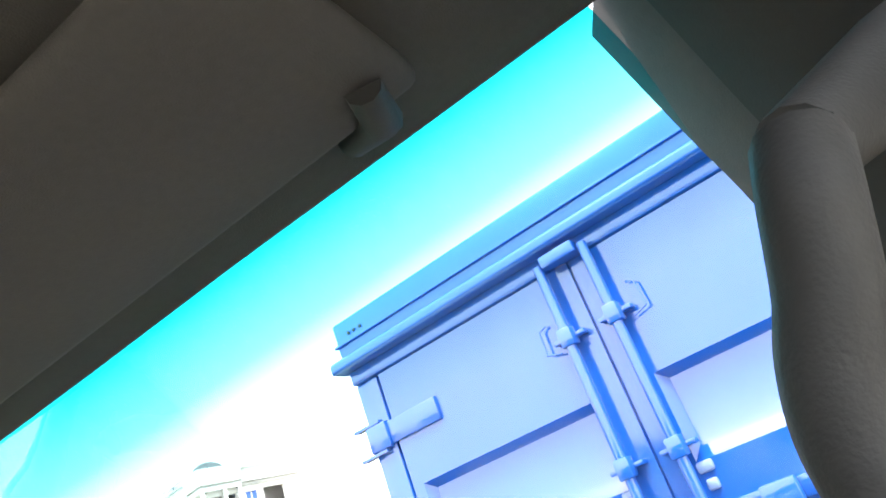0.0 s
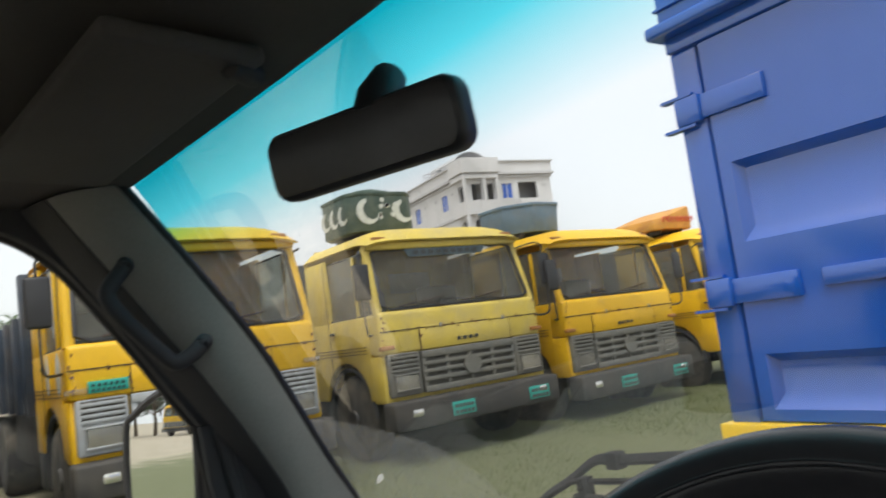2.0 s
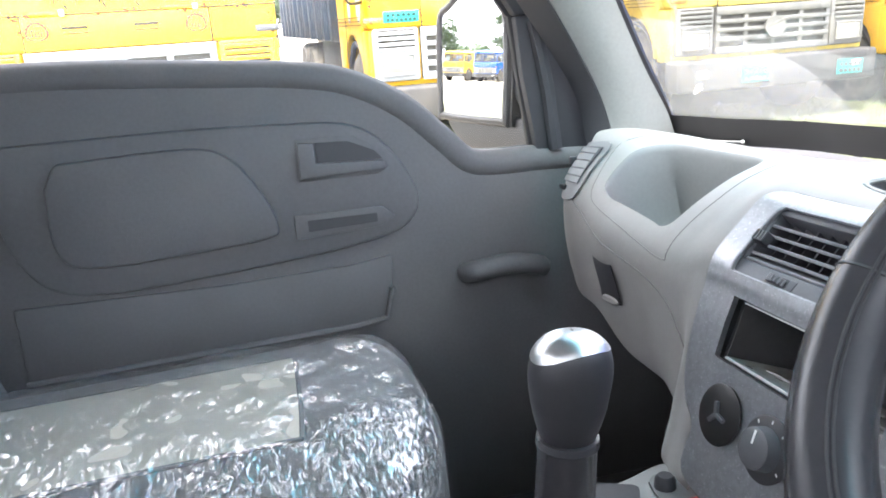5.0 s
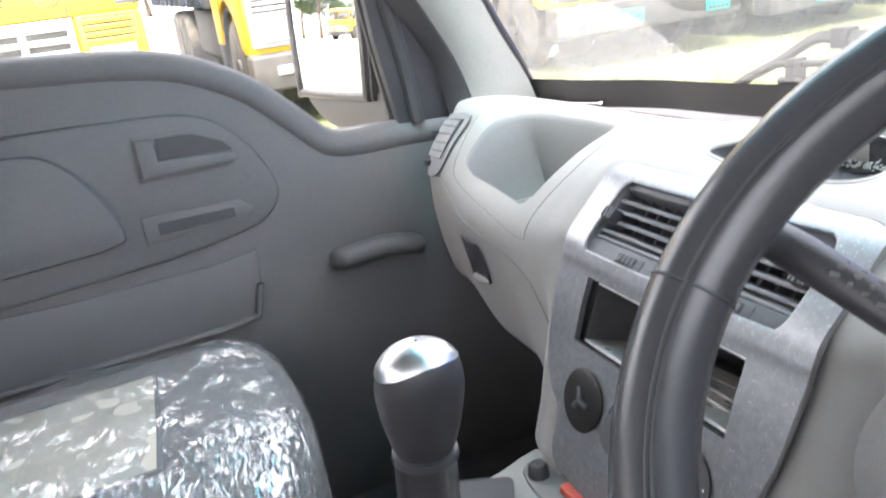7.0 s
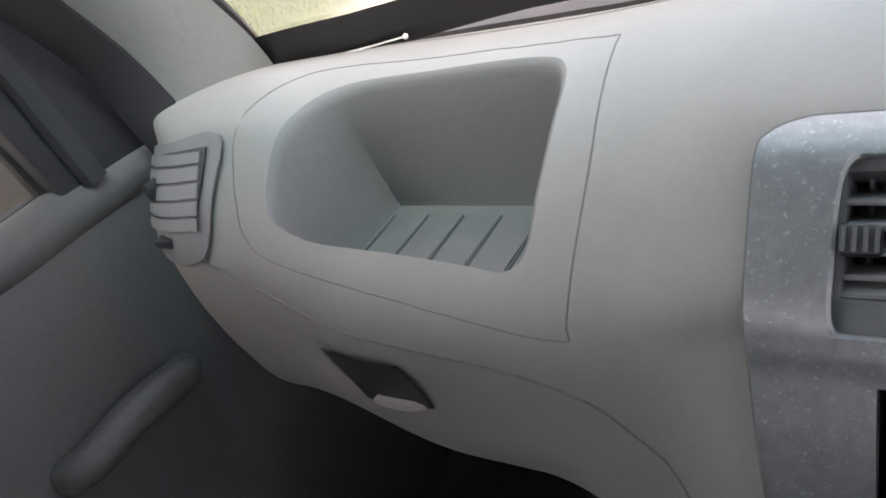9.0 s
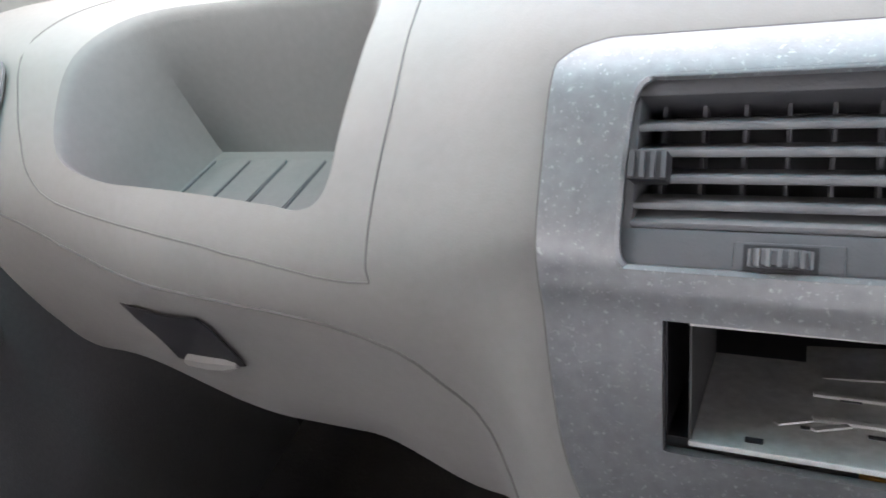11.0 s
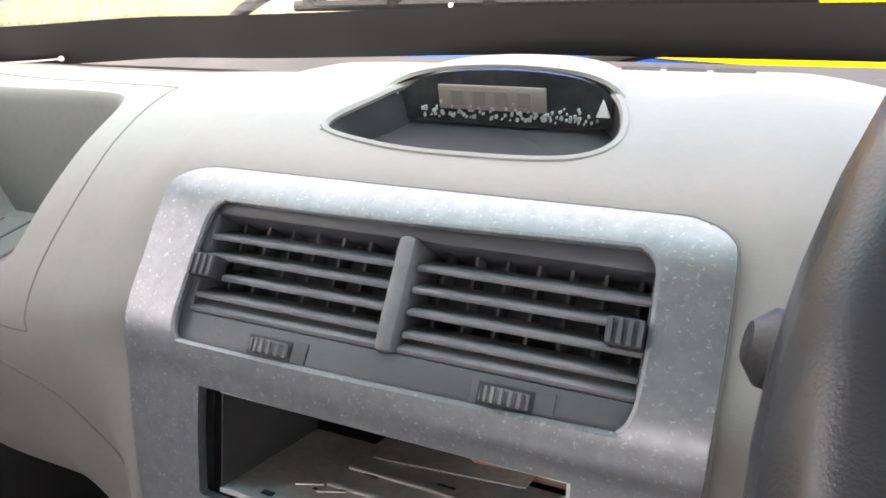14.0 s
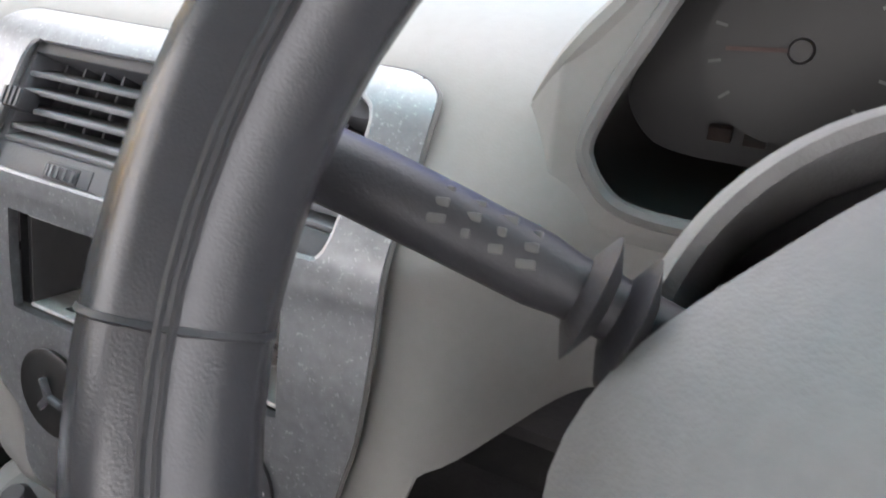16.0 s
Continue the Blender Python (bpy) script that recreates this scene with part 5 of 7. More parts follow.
def tray():
    """A deep tray: a rounded lip, upright walls and a flat ribbed floor."""
    mouth = [dash_point(*p) for p in TRAY]
    mid = sum(mouth, Vector()) / len(mouth)
    x0, x1, y0, y1, zf = -0.464, -0.279, 0.058, 0.166, 1.006
    floor = []
    for p in mouth:
        d = p - mid
        k = 1 / max(abs(d.x) / 0.0925, abs(d.y) / 0.054)
        q = Vector(((x0 + x1) / 2 + d.x * k, (y0 + y1) / 2 + d.y * k, zf))
        floor.append(q)
    def shrink(row, a, dz):
        return [Vector((p.x + (mid.x - p.x) * a, p.y + (mid.y - p.y) * a, p.z - dz)) for p in row]
    rows = [mouth, shrink(mouth, 0.018, 0.0010), shrink(mouth, 0.04, 0.0045), shrink(mouth, 0.055, 0.010)]
    for t in (0.3, 0.65, 0.93):
        rows.append([a.lerp(b, t) for a, b in zip(rows[3], floor)])
    rows.append([b + (Vector(((x0 + x1) / 2, (y0 + y1) / 2, zf)) - b) * 0.03 for b in floor])
    bm = bmesh.new()
    vs = [[bm.verts.new(p) for p in row] for row in rows]
    n = len(mouth)
    for a, b in zip(vs, vs[1:]):
        for k in range(n):
            bm.faces.new((a[k], a[(k + 1) % n], b[(k + 1) % n], b[k]))
    bm.faces.new(vs[-1])
    # the tray's shade is in its colour, darker than the dash
    tr = part("tray", bm, M_DASH_SHADED, dash, "deep open storage tray", 35)
    for x in (-0.455, -0.422, -0.388, -0.354, -0.320):
        bm = bmesh.new()
        tube(bm, [(x, 0.064, 1.0062), (x - 0.002, 0.150, 1.0062)], 0.0011, 5)
        part("rib", bm, M_DARK, tr)
    for x in (-0.4385, -0.405, -0.371, -0.337, -0.303):
        part("floor_plate", B(x - 0.0145, x + 0.0145, 0.062, 0.152, 1.0062, 1.0074, 0.0005), M_DASH_SHADED, tr)


tray()
seam([(-0.252, 0.188, 1.118), (-0.36, 0.198, 1.118), (-0.49, 0.186, 1.117), (-0.528, 0.130, 1.104), (-0.520, 0.072, 1.075), (-0.488, 0.036, 1.052), (-0.36, 0.016, 1.040),
      (-0.252, 0.006, 1.027), (-0.240, 0.012, 1.038), (-0.238, 0.070, 1.085), (-0.243, 0.120, 1.105), (-0.252, 0.188, 1.118)], dash)
# the lid of the glove box
seam([(-0.585, 0.055, 1.038), (-0.50, 0.02, 1.022), (-0.42, 0.010, 1.014), (-0.305, 0.005, 0.998), (-0.245, 0.005, 0.978), (-0.220, 0.010, 0.955), (-0.195, 0.015, 0.92), (-0.172, 0.0, 0.875), (-0.165, 0.0, 0.845)], dash, 0.0011)
seam([(-0.55, 0.27, 1.113), (-0.30, 0.272, 1.113), (-0.20, 0.27, 1.118)], dash, 0.001)


def air_slots():
    for x in (0.062, 0.090, 0.118):
        bm = bmesh.new()
        tube(bm, [dash_point(x + 0.024 * i / 4 - 0.012, snap(x, (0.268, 1.118))) + Vector((0, 0, 0.0006)) for i in range(5)], 0.0022, 6, False, 0.5)
        part("air_slot", bm, M_BLACK, dash)


air_slots()


def skin_patch(outline, lift, mat, name, parent, n=10):
    """A thin plate on the dashboard's skin; outline: a list of (x, v)."""
    xs, vv = [p[0] for p in outline], [p[1] for p in outline]
    def f(x, v):
        p = dash_point(x, v)
        e = 1e-3
        nrm = (dash_point(x + e, v) - p).cross(dash_point(x, v + e) - p).normalized()
        if nrm.y > 0.2:
            nrm = -nrm
        return p + nrm * lift
    bm = holed_sheet(f, min(xs) - 0.004, max(xs) + 0.004, min(vv) - 0.01, max(vv) + 0.01, 56, 56, [], outline, 0.0015)
    return part(name, bm, mat, parent)


# glove box catch: a dark recess with a light pull below
catch = skin_patch([(-0.456, 0.632), (-0.374, 0.598), (-0.376, 0.729), (-0.447, 0.768)], 0.004, M_BLACK, "catch", dash)
bm = bmesh.new()
tube(bm, [dash_point(x, v) + Vector((0, -0.005, 0.001)) for x, v in ((-0.436, 0.762), (-0.428, 0.752), (-0.408, 0.742), (-0.390, 0.733), (-0.382, 0.732))], [0.002, 0.0055, 0.006, 0.0055, 0.002], 8)
part("catch_pull", bm, M_DASH, catch)


def side_vent():
    outline = smooth_ring([(-0.543, 0.31), (-0.60, 0.322), (-0.648, 0.352), (-0.655, 0.42), (-0.645, 0.50), (-0.630, 0.55), (-0.560, 0.531), (-0.544, 0.411)], 4)
    vent = skin_patch(outline, 0.004, M_VENT, "side_vent", dash)
    well = [(-0.554, 0.335), (-0.60, 0.345), (-0.638, 0.368), (-0.645, 0.42), (-0.637, 0.485), (-0.565, 0.472), (-0.556, 0.40)]
    skin_patch(well, 0.0062, M_BLACK, "vent_mouth", vent)
    for k in range(5):
        v0, v1 = 0.345 + 0.0275 * k, 0.3675 + 0.0275 * k
        skin_patch([(-0.559, v0), (-0.60, v0 + 0.006), (-0.638, v0 + 0.018), (-0.640, v1 + 0.018), (-0.60, v1 + 0.006), (-0.559, v1)], 0.0078, M_VENT, "slat", vent)
    p = dash_point(-0.625, 0.42)
    part("knob", B(p.x - 0.005, p.x + 0.004, p.y - 0.014, p.y + 0.002, p.z - 0.001, p.z + 0.013, 0.002), M_BLACK, vent)
    p = dash_point(-0.61, 0.512)
    part("thumb_wheel", B(p.x - 0.010, p.x + 0.010, p.y - 0.009, p.y + 0.003, p.z - 0.001, p.z + 0.006, 0.001), M_BLACK, vent)


side_vent()

# the clock in its hooded pocket
def clock():
    edge = [dash_point(*p) for p in CLOCK]
    n = len(edge)
    face_y = 0.196
    bm = bmesh.new()
    low = [Vector((p.x * 0.93, min(face_y + 0.01, 0.126 + (p.y - 0.10) * 0.75), 1.106 - 0.004 * (p.y > 0.13))) for p in edge]
    vs = [[bm.verts.new(p) for p in row] for row in (edge, [a.lerp(b, 0.3) + Vector((0, 0, -0.002)) for a, b in zip(edge, low)], low)]
    for a, b in zip(vs, vs[1:]):
        for k in range(n):
            bm.faces.new((a[k], a[(k + 1) % n], b[(k + 1) % n], b[k]))
    bm.faces.new(vs[-1])
    pod = part("clock", bm, M_BLACK, dash, "dark hooded clock with a grey display", 50)
    bm = bmesh.new()
    tube(bm, [p + Vector((0, 0, -0.001)) for p in edge], 0.0026, 6, True)
    part("clock_lip", bm, M_DASH, pod)
    # upright face
    bm = bmesh.new()
    prism(bm, smooth_ring([(-0.078, 1.108), (0.0, 1.104), (0.070, 1.108), (0.066, 1.121), (0.045, 1.134), (0.0, 1.138), (-0.048, 1.134), (-0.070, 1.121)], 4), 0.003, Matrix.Translation((0, 0.190, 0)) @ XZ)
    face = part("clock_face", bm, M_FACE, pod)
    part("display", B(-0.043, 0.025, 0.187, 0.1895, 1.114, 1.129, 0.001), M_LCD, face)
    for k in range(4):
        part("display_bar", B(-0.034 + 0.014 * k, -0.026 + 0.014 * k, 0.1862, 0.1868, 1.117, 1.126), M_LCD_DARK, face)
    for x, s in ((-0.074, -1), (0.058, 1)):
        bm = bmesh.new()
        prism(bm, [(x - 0.004, 1.119 - 0.005 * s), (x + 0.004, 1.119 - 0.005 * s), (x, 1.119 + 0.005 * s)], 0.002, Matrix.Translation((0, 0.186, 0)) @ XZ)
        part("arrow", bm, M_MARK, face)
    bm = bmesh.new()
    rng = random.Random(3)
    for k in range(110):
        x, z = rng.uniform(-0.055, 0.055), 1.1085 + abs(rng.gauss(0, 0.004))
        s = rng.uniform(0.0003, 0.0008)
        box(bm, x - s, x + s, 0.1865, 0.1885, z - s, z + s * 1.6)
    part("dust_specks", bm, M_SPECK, face)
    # the hood
    def hood(u, v):
        a = math.pi * u
        x = -0.003 + (0.085 - 0.010 * v) * math.cos(a) * (1.0 - 0.12 * v)
        w = max(0.0, math.sin(a))
        y = 0.118 + 0.085 * w ** 0.38 + v * 0.075
        z = 1.1225 + (0.0150 - 0.0160 * v * v) * w ** 0.5 - 0.03 * (1 - w) ** 2.5
        return (x, y, z)
    part("clock_hood", sheet(bmesh.new(), hood, 40, 10, 0.0025), M_DASH, pod)


clock()

# ---- centre panel ----
FACE = [(0.104, 1.1205), (0.084, 1.1140), (0.063, 1.1030), (0.039, 1.0795), (0.016, 1.056), (0.008, 1.040), (0.004, 1.026), (-0.006, 1.000), (-0.015, 0.972), (-0.022, 0.950), (-0.032, 0.918), (-0.042, 0.880), (-0.049, 0.845)]


def face_point(x, v):
    y, z = curve_at(FACE, v)
    return Vector((x, y - 0.004 + 0.10 * x * x, z + 0.002))


def fv(z):
    """The v of the centre panel at a height."""
    return min(range(401), key=lambda i: abs(curve_at(FACE, i / 400)[1] - z)) / 400


def centre_panel():
    top = empty("centre_panel", CAB, "worn silver centre panel with air vents and an empty radio slot", "control panel")
    outer = smooth_ring([(-0.112, 0.104), (0.0, 0.102), (0.108, 0.103), (0.126, 0.110), (0.137, 0.132), (0.1415, 0.172), (0.1418, fv(1.06)), (0.139, fv(1.0)), (0.130, fv(0.95)), (0.118, fv(0.90)), (0.105, 0.99), (-0.09, 0.99), (-0.103, fv(0.90)),
                         (-0.125, fv(0.92)), (-0.140, fv(0.95)), (-0.147, fv(1.0)), (-0.1505, fv(1.05)), (-0.150, 0.178), (-0.1455, 0.136), (-0.133, 0.112)], 5)
    vents = [(x, v) for x, v in smooth_ring([(-0.108, fv(1.1022)), (-0.095, fv(1.1025)), (0.0, fv(1.1030)), (0.095, fv(1.1036)), (0.107, fv(1.1032)), (0.1135, fv(1.0985)), (0.1148, fv(1.088)), (0.1150, fv(1.072)), (0.1140, fv(1.058)), (0.109, fv(1.0502)), (0.100, fv(1.0488)), (0.0, fv(1.0476)), (-0.106, fv(1.0464)), (-0.115, fv(1.0475)), (-0.1182, fv(1.054)), (-0.1180, fv(1.070)), (-0.1172, fv(1.088)), (-0.1145, fv(1.0985))], 4)]
    slot = [(-0.100, fv(1.0265)), (0.0925, fv(1.0265)), (0.0925, fv(0.9705)), (-0.100, fv(0.9705))]
    bm = holed_sheet(face_point, -0.156, 0.150, 0.0, 1.0, 190, 170, [vents, slot], outer, 0.006, (0, 0.9, -0.4))
    bezel = part("bezel", bm, M_SILVER, top)
    bm = bmesh.new()
    tube(bm, [face_point(x, v) + Vector((0, 0.0015, -0.0015)) for x, v in outer], 0.0016, 6, True)
    part("edge_gap", bm, M_SEAM, bezel)
    bm = bmesh.new()
    tube(bm, [face_point(x, v) + Vector((0, 0.0015, -0.001)) for x, v in vents], 0.0019, 6, True)
    part("vent_lip", bm, M_SILVER, bezel)
    # vents
    u = Vector((0, 0.049, 0.0505)).normalized()
    nrm = Vector((1, 0, 0)).cross(u)
    vm = Matrix((( 1, u.x, nrm.x, -0.003), (0, u.y, nrm.y, 0.031), (0, u.z, nrm.z, 1.0725), (0, 0, 0, 1)))
    def VP(name, bm, mat, parent, lab=""):
        bmesh.ops.transform(bm, matrix=vm, verts=bm.verts)
        return part(name, bm, mat, parent, lab)
    bm = bmesh.new()
    prism(bm, rounded(0.248, 0.094, 0.008), 0.006, Matrix.Translation((0, 0, -0.040)))
    unit = VP("vent_unit", bm, M_BLACK, top, "dark grey twin air vent")
    bm = bmesh.new()
    for x0, x1, y0, y1 in ((-0.122, 0.122, 0.0355, 0.047), (-0.122, 0.122, -0.041, -0.0165), (-0.122, -0.110, -0.018, 0.037), (0.1145, 0.122, -0.018, 0.037)):
        box(bm, x0, x1, y0, y1, -0.036, -0.003, 0.002)
    VP("vent_frame", bm, M_DARK, unit)
    VP("vent_divider", B(-0.001, 0.0085, -0.0175, 0.0370, -0.034, 0.0015, 0.003), M_SLAT, unit)
    for s in (-1, 1):
        x0, x1 = (0.0095, 0.1155) if s > 0 else (-0.111, -0.002)
        for k in range(4):
            y = -0.0052 + 0.0104 * k
            sl = Matrix.Translation((0, y, -0.011)) @ Matrix.Rotation(radians(22), 4, "X")
            VP("slat", B(x0, x1, -0.0015, 0.0015, -0.009, 0.008, 0.0010, 2, sl), M_SLAT, unit)
        sl = Matrix.Translation((0, -0.0155, -0.003)) @ Matrix.Rotation(radians(32), 4, "X")
        VP("vent_sill", B(x0, x1, -0.0015, 0.0012, -0.022, 0.0, 0.0006, 2, sl), M_SLAT, unit)
        for k in range(7):
            x = x0 + (x1 - x0) * (k + 0.5) / 7
            VP("fin", B(x - 0.0008, x + 0.0008, -0.0165, 0.0355, -0.030, -0.018), M_DARK, unit)
        kx = 0.108 if s > 0 else -0.1045
        ky = 0.0065 if s < 0 else 0.009
        knob = VP("slide_knob", B(kx - 0.0075, kx + 0.0075, ky - 0.006, ky + 0.006, -0.006, 0.006, 0.0015), M_BLACK, unit)
        for k in range(4):
            VP("grip", B(kx - 0.0065 + 0.004 * k, kx - 0.0047 + 0.004 * k, ky - 0.005, ky + 0.005, 0.0055, 0.0072), M_DARK, knob)
        wx, wy = (-0.0563, -0.0265) if s < 0 else (0.0639, -0.0255)
        well = VP("wheel_well", B(wx - 0.016, wx + 0.021, wy - 0.0058, wy + 0.0058, -0.004, -0.0022, 0.0006), M_DARK, unit)
        VP("wheel_slot", B(wx - 0.0125, wx + 0.0125, wy - 0.0048, wy + 0.0048, -0.004, -0.0018), M_BLACK, well)
        bm = bmesh.new()
        lathe(bm, [(0.002, -0.0035), (0.012, -0.0035), (0.013, -0.0025), (0.013, 0.0025), (0.012, 0.0035), (0.002, 0.0035)],
              Matrix.Translation((wx, wy, -0.009)) @ Matrix.Rotation(radians(90), 4, "X"), 30)
        VP("thumb_wheel", bm, M_DARK, well)
        for k in range(7):
            a = radians(-48 + 16 * k)
            VP("wheel_tooth", B(-0.0007, 0.0007, -0.0032, 0.0032, 0.0125, 0.0140, 0, 2, Matrix.Translation((wx, wy, -0.009)) @ Matrix.Rotation(a, 4, "Y")), M_SLAT, well)
    # radio slot: a steel sleeve with punched tabs
    u = Vector((0, 0.020, 0.0535)).normalized()
    nrm = Vector((1, 0, 0)).cross(u)
    vm2 = Matrix(((1, u.x, nrm.x, 0.0), (0, u.y, nrm.y, -0.002), (0, u.z, nrm.z, 0.9985), (0, 0, 0, 1)))
    def DP(name, bm, mat, parent, lab=""):
        bmesh.ops.transform(bm, matrix=vm2, verts=bm.verts)
        return part(name, bm, mat, parent, lab)
    bm = bmesh.new()
    for x0, x1, y0, y1 in ((-0.107, 0.100, 0.0285, 0.032), (-0.107, 0.100, -0.032, -0.0285), (-0.107, -0.1, -0.03, 0.03), (0.0925, 0.1, -0.03, 0.03)):
        box(bm, x0, x1, y0, y1, -0.14, -0.004)
    box(bm, -0.107, 0.10, -0.032, 0.032, -0.150, -0.145)
    well = DP("radio_slot", bm, M_BLACK, top, "empty radio slot with a bare steel sleeve")
    bm = bmesh.new()
    box(bm, -0.0905, 0.091, -0.0270, -0.0262, -0.085, 0.001)
    sleeve = DP("sleeve", bm, M_METAL, well)
    # sides and top in the shade-coloured steel, the floor left bright
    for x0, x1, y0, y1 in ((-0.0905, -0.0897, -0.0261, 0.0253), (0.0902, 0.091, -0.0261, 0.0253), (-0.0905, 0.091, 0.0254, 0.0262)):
        DP("sleeve_side", B(x0, x1, y0, y1, -0.085, 0.001), M_SLEEVE_SHADED, sleeve)
    bm = bmesh.new()
    for x0, x1, y0, y1 in ((-0.0905, 0.091, -0.0285, -0.026), (0.0895, 0.092, -0.027, 0.0262), (-0.0905, 0.091, 0.0255, 0.0268)):
        box(bm, x0, x1, y0, y1, 0.0, 0.002, 0.0004)
    DP("sleeve_lip", bm, M_METAL, sleeve)
    rng = random.Random(5)
    for x, d in ((-0.066, -0.006), (0.048, -0.006), (-0.045, -0.022), (-0.02, -0.022), (0.02, -0.03), (0.045, -0.02), (0.056, -0.045), (0.062, -0.038), (0.05, -0.038), (0.068, -0.045), (0.044, -0.045), (-0.03, -0.05), (0.01, -0.06)):
        big = abs(d) < 0.01
        w, h = (0.0035, 0.002) if big else (rng.uniform(0.0012, 0.006), 0.0012)
        DP("punched_hole", B(x - w, x + w, -0.0262, -0.0258, d - h, d + h), M_BLACK, sleeve)
    for x in (-0.052, -0.038, 0.012, 0.030, 0.058):
        tab = Matrix.Translation((x, -0.0245, -0.020 - 0.2 * abs(x) * 0.3)) @ Matrix.Rotation(radians(28), 4, "Y") @ Matrix.Rotation(radians(-14), 4, "X")
        DP("bent_tab", B(-0.0075, 0.0075, -0.0004, 0.0004, -0.0022, 0.0022, 0, 2, tab), M_METAL, sleeve)
    for d in (-0.030, -0.052):
        DP("pressed_rib", B(-0.045, 0.075, -0.0262, -0.0246, d - 0.002, d + 0.002, 0.0006), M_METAL, sleeve)
    DP("loose_plate", B(-0.05, 0.05, -0.024, -0.0232, -0.105, -0.07, 0, 2, Matrix.Rotation(radians(4), 4, "Z")), M_METAL, sleeve)
    DP("connector", B(0.008, 0.030, 0.012, 0.024, -0.082, -0.068, 0.001), M_MARK_PALE, well)
    DP("felt_pad", B(0.012, 0.088, -0.0258, 0.006, -0.118, -0.087, 0.004), M_BROWN_FOAM, well)
    for pts in ([(-0.08, 0.02, -0.13), (-0.04, -0.006, -0.10), (0.01, 0.012, -0.12), (0.07, -0.012, -0.115)], [(-0.085, -0.01, -0.12), (-0.05, 0.010, -0.11), (0.03, -0.016, -0.108)]):
        bm = bmesh.new()
        tube(bm, spline(pts, 6), 0.0022, 6)
        DP("wire", bm, M_BLACK, well)
    DP("side_bracket", B(-0.089, -0.070, -0.002, 0.018, -0.075, -0.045, 0.002, 2, Matrix.Rotation(radians(-18), 4, "Z")), M_BLACK, sleeve)
    for x in (-0.022, 0.002, 0.05):
        bm = B(x - 0.006, x + 0.006, -0.0345, -0.0325, -0.0045, -0.003)
        DP("scuff", bm, M_RUST_SPOT, well)
    # heater dials
    for x in (-0.066, 0.0, 0.066):
        p = face_point(x, fv(0.928))
        dm = Matrix.Translation(p) @ Matrix.Rotation(radians(72), 4, "X")
        bm = bmesh.new()
        lathe(bm, [(0.003, 0.0), (0.0275, 0.0), (0.0285, 0.003), (0.026, 0.0045), (0.003, 0.0042)], dm, 36)
        plate = part("dial_plate", bm, M_GAUGE if x < -0.05 else M_BLACK, top)
        if x < -0.05:
            for a in (0, 120, 240):
                part("bare_hub", B(-0.0022, 0.0022, 0.0, 0.012, 0.004, 0.0075, 0.0008, 2, dm @ Matrix.Rotation(radians(a + 20), 4, "Z")), M_DARK, plate)
            continue
        bm = bmesh.new()
        lathe(bm, [(0.002, 0.003), (0.019, 0.004), (0.0175, 0.016), (0.015, 0.018), (0.002, 0.018)], dm, 30)
        dial = part("dial", bm, M_DARK, plate)
        part("pointer", B(-0.001, 0.001, 0.004, 0.0155, 0.0175, 0.0186, 0, 2, dm), M_MARK, dial)
        for k in range(7):
            a = radians(-120 + 40 * k)
            part("dial_mark", B(-0.0007, 0.0007, 0.0225, 0.0255, 0.0038, 0.0047, 0, 2, dm @ Matrix.Rotation(a, 4, "Z")), M_MARK, plate)
    p = Vector((-0.121, -0.028, 0.916))
    bm = bmesh.new()
    tube(bm, spline([p + Vector((-0.004, 0, -0.006)), p, p + Vector((0.006, -0.002, 0.008))], 4), 0.0018, 6)
    part("metal_clip", bm, M_CHROME, top)
    return top


centre_panel()


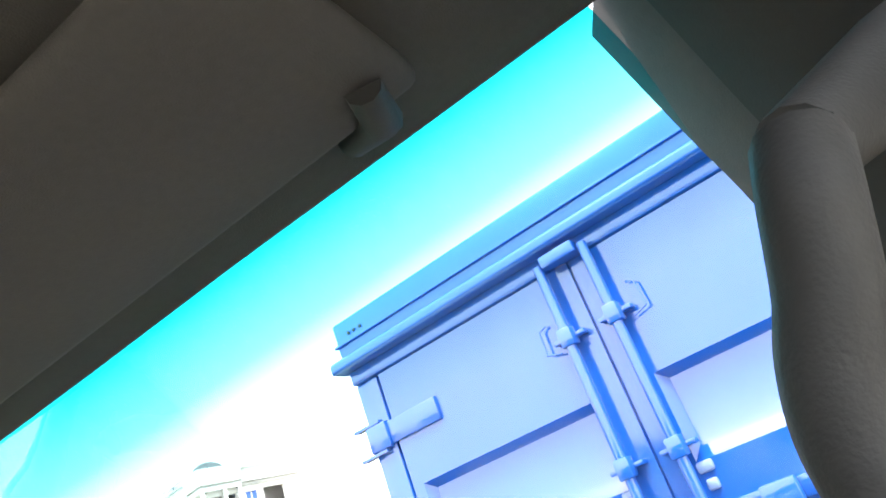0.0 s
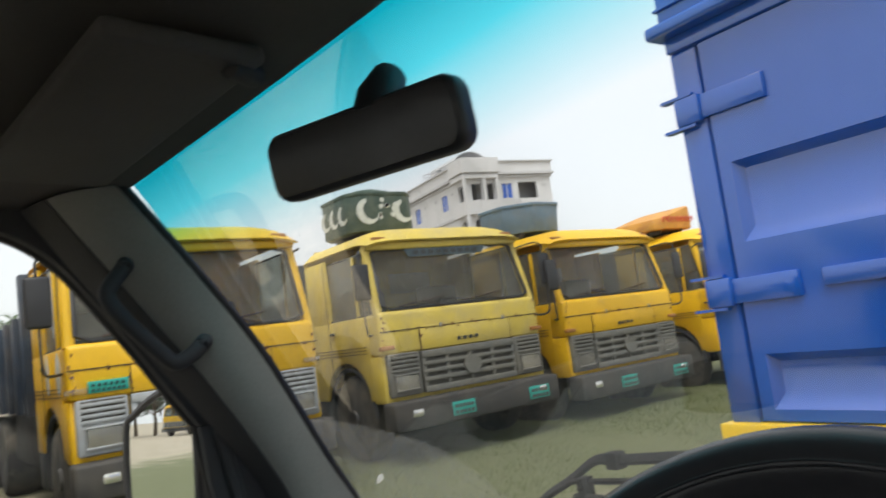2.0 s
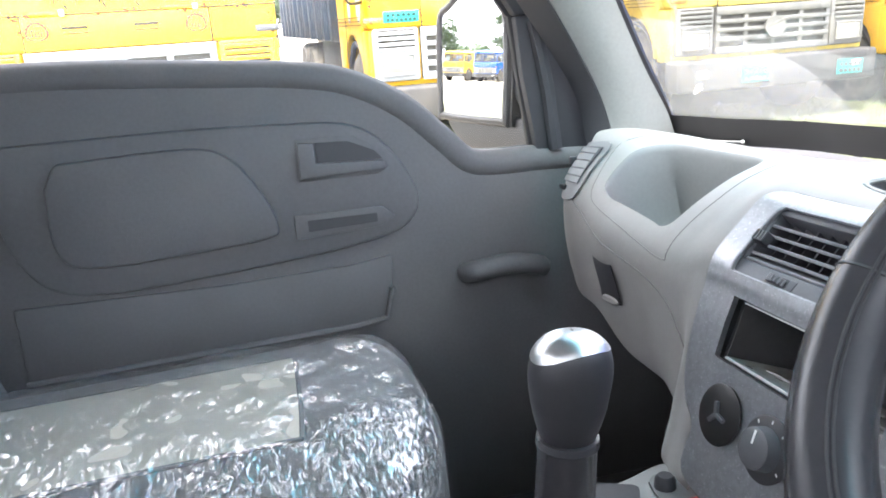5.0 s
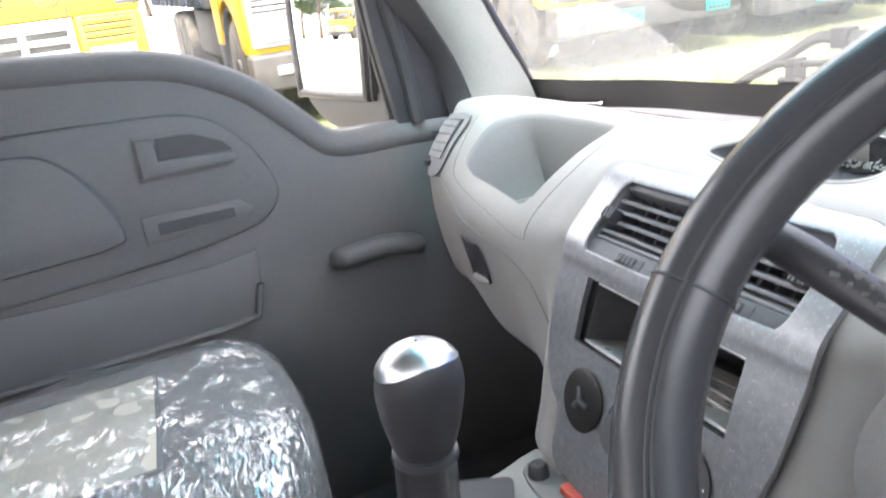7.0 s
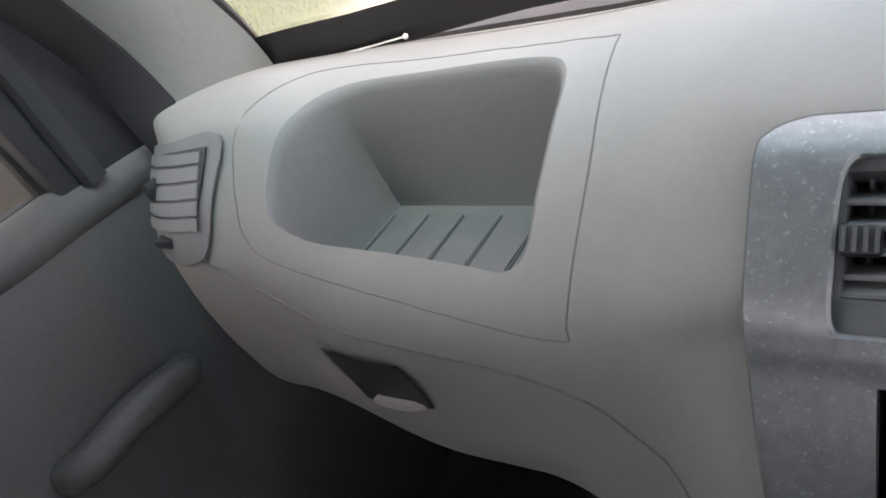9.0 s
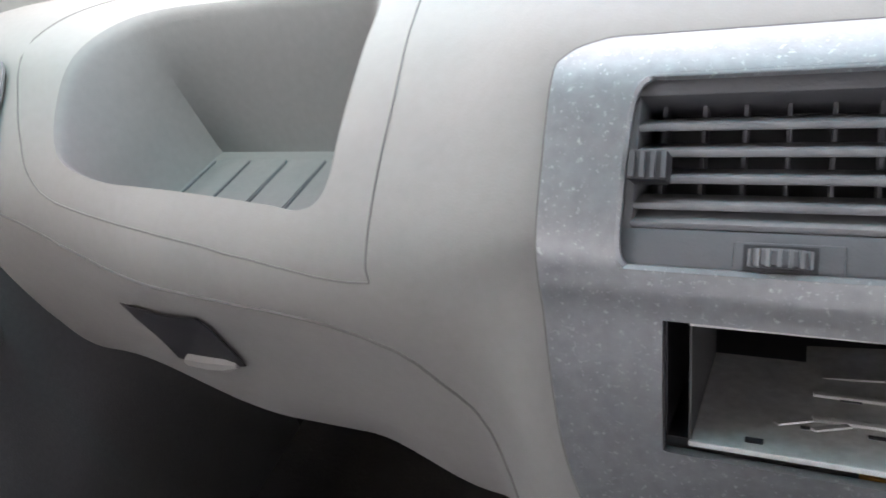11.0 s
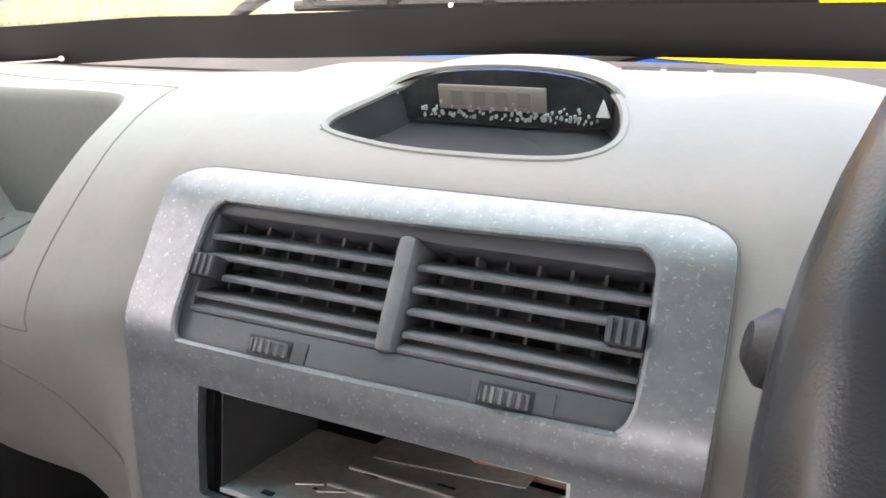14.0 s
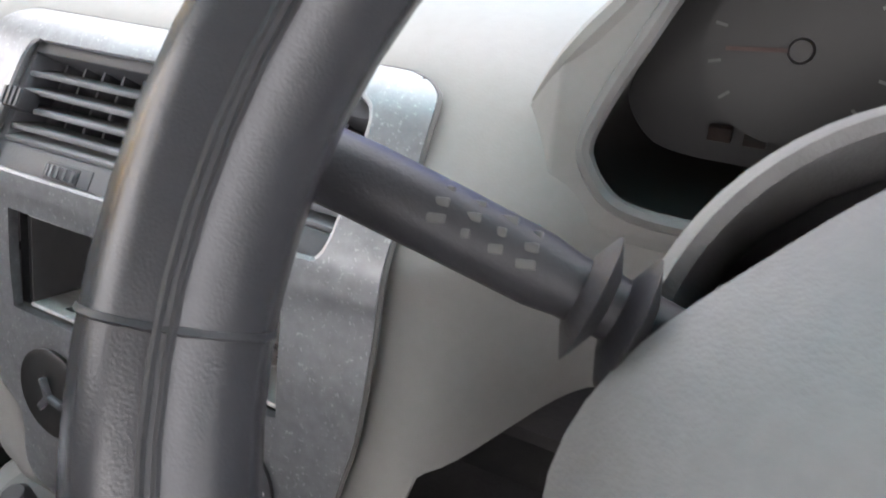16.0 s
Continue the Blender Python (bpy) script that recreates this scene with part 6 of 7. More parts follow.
def binnacle():
    top = empty("instrument_cluster", CAB, "dark instrument cluster under a light grey cowl", "instrument cluster")
    # the cowl's front, with the opening for the dials
    cx = 0.36
    half = [(0.182, 0.017), (0.171, 0.034), (0.158, 0.050), (0.146, 0.064), (0.135, 0.080), (0.112, 0.104), (0.075, 0.128), (0.035, 0.140)]
    arch = [(cx - x, 1.09 + z) for x, z in half] + [(cx, 1.233)] + [(cx + x, 1.09 + z) for x, z in half[::-1]]
    outline = arch + [(cx + 0.180, 1.098), (cx + 0.15, 1.055), (cx - 0.15, 1.055), (cx - 0.180, 1.098)]
    hole = [(0.152, 0.010), (0.149, 0.026), (0.138, 0.050), (0.123, 0.078), (0.100, 0.100), (0.05, 0.122)]
    low = [(0.141, -0.004), (0.126, -0.0085), (0.10, -0.009), (0.05, -0.009)]
    opening = smooth_ring([(cx - x, 1.09 + z) for x, z in hole] + [(cx, 1.217)] + [(cx + x, 1.09 + z) for x, z in hole[::-1]] + [(cx + x, 1.09 + z) for x, z in low] + [(cx, 1.081)] + [(cx - x, 1.09 + z) for x, z in low[::-1]], 4)
    def front(x, z):
        y = 0.055 + 0.35 * (z - 1.09) if z > 1.075 else 0.04975 + (1.075 - z) * 0.35
        return Vector((x, y + 0.9 * max(0.0, abs(x - cx) - 0.165), z))
    bm = holed_sheet(front, 0.145, 0.575, 1.045, 1.24, 190, 96, [opening], outline, 0.004, (0, 1, 0))
    cowl = part("cowl_front", bm, M_DASH, top)
    bm = bmesh.new()
    tube(bm, [front(*p) + Vector((0, 0.001, 0)) for p in opening], 0.0036, 8, True)
    part("opening_lip", bm, M_DASH_SHADED, cowl)
    ridge = [(p.x, p.y) for p in spline([(x, z, 0) for x, z in arch], 4)]
    bm = bmesh.new()
    k = len(ridge)
    tube(bm, [front(*p) + Vector((0, 0.003, 0)) for p in ridge], [0.001 + 0.004 * min(1, i / 8, (k - 1 - i) / 8) for i in range(k)], 8)
    part("cowl_edge", bm, M_DASH, cowl)
    def hood(u, v):
        x, z = ridge[min(k - 1, int(round(u * (k - 1))))]
        p = front(x, z)
        return (cx + (x - cx) * (1 + 0.05 * v), p.y + 0.002 + v * 0.17, z - (z - 1.10) * (0.12 * v + 0.70 * v * v))
    part("cowl_hood", sheet(bmesh.new(), hood, k - 1, 12, 0.004), M_DASH, top)
    bm = bmesh.new()
    rows = [[front(*p) for p in opening], [front(x, z) + Vector((0, 0.058, 0)) for x, z in opening]]
    vs = [[bm.verts.new(p) for p in r] for r in rows]
    n = len(opening)
    for i in range(n):
        bm.faces.new((vs[0][i], vs[0][(i + 1) % n], vs[1][(i + 1) % n], vs[1][i]))
    bm.faces.new(vs[1])
    part("dial_well", bm, M_GAUGE, top)
    for x, r in ((0.272, 0.036), (0.36, 0.040), (0.448, 0.036)):
        dm = Matrix.Translation((x, 0.116, 1.130)) @ Matrix.Rotation(radians(71), 4, "X")
        bm = bmesh.new()
        lathe(bm, [(0.002, 0), (r, 0), (r, 0.002), (0.002, 0.002)], dm, 32)
        dial = part("gauge", bm, M_GAUGE, top)
        for i in range(11):
            a = radians(-130 + 26 * i)
            part("gauge_mark", B(-0.0006, 0.0006, r * 0.80, r * 0.93, 0.002, 0.0026, 0, 2, dm @ Matrix.Rotation(a, 4, "Z")), M_DIMMARK, dial)
        part("needle", B(-0.0008, 0.0008, -0.004, r * 0.75, 0.003, 0.004, 0, 2, dm @ Matrix.Rotation(radians(95), 4, "Z")), M_DIMRED, dial)
        bm = bmesh.new()
        lathe(bm, [(0.001, 0.002), (0.005, 0.002), (0.004, 0.007), (0.001, 0.007)], dm, 14)
        part("needle_cap", bm, M_GAUGE, dial)
    for i in range(5):
        part("warning_light", B(0.245 + 0.014 * i, 0.254 + 0.014 * i, 0.106, 0.109, 1.092, 1.098), M_WARN, top)
    return top


binnacle()


def steering():
    hub = CAB @ pose(0.350, -0.075, 1.130, 51, 0, 12.5)
    top = empty("steering_wheel", hub, "black steering wheel in a stitched leather cover with a grey hub", "steering wheel")
    R = 0.178
    bm = bmesh.new()
    tube(bm, [(R * math.cos(a), R * math.sin(a), 0) for a in (2 * math.pi * i / 72 for i in range(72))], 0.0203, 16, True)
    rim = part("rim", bm, M_LEATHER, top)
    for c, name in ((112, "seam"), (120, "seam")):
        bm = bmesh.new()
        rr, zz = R + 0.0203 * math.cos(radians(c)), 0.0203 * math.sin(radians(c))
        tube(bm, [(rr * math.cos(a), rr * math.sin(a), zz) for a in (2 * math.pi * i / 72 for i in range(72))], 0.0009, 5, True)
        part(name, bm, M_BLACK, rim)
    for a0 in (58, 178, 298):
        bm = bmesh.new()
        ring = [(R + 0.0198 * math.cos(t), 0, 0.0198 * math.sin(t)) for t in (2 * math.pi * i / 20 for i in range(20))]
        rot = Matrix.Rotation(radians(a0), 3, "Z")
        tube(bm, [rot @ Vector(p) for p in ring], 0.0012, 5, True)
        part("cover_joint", bm, M_BLACK, rim)
    bm = bmesh.new()
    def pad(u, v):
        a = 2 * math.pi * u
        r = v * (0.066 + 0.040 * sum(max(0.0, math.cos(a - radians(d))) ** 4 for d in (205, 335)))
        return (r * math.cos(a), r * math.sin(a), 0.004 - 0.038 * v ** 3)
    part("hub_pad", sheet(bm, pad, 72, 12, 0.01), M_HUB, top)
    for k in range(3):
        part("hub_bar", B(-0.02 + 0.014 * k, -0.01 + 0.014 * k, -0.006, 0.006, 0.003, 0.0055, 0.001), M_DARK, top)
    for a in (224, 316):
        bm = bmesh.new()
        tube(bm, [(0.06 * math.cos(radians(a)), 0.06 * math.sin(radians(a)), -0.026), (0.12 * math.cos(radians(a)), 0.12 * math.sin(radians(a)), -0.016), (0.176 * math.cos(radians(a)), 0.176 * math.sin(radians(a)), 0)], [0.026, 0.020, 0.015], 10, False, 0.5)
        part("spoke", bm, M_HUB, top)
    # column cover and stalks, fixed to the dashboard
    col = empty("steering_column", hub, "dark steering column cover with two control stalks", "steering column")
    bm = bmesh.new()
    lathe(bm, [(0.052, -0.13), (0.076, -0.075), (0.080, -0.058), (0.084, -0.056), (0.087, -0.062), (0.087, -0.11), (0.080, -0.19), (0.02, -0.20)], None, 72)
    shroud = part("column_cover", bm, M_HUB, col)
    bm = bmesh.new()
    lathe(bm, [(0.02, -0.045), (0.055, -0.045), (0.070, -0.075), (0.070, -0.128), (0.02, -0.13)], None, 32)
    part("column_core", bm, M_BLACK, shroud)
    inv = hub.inverted() @ CAB
    for s in (-1, 1):
        def L(x, y, z):
            return inv @ Vector((0.345 + s * (0.345 - x), y, z)) if s > 0 else inv @ Vector((x, y, z))
        bm = bmesh.new()
        line = [L(0.270, -0.043, 1.109), L(0.250, -0.045, 1.117), L(0.240, -0.0457, 1.1205), L(0.232, -0.0465, 1.1235), L(0.211, -0.049, 1.1315), L(0.185, -0.051, 1.140), L(0.165, -0.0525, 1.1455), L(0.155, -0.053, 1.148), L(0.151, -0.0535, 1.149)]
        tube(bm, line, [0.0085, 0.0085, 0.0085, 0.0098, 0.0102, 0.0106, 0.0106, 0.0095, 0.005], 16)
        stalk = part("stalk", bm, M_BLACK, col)
        for t, r in ((0.2455, 0.0175), (0.2555, 0.018)):
            way = (L(0.211, -0.049, 1.1315) - L(0.240, -0.0457, 1.1205)).normalized()
            c = L(t, -0.045 - (t - 0.24) * 0.1, 1.1205 - (t - 0.24) * 0.37)
            bm = bmesh.new()
            tube(bm, [c - way * 0.004, c, c + way * 0.0035], [0.009, r, 0.010], 14)
            part("collar", bm, M_BLACK, stalk)
        for k in range(12):
            x, turn = 0.209 + 0.0075 * (k % 4), radians(-2 + 26 * (k // 4))
            f = (x - 0.211) / 0.029
            q = L(x, -0.049 + 0.0033 * f - 0.0098 * math.sin(turn), 1.1315 - 0.011 * f + 0.0098 * math.cos(turn))
            d = 0.0012 + 0.0006 * ((k * 7) % 3)
            part("stalk_symbol", B(q.x - d, q.x + d, q.y - 0.0012, q.y + 0.0012, q.z - 0.0012, q.z + 0.0012, 0.0004), M_DIMMARK, stalk)
    return top


steering()


# ---- shell of the cab: doors, pillars, roof, floor ----
SILL = [(-1.25, 1.283), (-0.90, 1.284), (-0.667, 1.282), (-0.46, 1.268), (-0.36, 1.260), (-0.272, 1.243), (-0.19, 1.200), (-0.128, 1.143), (-0.085, 1.102), (-0.04, 1.092), (0.040, 1.092)]
HEAD = [(0.010, 1.318), (-0.030, 1.380), (-0.074, 1.451), (-0.120, 1.520), (-0.165, 1.584), (-0.205, 1.625), (-0.254, 1.655), (-0.341, 1.684), (-0.505, 1.705), (-0.654, 1.712), (-1.25, 1.715)]


def door(name, side, detail):
    """A door with its window; side -1: the passenger's."""
    x_in = -0.70 if side < 0 else 0.84
    def X(a):                    # a: distance outwards from the inner face
        return x_in + side * a
    top = empty(name, CAB, "closed dark grey plastic-lined cab door", "door", kind="structure")
    smooth_sill = [(p.x, p.y) for p in spline([(a, b, 0) for a, b in SILL], 5)]
    smooth_head = [(p.x, p.y) for p in spline([(a, b, 0) for a, b in HEAD], 5)]
    def panel(outline, a0, a1, nm, mat, bevel=0.004, lab="", parent=None):
        bm = bmesh.new()
        prism(bm, outline, abs(a1 - a0), Matrix.Translation((min(X(a0), X(a1)), 0, 0)) @ YZ, bevel)
        return part(nm, bm, mat, parent or top, lab)
    low = [(-1.25, 0.45)] + smooth_sill + [(0.13, 1.09), (0.30, 1.06), (0.30, 0.45)]
    lining = panel(low, 0.0, 0.05, "lining", M_DOOR, 0.010)
    # padded ledge along the window
    bm = bmesh.new()
    tube(bm, [(X(0.020), y, z - 0.010) for y, z in smooth_sill + [(0.10, 1.090), (0.20, 1.085)]], 0.026, 12)
    part("window_ledge", bm, M_DOOR, lining)
    bm = bmesh.new()
    tube(bm, [(X(0.045), y, z + 0.008) for y, z in smooth_sill], 0.007, 8)
    part("sill_rubber", bm, M_BLACK, top)
    # frame round the window
    panel(smooth_head + [(-1.25, 1.82), (-0.25, 1.80), (-0.10, 1.72), (0.02, 1.56), (0.10, 1.42), (0.13, 1.33)], 0.0, 0.05, "window_frame", M_TRIM_DARK, 0.004)
    panel([(0.040, 1.090), (0.018, 1.23), (0.010, 1.318), (0.13, 1.33), (0.30, 1.10), (0.30, 1.06), (0.13, 1.09)], 0.004, 0.05, "mirror_sail", M_TRIM_DARK, 0.004)
    bm = bmesh.new()
    tube(bm, [(X(0.03), 0.040, 1.09), (X(0.03), 0.026, 1.19), (X(0.03), 0.010, 1.32)] + [(X(0.03), y, z) for y, z in smooth_head[1:]], 0.008, 8)
    part("window_rubber", bm, M_BLACK, top)
    bm = bmesh.new()
    tube(bm, [(X(0.0), 0.070, 1.10), (X(0.0), 0.060, 1.20), (X(0.0), 0.040, 1.31)], 0.012, 8)
    part("sail_rib", bm, M_TRIM_DARK, top)
    pane = panel([(-1.25, 1.28)] + smooth_sill[1:] + [(0.042, 1.09), (0.012, 1.318)] + smooth_head[1:], 0.032, 0.036, "window_pane", M_WINDOW, 0)
    pane.visible_shadow = False
    # raised middle of the lining
    mid = [(p.x, p.y) for p in spline([(-0.80, 1.185, 0), (-0.55, 1.187, 0), (-0.38, 1.183, 0), (-0.27, 1.172, 0), (-0.21, 1.125, 0), (-0.175, 1.060, 0), (-0.180, 1.020, 0), (-0.22, 0.992, 0), (-0.33, 0.972, 0), (-0.50, 0.958, 0), (-0.66, 0.950, 0), (-0.74, 0.968, 0), (-0.78, 1.02, 0), (-0.80, 1.10, 0)], 5)]
    pad = panel(mid, -0.014, 0.004, "middle_panel", M_DOOR, 0.012, "", lining)
    if detail:
        elbow = [(p.x, p.y) for p in spline([(-0.70, 1.155, 0), (-0.52, 1.160, 0), (-0.46, 1.140, 0), (-0.42, 1.085, 0), (-0.40, 1.03, 0), (-0.42, 1.010, 0), (-0.55, 1.0, 0), (-0.68, 0.998, 0), (-0.72, 1.03, 0), (-0.72, 1.12, 0)], 5)]
        panel(elbow, -0.028, -0.010, "elbow_panel", M_DOOR, 0.014, "", pad)
        surround = [(-0.362, 1.158), (-0.275, 1.156), (-0.225, 1.130), (-0.218, 1.102), (-0.235, 1.092), (-0.362, 1.090)]
        cup = panel(surround, -0.015, -0.010, "handle_surround", M_DOOR, 0.002, "", pad)
        # flat plate; the hollow's shade is only its dark colour
        panel([(-0.330, 1.150), (-0.280, 1.148), (-0.240, 1.130), (-0.228, 1.116), (-0.330, 1.118)], -0.0165, -0.013, "handle_recess", M_RECESS_SHADE, 0, "", cup)
        panel([(-0.358, 1.152), (-0.334, 1.150), (-0.334, 1.118), (-0.228, 1.114), (-0.224, 1.100), (-0.358, 1.096)], -0.024, -0.013, "door_handle", M_DOOR, 0.002, "", cup)
        tray_o = [(-0.375, 1.040), (-0.235, 1.040), (-0.215, 1.022), (-0.235, 1.008), (-0.375, 1.000)]
        pull = panel(tray_o, -0.017, -0.010, "pull_surround", M_DOOR, 0.002, "", pad)
        # likewise a flat plate, with the slot's shade as its colour
        panel([(-0.355, 1.030), (-0.245, 1.030), (-0.245, 1.016), (-0.355, 1.012)], -0.0185, -0.014, "pull_slot", M_RECESS_SHADE, 0, "", pull)
        pocket = [(-0.80, 0.945), (-0.50, 0.940), (-0.30, 0.945), (-0.225, 0.955), (-0.228, 0.90), (-0.240, 0.845), (-0.30, 0.838), (-0.80, 0.82)]
        panel(pocket, -0.006, 0.004, "pocket", M_POCKET, 0.004, "", lining)
        bm = bmesh.new()
        tube(bm, [(X(-0.012), -0.80, 0.826), (X(-0.012), -0.50, 0.836), (X(-0.012), -0.30, 0.842), (X(-0.012), -0.243, 0.850), (X(-0.010), -0.230, 0.90)], 0.006, 8)
        part("pocket_edge", bm, M_DOOR, lining)
        bm = bmesh.new()
        tube(bm, spline([(X(0.0), -0.10, 0.905), (X(-0.022), -0.085, 0.912), (X(-0.026), -0.03, 0.918), (X(-0.020), 0.02, 0.908), (X(0.0), 0.035, 0.898)], 5), 0.018, 10)
        part("window_crank", bm, M_DOOR, lining)
    return top


door("door_1", -1, True)
door("door_2", 1, False)


def front_pillar(name, glass_edge, door_edge, label, split=0.64, trim=None):
    top = empty(name, CAB, label, "pillar", kind="structure")
    g, d = spline(glass_edge, 6), spline(door_edge, 6)
    m = min(len(g), len(d))
    def f(u, v):
        i = u * (m - 1)
        k = min(int(i), m - 2)
        a, b = g[k].lerp(g[k + 1], i - k), d[k].lerp(d[k + 1], i - k)
        p = a.lerp(b, v)
        bulge = 0.022 * math.sin(math.pi * v)
        inwards = Vector((0.75 if a.x < 0.07 else -0.75, -0.6, 0))
        return p + inwards * bulge
    part("pillar_trim", sheet(bmesh.new(), lambda u, v: f(u, v * split), 40, 12, 0.012), trim or M_PILLAR, top)
    part("door_seal", sheet(bmesh.new(), lambda u, v: f(u, split + 0.002 + (0.998 - split) * v), 40, 8, 0.014), M_TRIM_DARK, top)
    bm = bmesh.new()
    tube(bm, [p + Vector((0, 0.006, 0)) for p in g], 0.008, 8)
    part("glass_rubber", bm, M_FRIT, top)
    return top


LEFT_G = [(-0.560, -0.113, 1.690), (-0.590, -0.005, 1.556), (-0.605, 0.089, 1.418), (-0.618, 0.182, 1.236), (-0.628, 0.232, 1.150), (-0.64, 0.26, 1.08)]
LEFT_D = [(-0.690, -0.215, 1.690), (-0.690, -0.110, 1.530), (-0.690, 0.005, 1.365), (-0.690, 0.108, 1.205), (-0.690, 0.130, 1.110), (-0.690, 0.14, 1.05)]
RIGHT_G = [(0.680, 0.135, 1.705), (0.693, 0.150, 1.616), (0.704, 0.160, 1.545), (0.715, 0.22, 1.40), (0.735, 0.285, 1.20), (0.745, 0.31, 1.08)]
RIGHT_D = [(0.835, -0.02, 1.705), (0.835, 0.04, 1.616), (0.835, 0.08, 1.52), (0.835, 0.15, 1.36), (0.835, 0.20, 1.18), (0.835, 0.21, 1.06)]
front_pillar("pillar_left", LEFT_G, LEFT_D, "grey plastic windscreen pillar")
# driver's side: liner colour and a wider dark part paint in the pillar's shade
front_pillar("pillar_right", RIGHT_G, RIGHT_D, "grey plastic windscreen pillar beside the driver, its shade put into the colour", 0.34, M_LINER)


def grab_handle(line, feet, label, r=0.0155, flare=1.2, screws=True):
    top = empty("grab_handle", CAB, label, "grab handle", "grab handles on the pillars")
    bm = bmesh.new()
    tube(bm, spline(line, 6), r, 14)
    part("bar", bm, M_TRIM_DARK, top)
    for a, b in feet:
        bm = bmesh.new()
        tube(bm, [a, Vector(a).lerp(Vector(b), 0.5), b], [r, r * (1 + flare) / 2, r * flare], 12)
        foot = part("foot", bm, M_TRIM_DARK, top)
        if not screws:
            continue
        bm = bmesh.new()
        q = Vector(a).lerp(Vector(b), 0.15) + Vector((0.014 if a[0] < 0 else -0.014, -0.006, 0.0))
        bmesh.ops.create_icosphere(bm, subdivisions=1, radius=0.005, matrix=Matrix.Translation(q))
        part("screw_hole", bm, M_BLACK, foot)


grab_handle([(-0.603, -0.104, 1.572), (-0.603, -0.129, 1.540), (-0.603, -0.128, 1.519), (-0.603, -0.110, 1.492), (-0.603, -0.061, 1.435), (-0.603, -0.044, 1.421), (-0.603, -0.021, 1.429), (-0.603, -0.003, 1.443)],
            [((-0.603, -0.104, 1.572), (-0.630, -0.082, 1.600)), ((-0.603, -0.003, 1.443), (-0.632, 0.028, 1.468))], "dark grey plastic grab handle on the passenger's pillar", 0.0125)
grab_handle([(0.731, -0.116, 1.480), (0.7265, -0.124, 1.466), (0.719, -0.125, 1.447), (0.712, -0.125, 1.434), (0.708, -0.125, 1.420), (0.7085, -0.125, 1.404), (0.712, -0.120, 1.386), (0.723, -0.10, 1.366), (0.740, -0.06, 1.350)],
            [((0.7305, -0.117, 1.479), (0.772, -0.03, 1.515)), ((0.735, -0.065, 1.351), (0.775, 0.02, 1.34))], "dark grey plastic grab handle on the driver's pillar", 0.0112, 1.7, False)

# the windscreen and its surround


def header_y(x):
    return 0.0024 + 0.1475 * x - 0.0284 * x * x - 0.011 * max(0.0, min(1.0, (x - 0.05) / 0.35))


def screen_low(x):
    return table([(-0.68, 0.245), (-0.55, 0.268), (-0.35, 0.315), (0.0, 0.350), (0.4, 0.350), (0.76, 0.31)], x)


def screen():
    top = empty("windscreen", CAB, "windscreen with a blue tinted sun band and dusty lower edge", "windscreen", kind="structure")
    def f(u, v, off=0.0):
        x0, x1 = -0.66 + 0.05 * v, 0.76 - 0.08 * v
        x = x0 + (x1 - x0) * u
        y = screen_low(x) + (header_y(x) + 0.012 - screen_low(x)) * v + 0.02 * math.sin(math.pi * v)
        return Vector((x, y + off, 1.115 + 0.60 * v))
    pane = part("glass", sheet(bmesh.new(), f, 40, 24, 0.0), M_SCREEN, top)
    # printed black edge along the bottom and down the side
    bm = bmesh.new()
    sheet(bm, lambda u, v: f(u, 0.07 * v - 0.02, -0.003), 40, 2, 0.0)
    part("black_band", bm, M_FRIT, top)
    for x in (-0.105, 0.245):
        bm = bmesh.new()
        lathe(bm, [(0.0005, 0), (0.002, 0), (0.002, 0.001), (0.0005, 0.001)], Matrix.Translation((x, screen_low(x) + 0.006, 1.142)) @ Matrix.Rotation(radians(60), 4, "X"), 8)
        part("band_dot", bm, M_MARK, top)
    # small torn sticker
    bm = bmesh.new()
    rng = random.Random(2)
    prism(bm, [(0.012 * math.cos(a) * rng.uniform(0.5, 1.1), 0.009 * math.sin(a) * rng.uniform(0.6, 1.2)) for a in (2 * math.pi * i / 11 for i in range(11))], 0.0006,
          Matrix.Translation((-0.557, 0.249, 1.187)) @ Matrix.Rotation(radians(62), 4, "X"))
    part("torn_sticker", bm, M_MARK, top, "torn scrap of white paper")


screen()
bm = bmesh.new()
tube(bm, [(-0.545, 0.262, 1.1085), (-0.51, 0.268, 1.1095), (-0.48, 0.273, 1.111)], 0.0009, 5)
bmesh.ops.create_icosphere(bm, subdivisions=2, radius=0.0028, matrix=Matrix.Translation((-0.479, 0.273, 1.111)))
single("pin", bm, M_MARK, CAB, "small pale pin lying on the dashboard's edge", "pin")


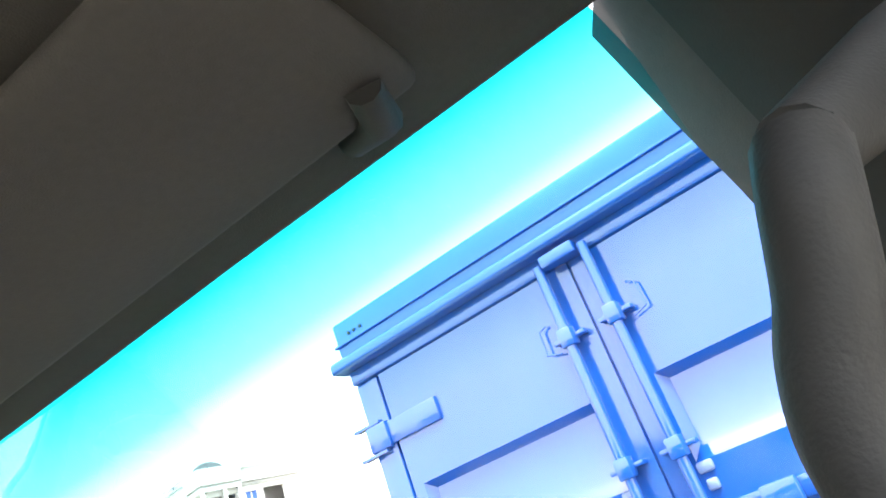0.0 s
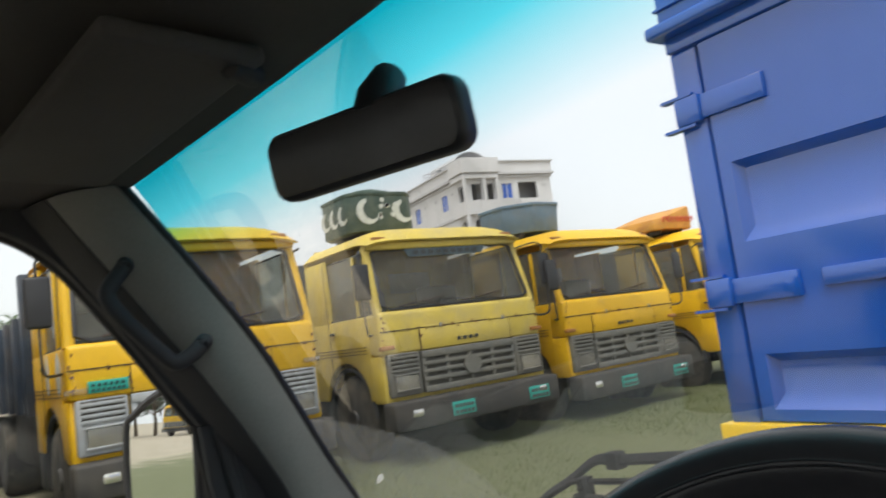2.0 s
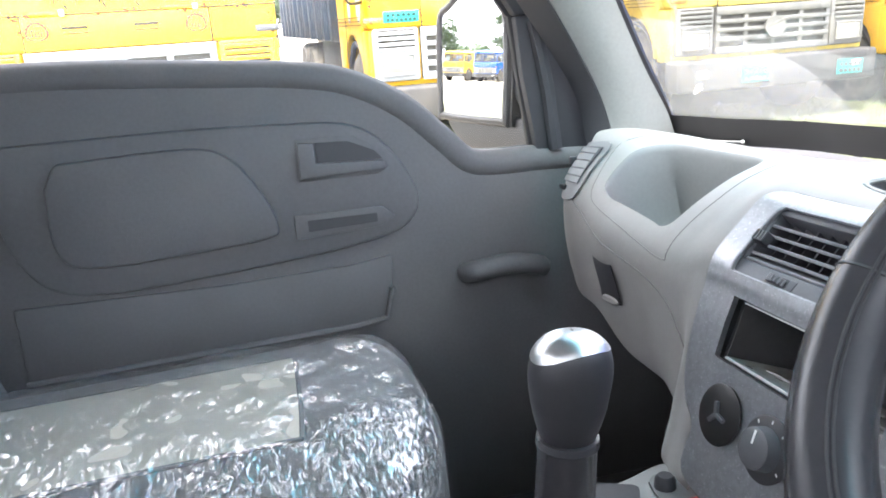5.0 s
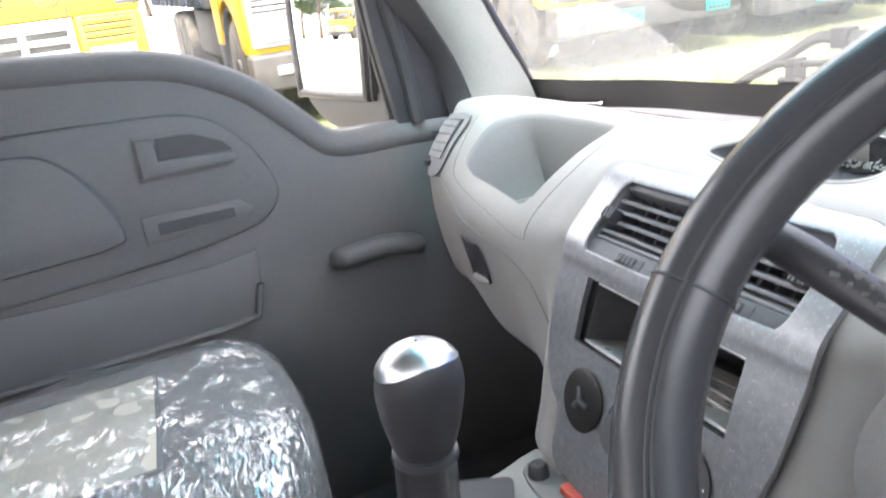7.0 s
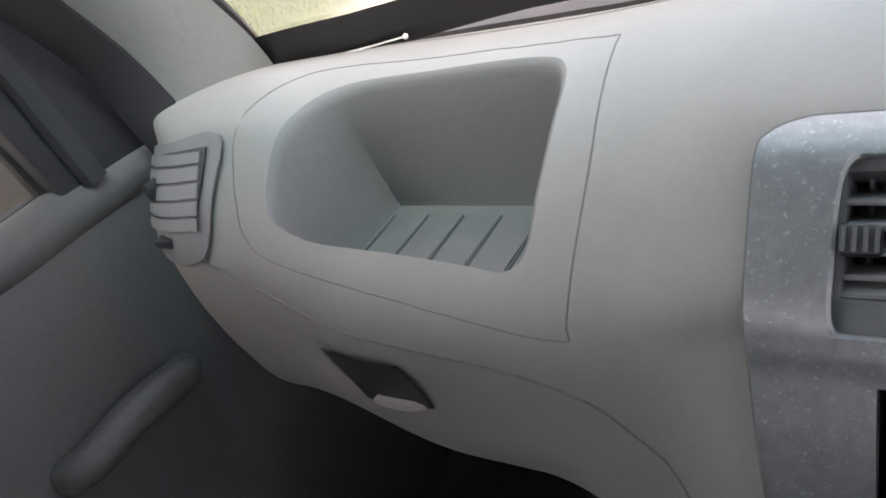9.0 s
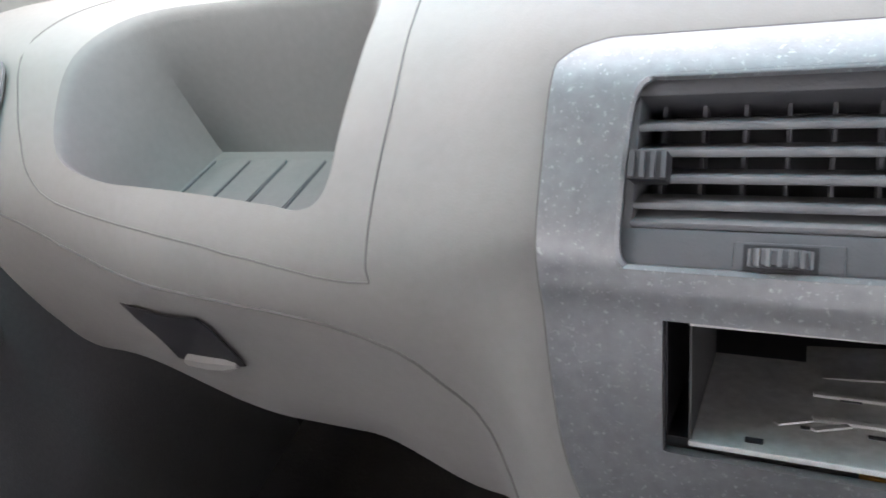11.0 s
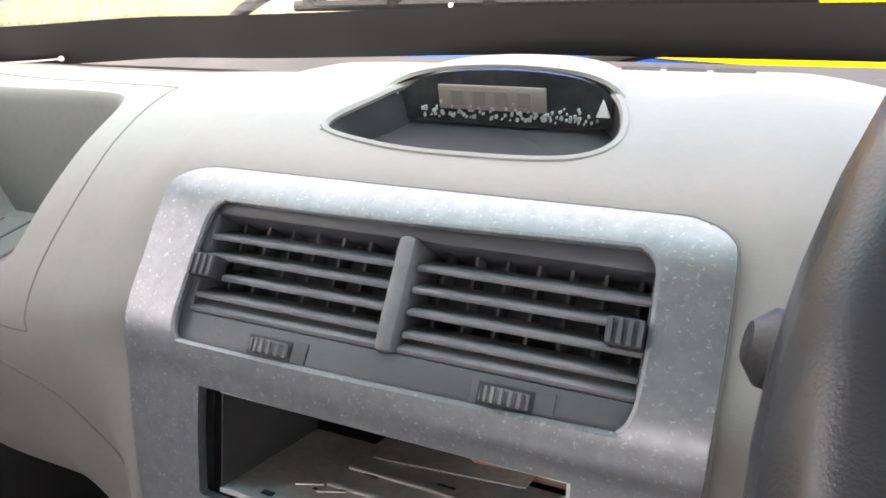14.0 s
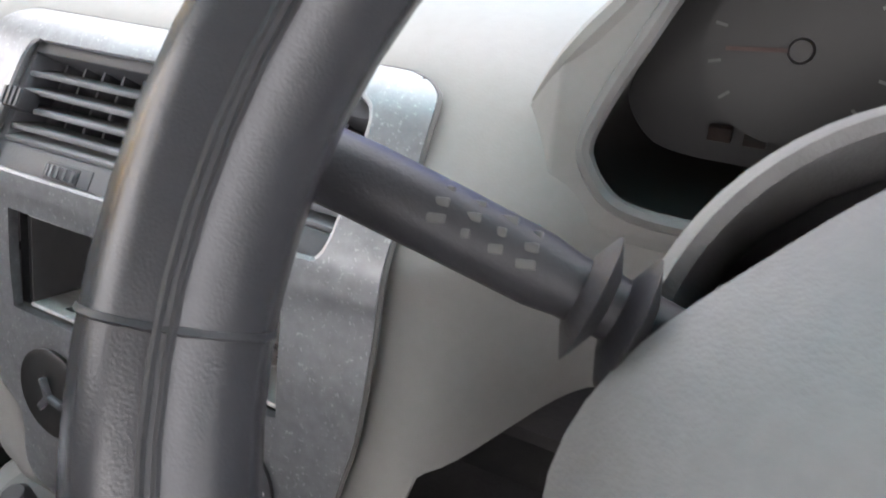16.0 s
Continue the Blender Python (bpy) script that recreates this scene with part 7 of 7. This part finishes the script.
def roof():
    def liner(u, v):
        x = -0.72 + 1.58 * u
        y0 = header_y(x) - 0.004
        y = y0 - 0.055 * 0 - v * 1.35
        edge = (abs(x - 0.07) / 0.79) ** 4
        z = 1.702 + 0.05 * math.sin(min(1, v * 3) * math.pi / 2) - 0.05 * edge * min(1, v * 3)
        return (x, y, z)
    single("ceiling", sheet(bmesh.new(), liner, 40, 30, 0.02), M_LINER, CAB, "grey fabric roof lining of the cab", "ceiling", kind="structure")
    bm = bmesh.new()
    tube(bm, [(x, header_y(x) - 0.004, 1.703) for x in (-0.64 + 1.35 * i / 40 for i in range(41))], 0.009, 8)
    single("trim", bm, M_TRIM_DARK, CAB, "dark trim along the windscreen's top edge", "trim", kind="structure")
    for x0, x1 in ((-0.52, -0.08), (0.14, 0.60)):
        mid = (x0 + x1) / 2
        y1 = header_y(mid) - 0.055
        slope = (header_y(x1) - header_y(x0)) / (x1 - x0)
        visor = empty("sun_visor", CAB @ pose(mid, y1, 1.682, 0, 0, math.degrees(math.atan(slope))), "grey padded sun visor folded up against the roof", "sun visor", "sun visors")
        w = (x1 - x0) / 2
        part("pad", B(-w, w, -0.16, 0.0, -0.012, 0.008, 0.008, 3), M_LINER, visor)
        bm = bmesh.new()
        tube(bm, [(w * 0.72, 0.02, 0.002), (w * 0.86, 0.0, -0.012), (w * 0.90, -0.03, -0.012)], [0.010, 0.013, 0.011], 10)
        part("clip", bm, M_TRIM_DARK, visor)
    mir = empty("rear_view_mirror", CAB @ pose(0.053, -0.040, 1.5415, 9, 1.0, 24), "black rear-view mirror hanging from the windscreen", "mirror")
    bm = bmesh.new()
    prism(bm, rounded(0.196, 0.060, 0.016, 6), 0.024, Matrix.Rotation(radians(90), 4, "X"), 0.006, 3)
    part("housing", bm, M_BLACK, mir)
    bm = bmesh.new()
    prism(bm, rounded(0.186, 0.051, 0.013, 6), 0.002, Matrix.Translation((0, -0.0242, 0)) @ Matrix.Rotation(radians(90), 4, "X"))
    part("glass", bm, M_DARKMIRROR, mir)
    bm = bmesh.new()
    tube(bm, [(0.014, -0.010, 0.015), (0.016, 0.0, 0.034), (0.014, 0.022, 0.052)], [0.021, 0.020, 0.016], 12)
    part("stem", bm, M_BLACK, mir)


M_DARKMIRROR = material("dimmed_mirror", (0.03, 0.03, 0.033), 0.15, metal=0.0, vary=0.05)
roof()


def shell():
    single("floor", B(-0.75, 0.88, -1.35, 0.42, 0.42, 0.46), M_FLOOR, CAB, "dark rubber-covered cab floor", "floor", kind="structure")
    bm = bmesh.new()
    # the wall leaves an unseen opening, added to light the dashboard from behind
    for x0, x1, z0, z1 in ((-0.75, 0.88, 0.42, 1.26), (-0.75, 0.88, 1.64, 1.80), (-0.75, -0.56, 1.26, 1.64), (0.70, 0.88, 1.26, 1.64)):
        box(bm, x0, x1, -1.35, -1.31, z0, z1)
    single("wall_back", bm, M_DOOR, CAB, "dark plain back wall of the cab with an opening added for light", "wall", kind="structure")
    pane = single("added_window", B(-0.56, 0.70, -1.335, -1.33, 1.26, 1.64), M_WINDOW, CAB, "clear pane in the unseen opening added to light the dashboard", "window", kind="structure")
    pane.visible_shadow = False
    for k, x in enumerate((-0.75, 0.845)):
        single("wall_%s" % ("left", "right")[k], B(x, x + 0.048, 0.285, 0.42, 0.42, 1.075), M_FLOOR, CAB, "black lined side wall beside the pedals", "wall", kind="structure")
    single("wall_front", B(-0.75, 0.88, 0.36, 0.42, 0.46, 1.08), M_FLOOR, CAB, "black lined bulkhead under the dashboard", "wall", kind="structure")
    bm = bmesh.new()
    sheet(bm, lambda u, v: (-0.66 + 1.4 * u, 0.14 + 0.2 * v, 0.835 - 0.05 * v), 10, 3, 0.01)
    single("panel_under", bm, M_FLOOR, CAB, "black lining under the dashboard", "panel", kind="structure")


shell()


def outside_mirror():
    """The passenger's door mirror: a real mirror on an arm."""
    c = Vector((-0.915, -0.005, 1.262))
    m = CAB @ pose(c.x, c.y, c.z, -1.5, 0, 26)
    top = empty("door_mirror", m, "black door mirror showing the yard behind", "mirror")
    outline = [(-0.094, -0.095), (-0.085, -0.108), (0.065, -0.118), (0.080, -0.105), (0.090, 0.05), (0.075, 0.105), (0.055, 0.122), (0.0, 0.118), (-0.060, 0.090), (-0.088, 0.060)]
    outline = smooth_ring(outline, 4)
    bm = bmesh.new()
    prism(bm, [(x * 1.13 + 0.006, z * 1.09) for x, z in outline], 0.05, Matrix.Translation((0, 0.004, 0)) @ XZ, 0.008)
    part("shell", bm, M_BLACK, top)
    bm = bmesh.new()
    prism(bm, outline, 0.003, Matrix.Translation((0, 0.0, 0)) @ XZ)
    part("mirror_glass", bm, M_MIRROR, top, "silvered mirror glass", 0)
    bm = bmesh.new()
    tube(bm, [(x * 1.05, 0.003, z * 1.04) for x, z in outline], 0.0085, 8, True)
    part("rim", bm, M_BLACK, top)
    bm = bmesh.new()
    tube(bm, [(0.07, 0.03, -0.05), (0.13, 0.05, -0.09), (0.24, 0.09, -0.12)], [0.03, 0.028, 0.03], 12)
    part("arm", bm, M_BLACK, top)
    bm = bmesh.new()
    prism(bm, smooth_ring([(-0.085, -0.112), (0.09, -0.115), (0.16, -0.13), (0.20, -0.19), (0.10, -0.205), (-0.02, -0.185), (-0.08, -0.150)], 4), 0.05, Matrix.Translation((0, 0.012, 0)) @ XZ, 0.008)
    part("lower_shell", bm, M_BLACK, top)


outside_mirror()


M_ARM = material("weathered_black_metal", (0.022, 0.022, 0.022), 0.8, vary=0.2, spec=0.12)


def wipers():
    for line, blade, lab in (
        ([(-0.513, 0.505, 1.063), (-0.449, 0.5, 1.104), (-0.376, 0.5, 1.137), (-0.309, 0.495, 1.169), (-0.261, 0.49, 1.171), (-0.174, 0.485, 1.176), (0.0, 0.475, 1.186)], [(-0.372, 0.492, 1.135), (0.16, 0.46, 1.146)], "black windscreen wiper resting low on the glass"),
        ([(-0.05, 0.52, 1.045), (0.05, 0.515, 1.07), (0.3, 0.50, 1.10)], [(-0.378, 0.495, 1.089), (0.2, 0.481, 1.101)], "black second wiper blade lying under the first")):
        top = empty("wiper", CAB, lab, "wiper", "windscreen wipers")
        bm = bmesh.new()
        tube(bm, spline(line, 5), 0.0095, 8, False, 0.6)
        arm = part("arm", bm, M_ARM, top)
        if line[0][0] < -0.3:
            c = Vector(line[4])
            part("arm_clip", B(c.x - 0.012, c.x + 0.012, c.y - 0.012, c.y + 0.012, c.z - 0.013, c.z + 0.013, 0.003), M_ARM, arm)
        bm = bmesh.new()
        a, b = Vector(blade[0]), Vector(blade[1])
        tube(bm, [a, a.lerp(b, 0.5) + Vector((0, 0, 0.008)), b], 0.0055, 6)
        tube(bm, [a.lerp(b, 0.04) + Vector((0, -0.012, -0.020)), b + Vector((0, -0.012, -0.020))], 0.0062, 6)
        part("blade", bm, M_ARM, top)
        for k in range(5):
            p = a.lerp(b, 0.08 + 0.2 * k)
            part("claw", B(p.x - 0.008, p.x + 0.008, p.y - 0.018, p.y + 0.006, p.z - 0.024, p.z + 0.010, 0.002), M_ARM, arm)
    single("scuttle", B(-0.72, 0.84, 0.40, 0.58, 0.98, 1.03, 0.01), M_FRIT, CAB, "black panel below the windscreen outside", "panel", kind="structure")


wipers()


# ---- seat, gear lever, console ----
def plastic_film():
    m = bpy.data.materials.new("crumpled_plastic_film")
    m.use_nodes = True
    n, l = m.node_tree.nodes, m.node_tree.links
    n.remove(n["Principled BSDF"])
    clear, shine, mix = n.new("ShaderNodeBsdfTransparent"), n.new("ShaderNodeBsdfGlossy"), n.new("ShaderNodeMixShader")
    clear.inputs["Color"].default_value = (0.93, 0.94, 0.94, 1)
    shine.inputs["Roughness"].default_value = 0.13
    mix.inputs["Fac"].default_value = 0.26
    tc = n.new("ShaderNodeTexCoord")
    heights = None
    drawn = n.new("ShaderNodeMapping")
    drawn.inputs["Rotation"].default_value, drawn.inputs["Scale"].default_value = (0, 0, radians(25)), (0.8, 1.9, 1.2)
    l.new(tc.outputs["Object"], drawn.inputs["Vector"])
    for scale, detail, strength in ((20, 4, 0.5), (62, 5, 0.7)):
        tex = n.new("ShaderNodeTexNoise")
        tex.noise_type = "RIDGED_MULTIFRACTAL"
        tex.inputs["Scale"].default_value, tex.inputs["Detail"].default_value, tex.inputs["Distortion"].default_value = scale, detail, 0.5
        l.new(drawn.outputs["Vector"], tex.inputs["Vector"])
        bp = n.new("ShaderNodeBump")
        bp.inputs["Strength"].default_value, bp.inputs["Distance"].default_value = strength, 0.012
        l.new(tex.outputs["Fac"], bp.inputs["Height"])
        if heights:
            l.new(heights, bp.inputs["Normal"])
        heights = bp.outputs["Normal"]
    l.new(heights, shine.inputs["Normal"])
    l.new(clear.outputs["BSDF"], mix.inputs[1])
    l.new(shine.outputs["BSDF"], mix.inputs[2])
    milky, haze_mix = n.new("ShaderNodeBsdfDiffuse"), n.new("ShaderNodeMixShader")
    milky.inputs["Color"].default_value = (0.8, 0.81, 0.82, 1)
    l.new(heights, milky.inputs["Normal"])
    haze_mix.inputs["Fac"].default_value = 0.10
    l.new(mix.outputs["Shader"], haze_mix.inputs[1])
    l.new(milky.outputs["BSDF"], haze_mix.inputs[2])
    l.new(haze_mix.outputs["Shader"], n["Material Output"].inputs["Surface"])
    return m


M_FILM = plastic_film()
M_INSERT = material("beige_seat_cloth", (0.42, 0.40, 0.34), 0.85, vary=0.12, bump=0.3, bump_scale=900)


def cushion_point(u, v, lift=0.0, rough=0.0):
    """The seat's rounded top; u across, v from the front edge back."""
    x = -0.675 + 0.455 * u
    a = abs(2 * u - 1)
    side = 0.055 * a ** 5
    if v < 0.25:
        t = v / 0.25
        ang = (1 - t) * math.pi / 2
        y = -0.300 + 0.075 * math.sin(ang) - 0.02 * t
        z = 0.790 + 0.075 * math.cos(ang) - 0.05 * max(0, 0.3 - t)
        if t < 0.15:
            z -= 0.25 * (0.15 - t) / 0.15
    else:
        t = (v - 0.25) / 0.75
        y = -0.32 - 0.56 * t
        z = 0.865 - 0.018 * t
    y += -0.05 * a ** 3 * (1 - min(1, v * 2))
    r = rough * (noise.noise((x * 14, y * 14, 2)) + 0.5 * noise.noise((x * 33, y * 33, 7)))
    return Vector((x, y, z - side + lift + r))


def seats():
    top = empty("passenger_seat", CAB, "grey cloth passenger seat", "seat")
    bm = bmesh.new()
    sheet(bm, lambda u, v: cushion_point(u, v), 40, 40, 0.03)
    part("cushion", bm, M_SEAT, top)
    bm = bmesh.new()
    sheet(bm, lambda u, v: cushion_point(0.30 + 0.52 * u, 0.36 + 0.64 * v, 0.003), 30, 30, 0.004)
    part("seat_insert", bm, M_INSERT, top, "paler beige cloth insert")
    for u0, v0, u1, v1 in ((0.30, 0.36, 0.30, 1.0), (0.82, 0.36, 0.82, 1.0), (0.30, 0.36, 0.82, 0.36)):
        bm = bmesh.new()
        tube(bm, [cushion_point(u0 + (u1 - u0) * i / 16, v0 + (v1 - v0) * i / 16, 0.002) for i in range(17)], 0.003, 6)
        part("piping", bm, M_SEAT, top)
    part("seat_base", B(-0.66, -0.25, -0.85, -0.29, 0.455, 0.80, 0.02), M_BLACK, top)
    bm = bmesh.new()
    def back(u, v):
        a = abs(2 * u - 1)
        return (-0.67 + 0.44 * u, -0.93 - 0.16 * v + 0.05 * a ** 3, 0.82 + 0.62 * v - 0.08 * a ** 4 * v)
    sheet(bm, back, 24, 20, 0.09)
    part("backrest", bm, M_SEAT, top)
    bm = bmesh.new()
    sheet(bm, lambda u, v: cushion_point(-0.03 + 1.06 * u, v * 0.98, 0.008, 0.013), 150, 150, 0.0)
    single("plastic_cover", bm, M_FILM, CAB, "crumpled clear plastic wrap over the seat cushion", "plastic cover")
    bm = bmesh.new()
    def over(u, v):
        p = Vector(back(-0.03 + 1.06 * u, v))
        return p + Vector((0, 0.008, 0)) + Vector((0, 1, 0)) * 0.012 * noise.noise((p.x * 12, p.z * 12, 1))
    sheet(bm, over, 60, 60, 0.0)
    single("plastic_cover", bm, M_FILM, CAB, "crumpled clear plastic wrap over the backrest", "plastic cover")


seats()


def gear_lever():
    top = empty("gear_lever", CAB @ pose(-0.070, -0.217, 0.46, -3, 3, 0), "black gear lever with a bright metal cap", "gear lever")
    bm = bmesh.new()
    lathe(bm, [(0.045, 0.0), (0.040, 0.10), (0.030, 0.30), (0.026, 0.40), (0.025, 0.485), (0.027, 0.488), (0.026, 0.494), (0.01, 0.495)], None, 24)
    part("boot", bm, M_LEATHER, top)
    bm = bmesh.new()
    def knob(u, v):
        a = 2 * math.pi * u
        r = curve_at([(0.020, 0.490), (0.0235, 0.500), (0.0285, 0.520), (0.0315, 0.540), (0.0320, 0.555), (0.0290, 0.570), (0.0205, 0.581), (0.010, 0.586), (0.0005, 0.587)], v)
        return (r[0] * math.cos(a), r[0] * 1.08 * math.sin(a), r[1] + 0.004 * math.cos(a) * min(1, r[0] / 0.03) * (v > 0.3))
    part("knob", sheet(bm, knob, 32, 32), M_BLACK, top)
    bm = bmesh.new()
    def cap(u, v):
        a = 2 * math.pi * u
        low = 0.66 + 0.05 * math.cos(2 * a) - 0.06 * math.cos(a + 0.6)
        w = low + (1 - low) * v
        r = curve_at([(0.020, 0.490), (0.0235, 0.500), (0.0285, 0.520), (0.0315, 0.540), (0.0320, 0.555), (0.0290, 0.570), (0.0205, 0.581), (0.010, 0.586), (0.0005, 0.587)], w)
        return ((r[0] + 0.0009) * math.cos(a), (r[0] * 1.08 + 0.0009) * math.sin(a), r[1] + 0.0008 + 0.004 * math.cos(a) * min(1, r[0] / 0.03))
    part("metal_cap", sheet(bm, cap, 32, 12), M_CHROME, top, "satin metal cap")


gear_lever()


def console():
    top = empty("console", CAB, "light grey switch console below the centre panel", "console")
    outline = smooth_ring([(-0.135, -0.015), (-0.138, -0.10), (-0.110, -0.175), (-0.085, -0.195), (-0.06, -0.185), (0.06, -0.11), (0.10, -0.05), (0.10, 0.02)], 5)
    bm = bmesh.new()
    prism(bm, outline, 0.05, Matrix.Translation((0, 0, 0.785)), 0.008, 3)
    part("body", bm, M_DASH, top)
    bm = bmesh.new()
    prism(bm, smooth_ring([(-0.122, -0.03), (-0.122, -0.075), (-0.03, -0.075), (0.03, -0.04), (0.03, 0.0), (-0.06, 0.0)], 4), 0.003, Matrix.Translation((0, 0, 0.8352)))
    panel = part("switch_panel", bm, M_DASH_SHADED, top)
    bm = bmesh.new()
    prism(bm, rounded(0.04, 0.055, 0.008), 0.006, Matrix.Translation((-0.110, -0.122, 0.8345)) @ Matrix.Rotation(radians(-25), 4, "Z"))
    part("cup_recess", bm, M_BLACK, top)
    part("red_switch", B(-0.075, -0.040, -0.062, -0.030, 0.838, 0.846, 0.003, 3), M_RED, panel)
    for x, y in ((-0.108, -0.065), (-0.052, -0.098)):
        bm = bmesh.new()
        lathe(bm, [(0.002, 0.0), (0.011, 0.0), (0.010, 0.012), (0.007, 0.015), (0.001, 0.015)], Matrix.Translation((x, y, 0.836)), 18)
        part("switch_knob", bm, M_BLACK, panel)
    part("black_switch", B(-0.03, 0.0, -0.085, -0.06, 0.836, 0.845, 0.003), M_BLACK, panel)
    part("support", B(-0.10, 0.08, -0.06, 0.06, 0.46, 0.79, 0.02), M_BLACK, top)


console()
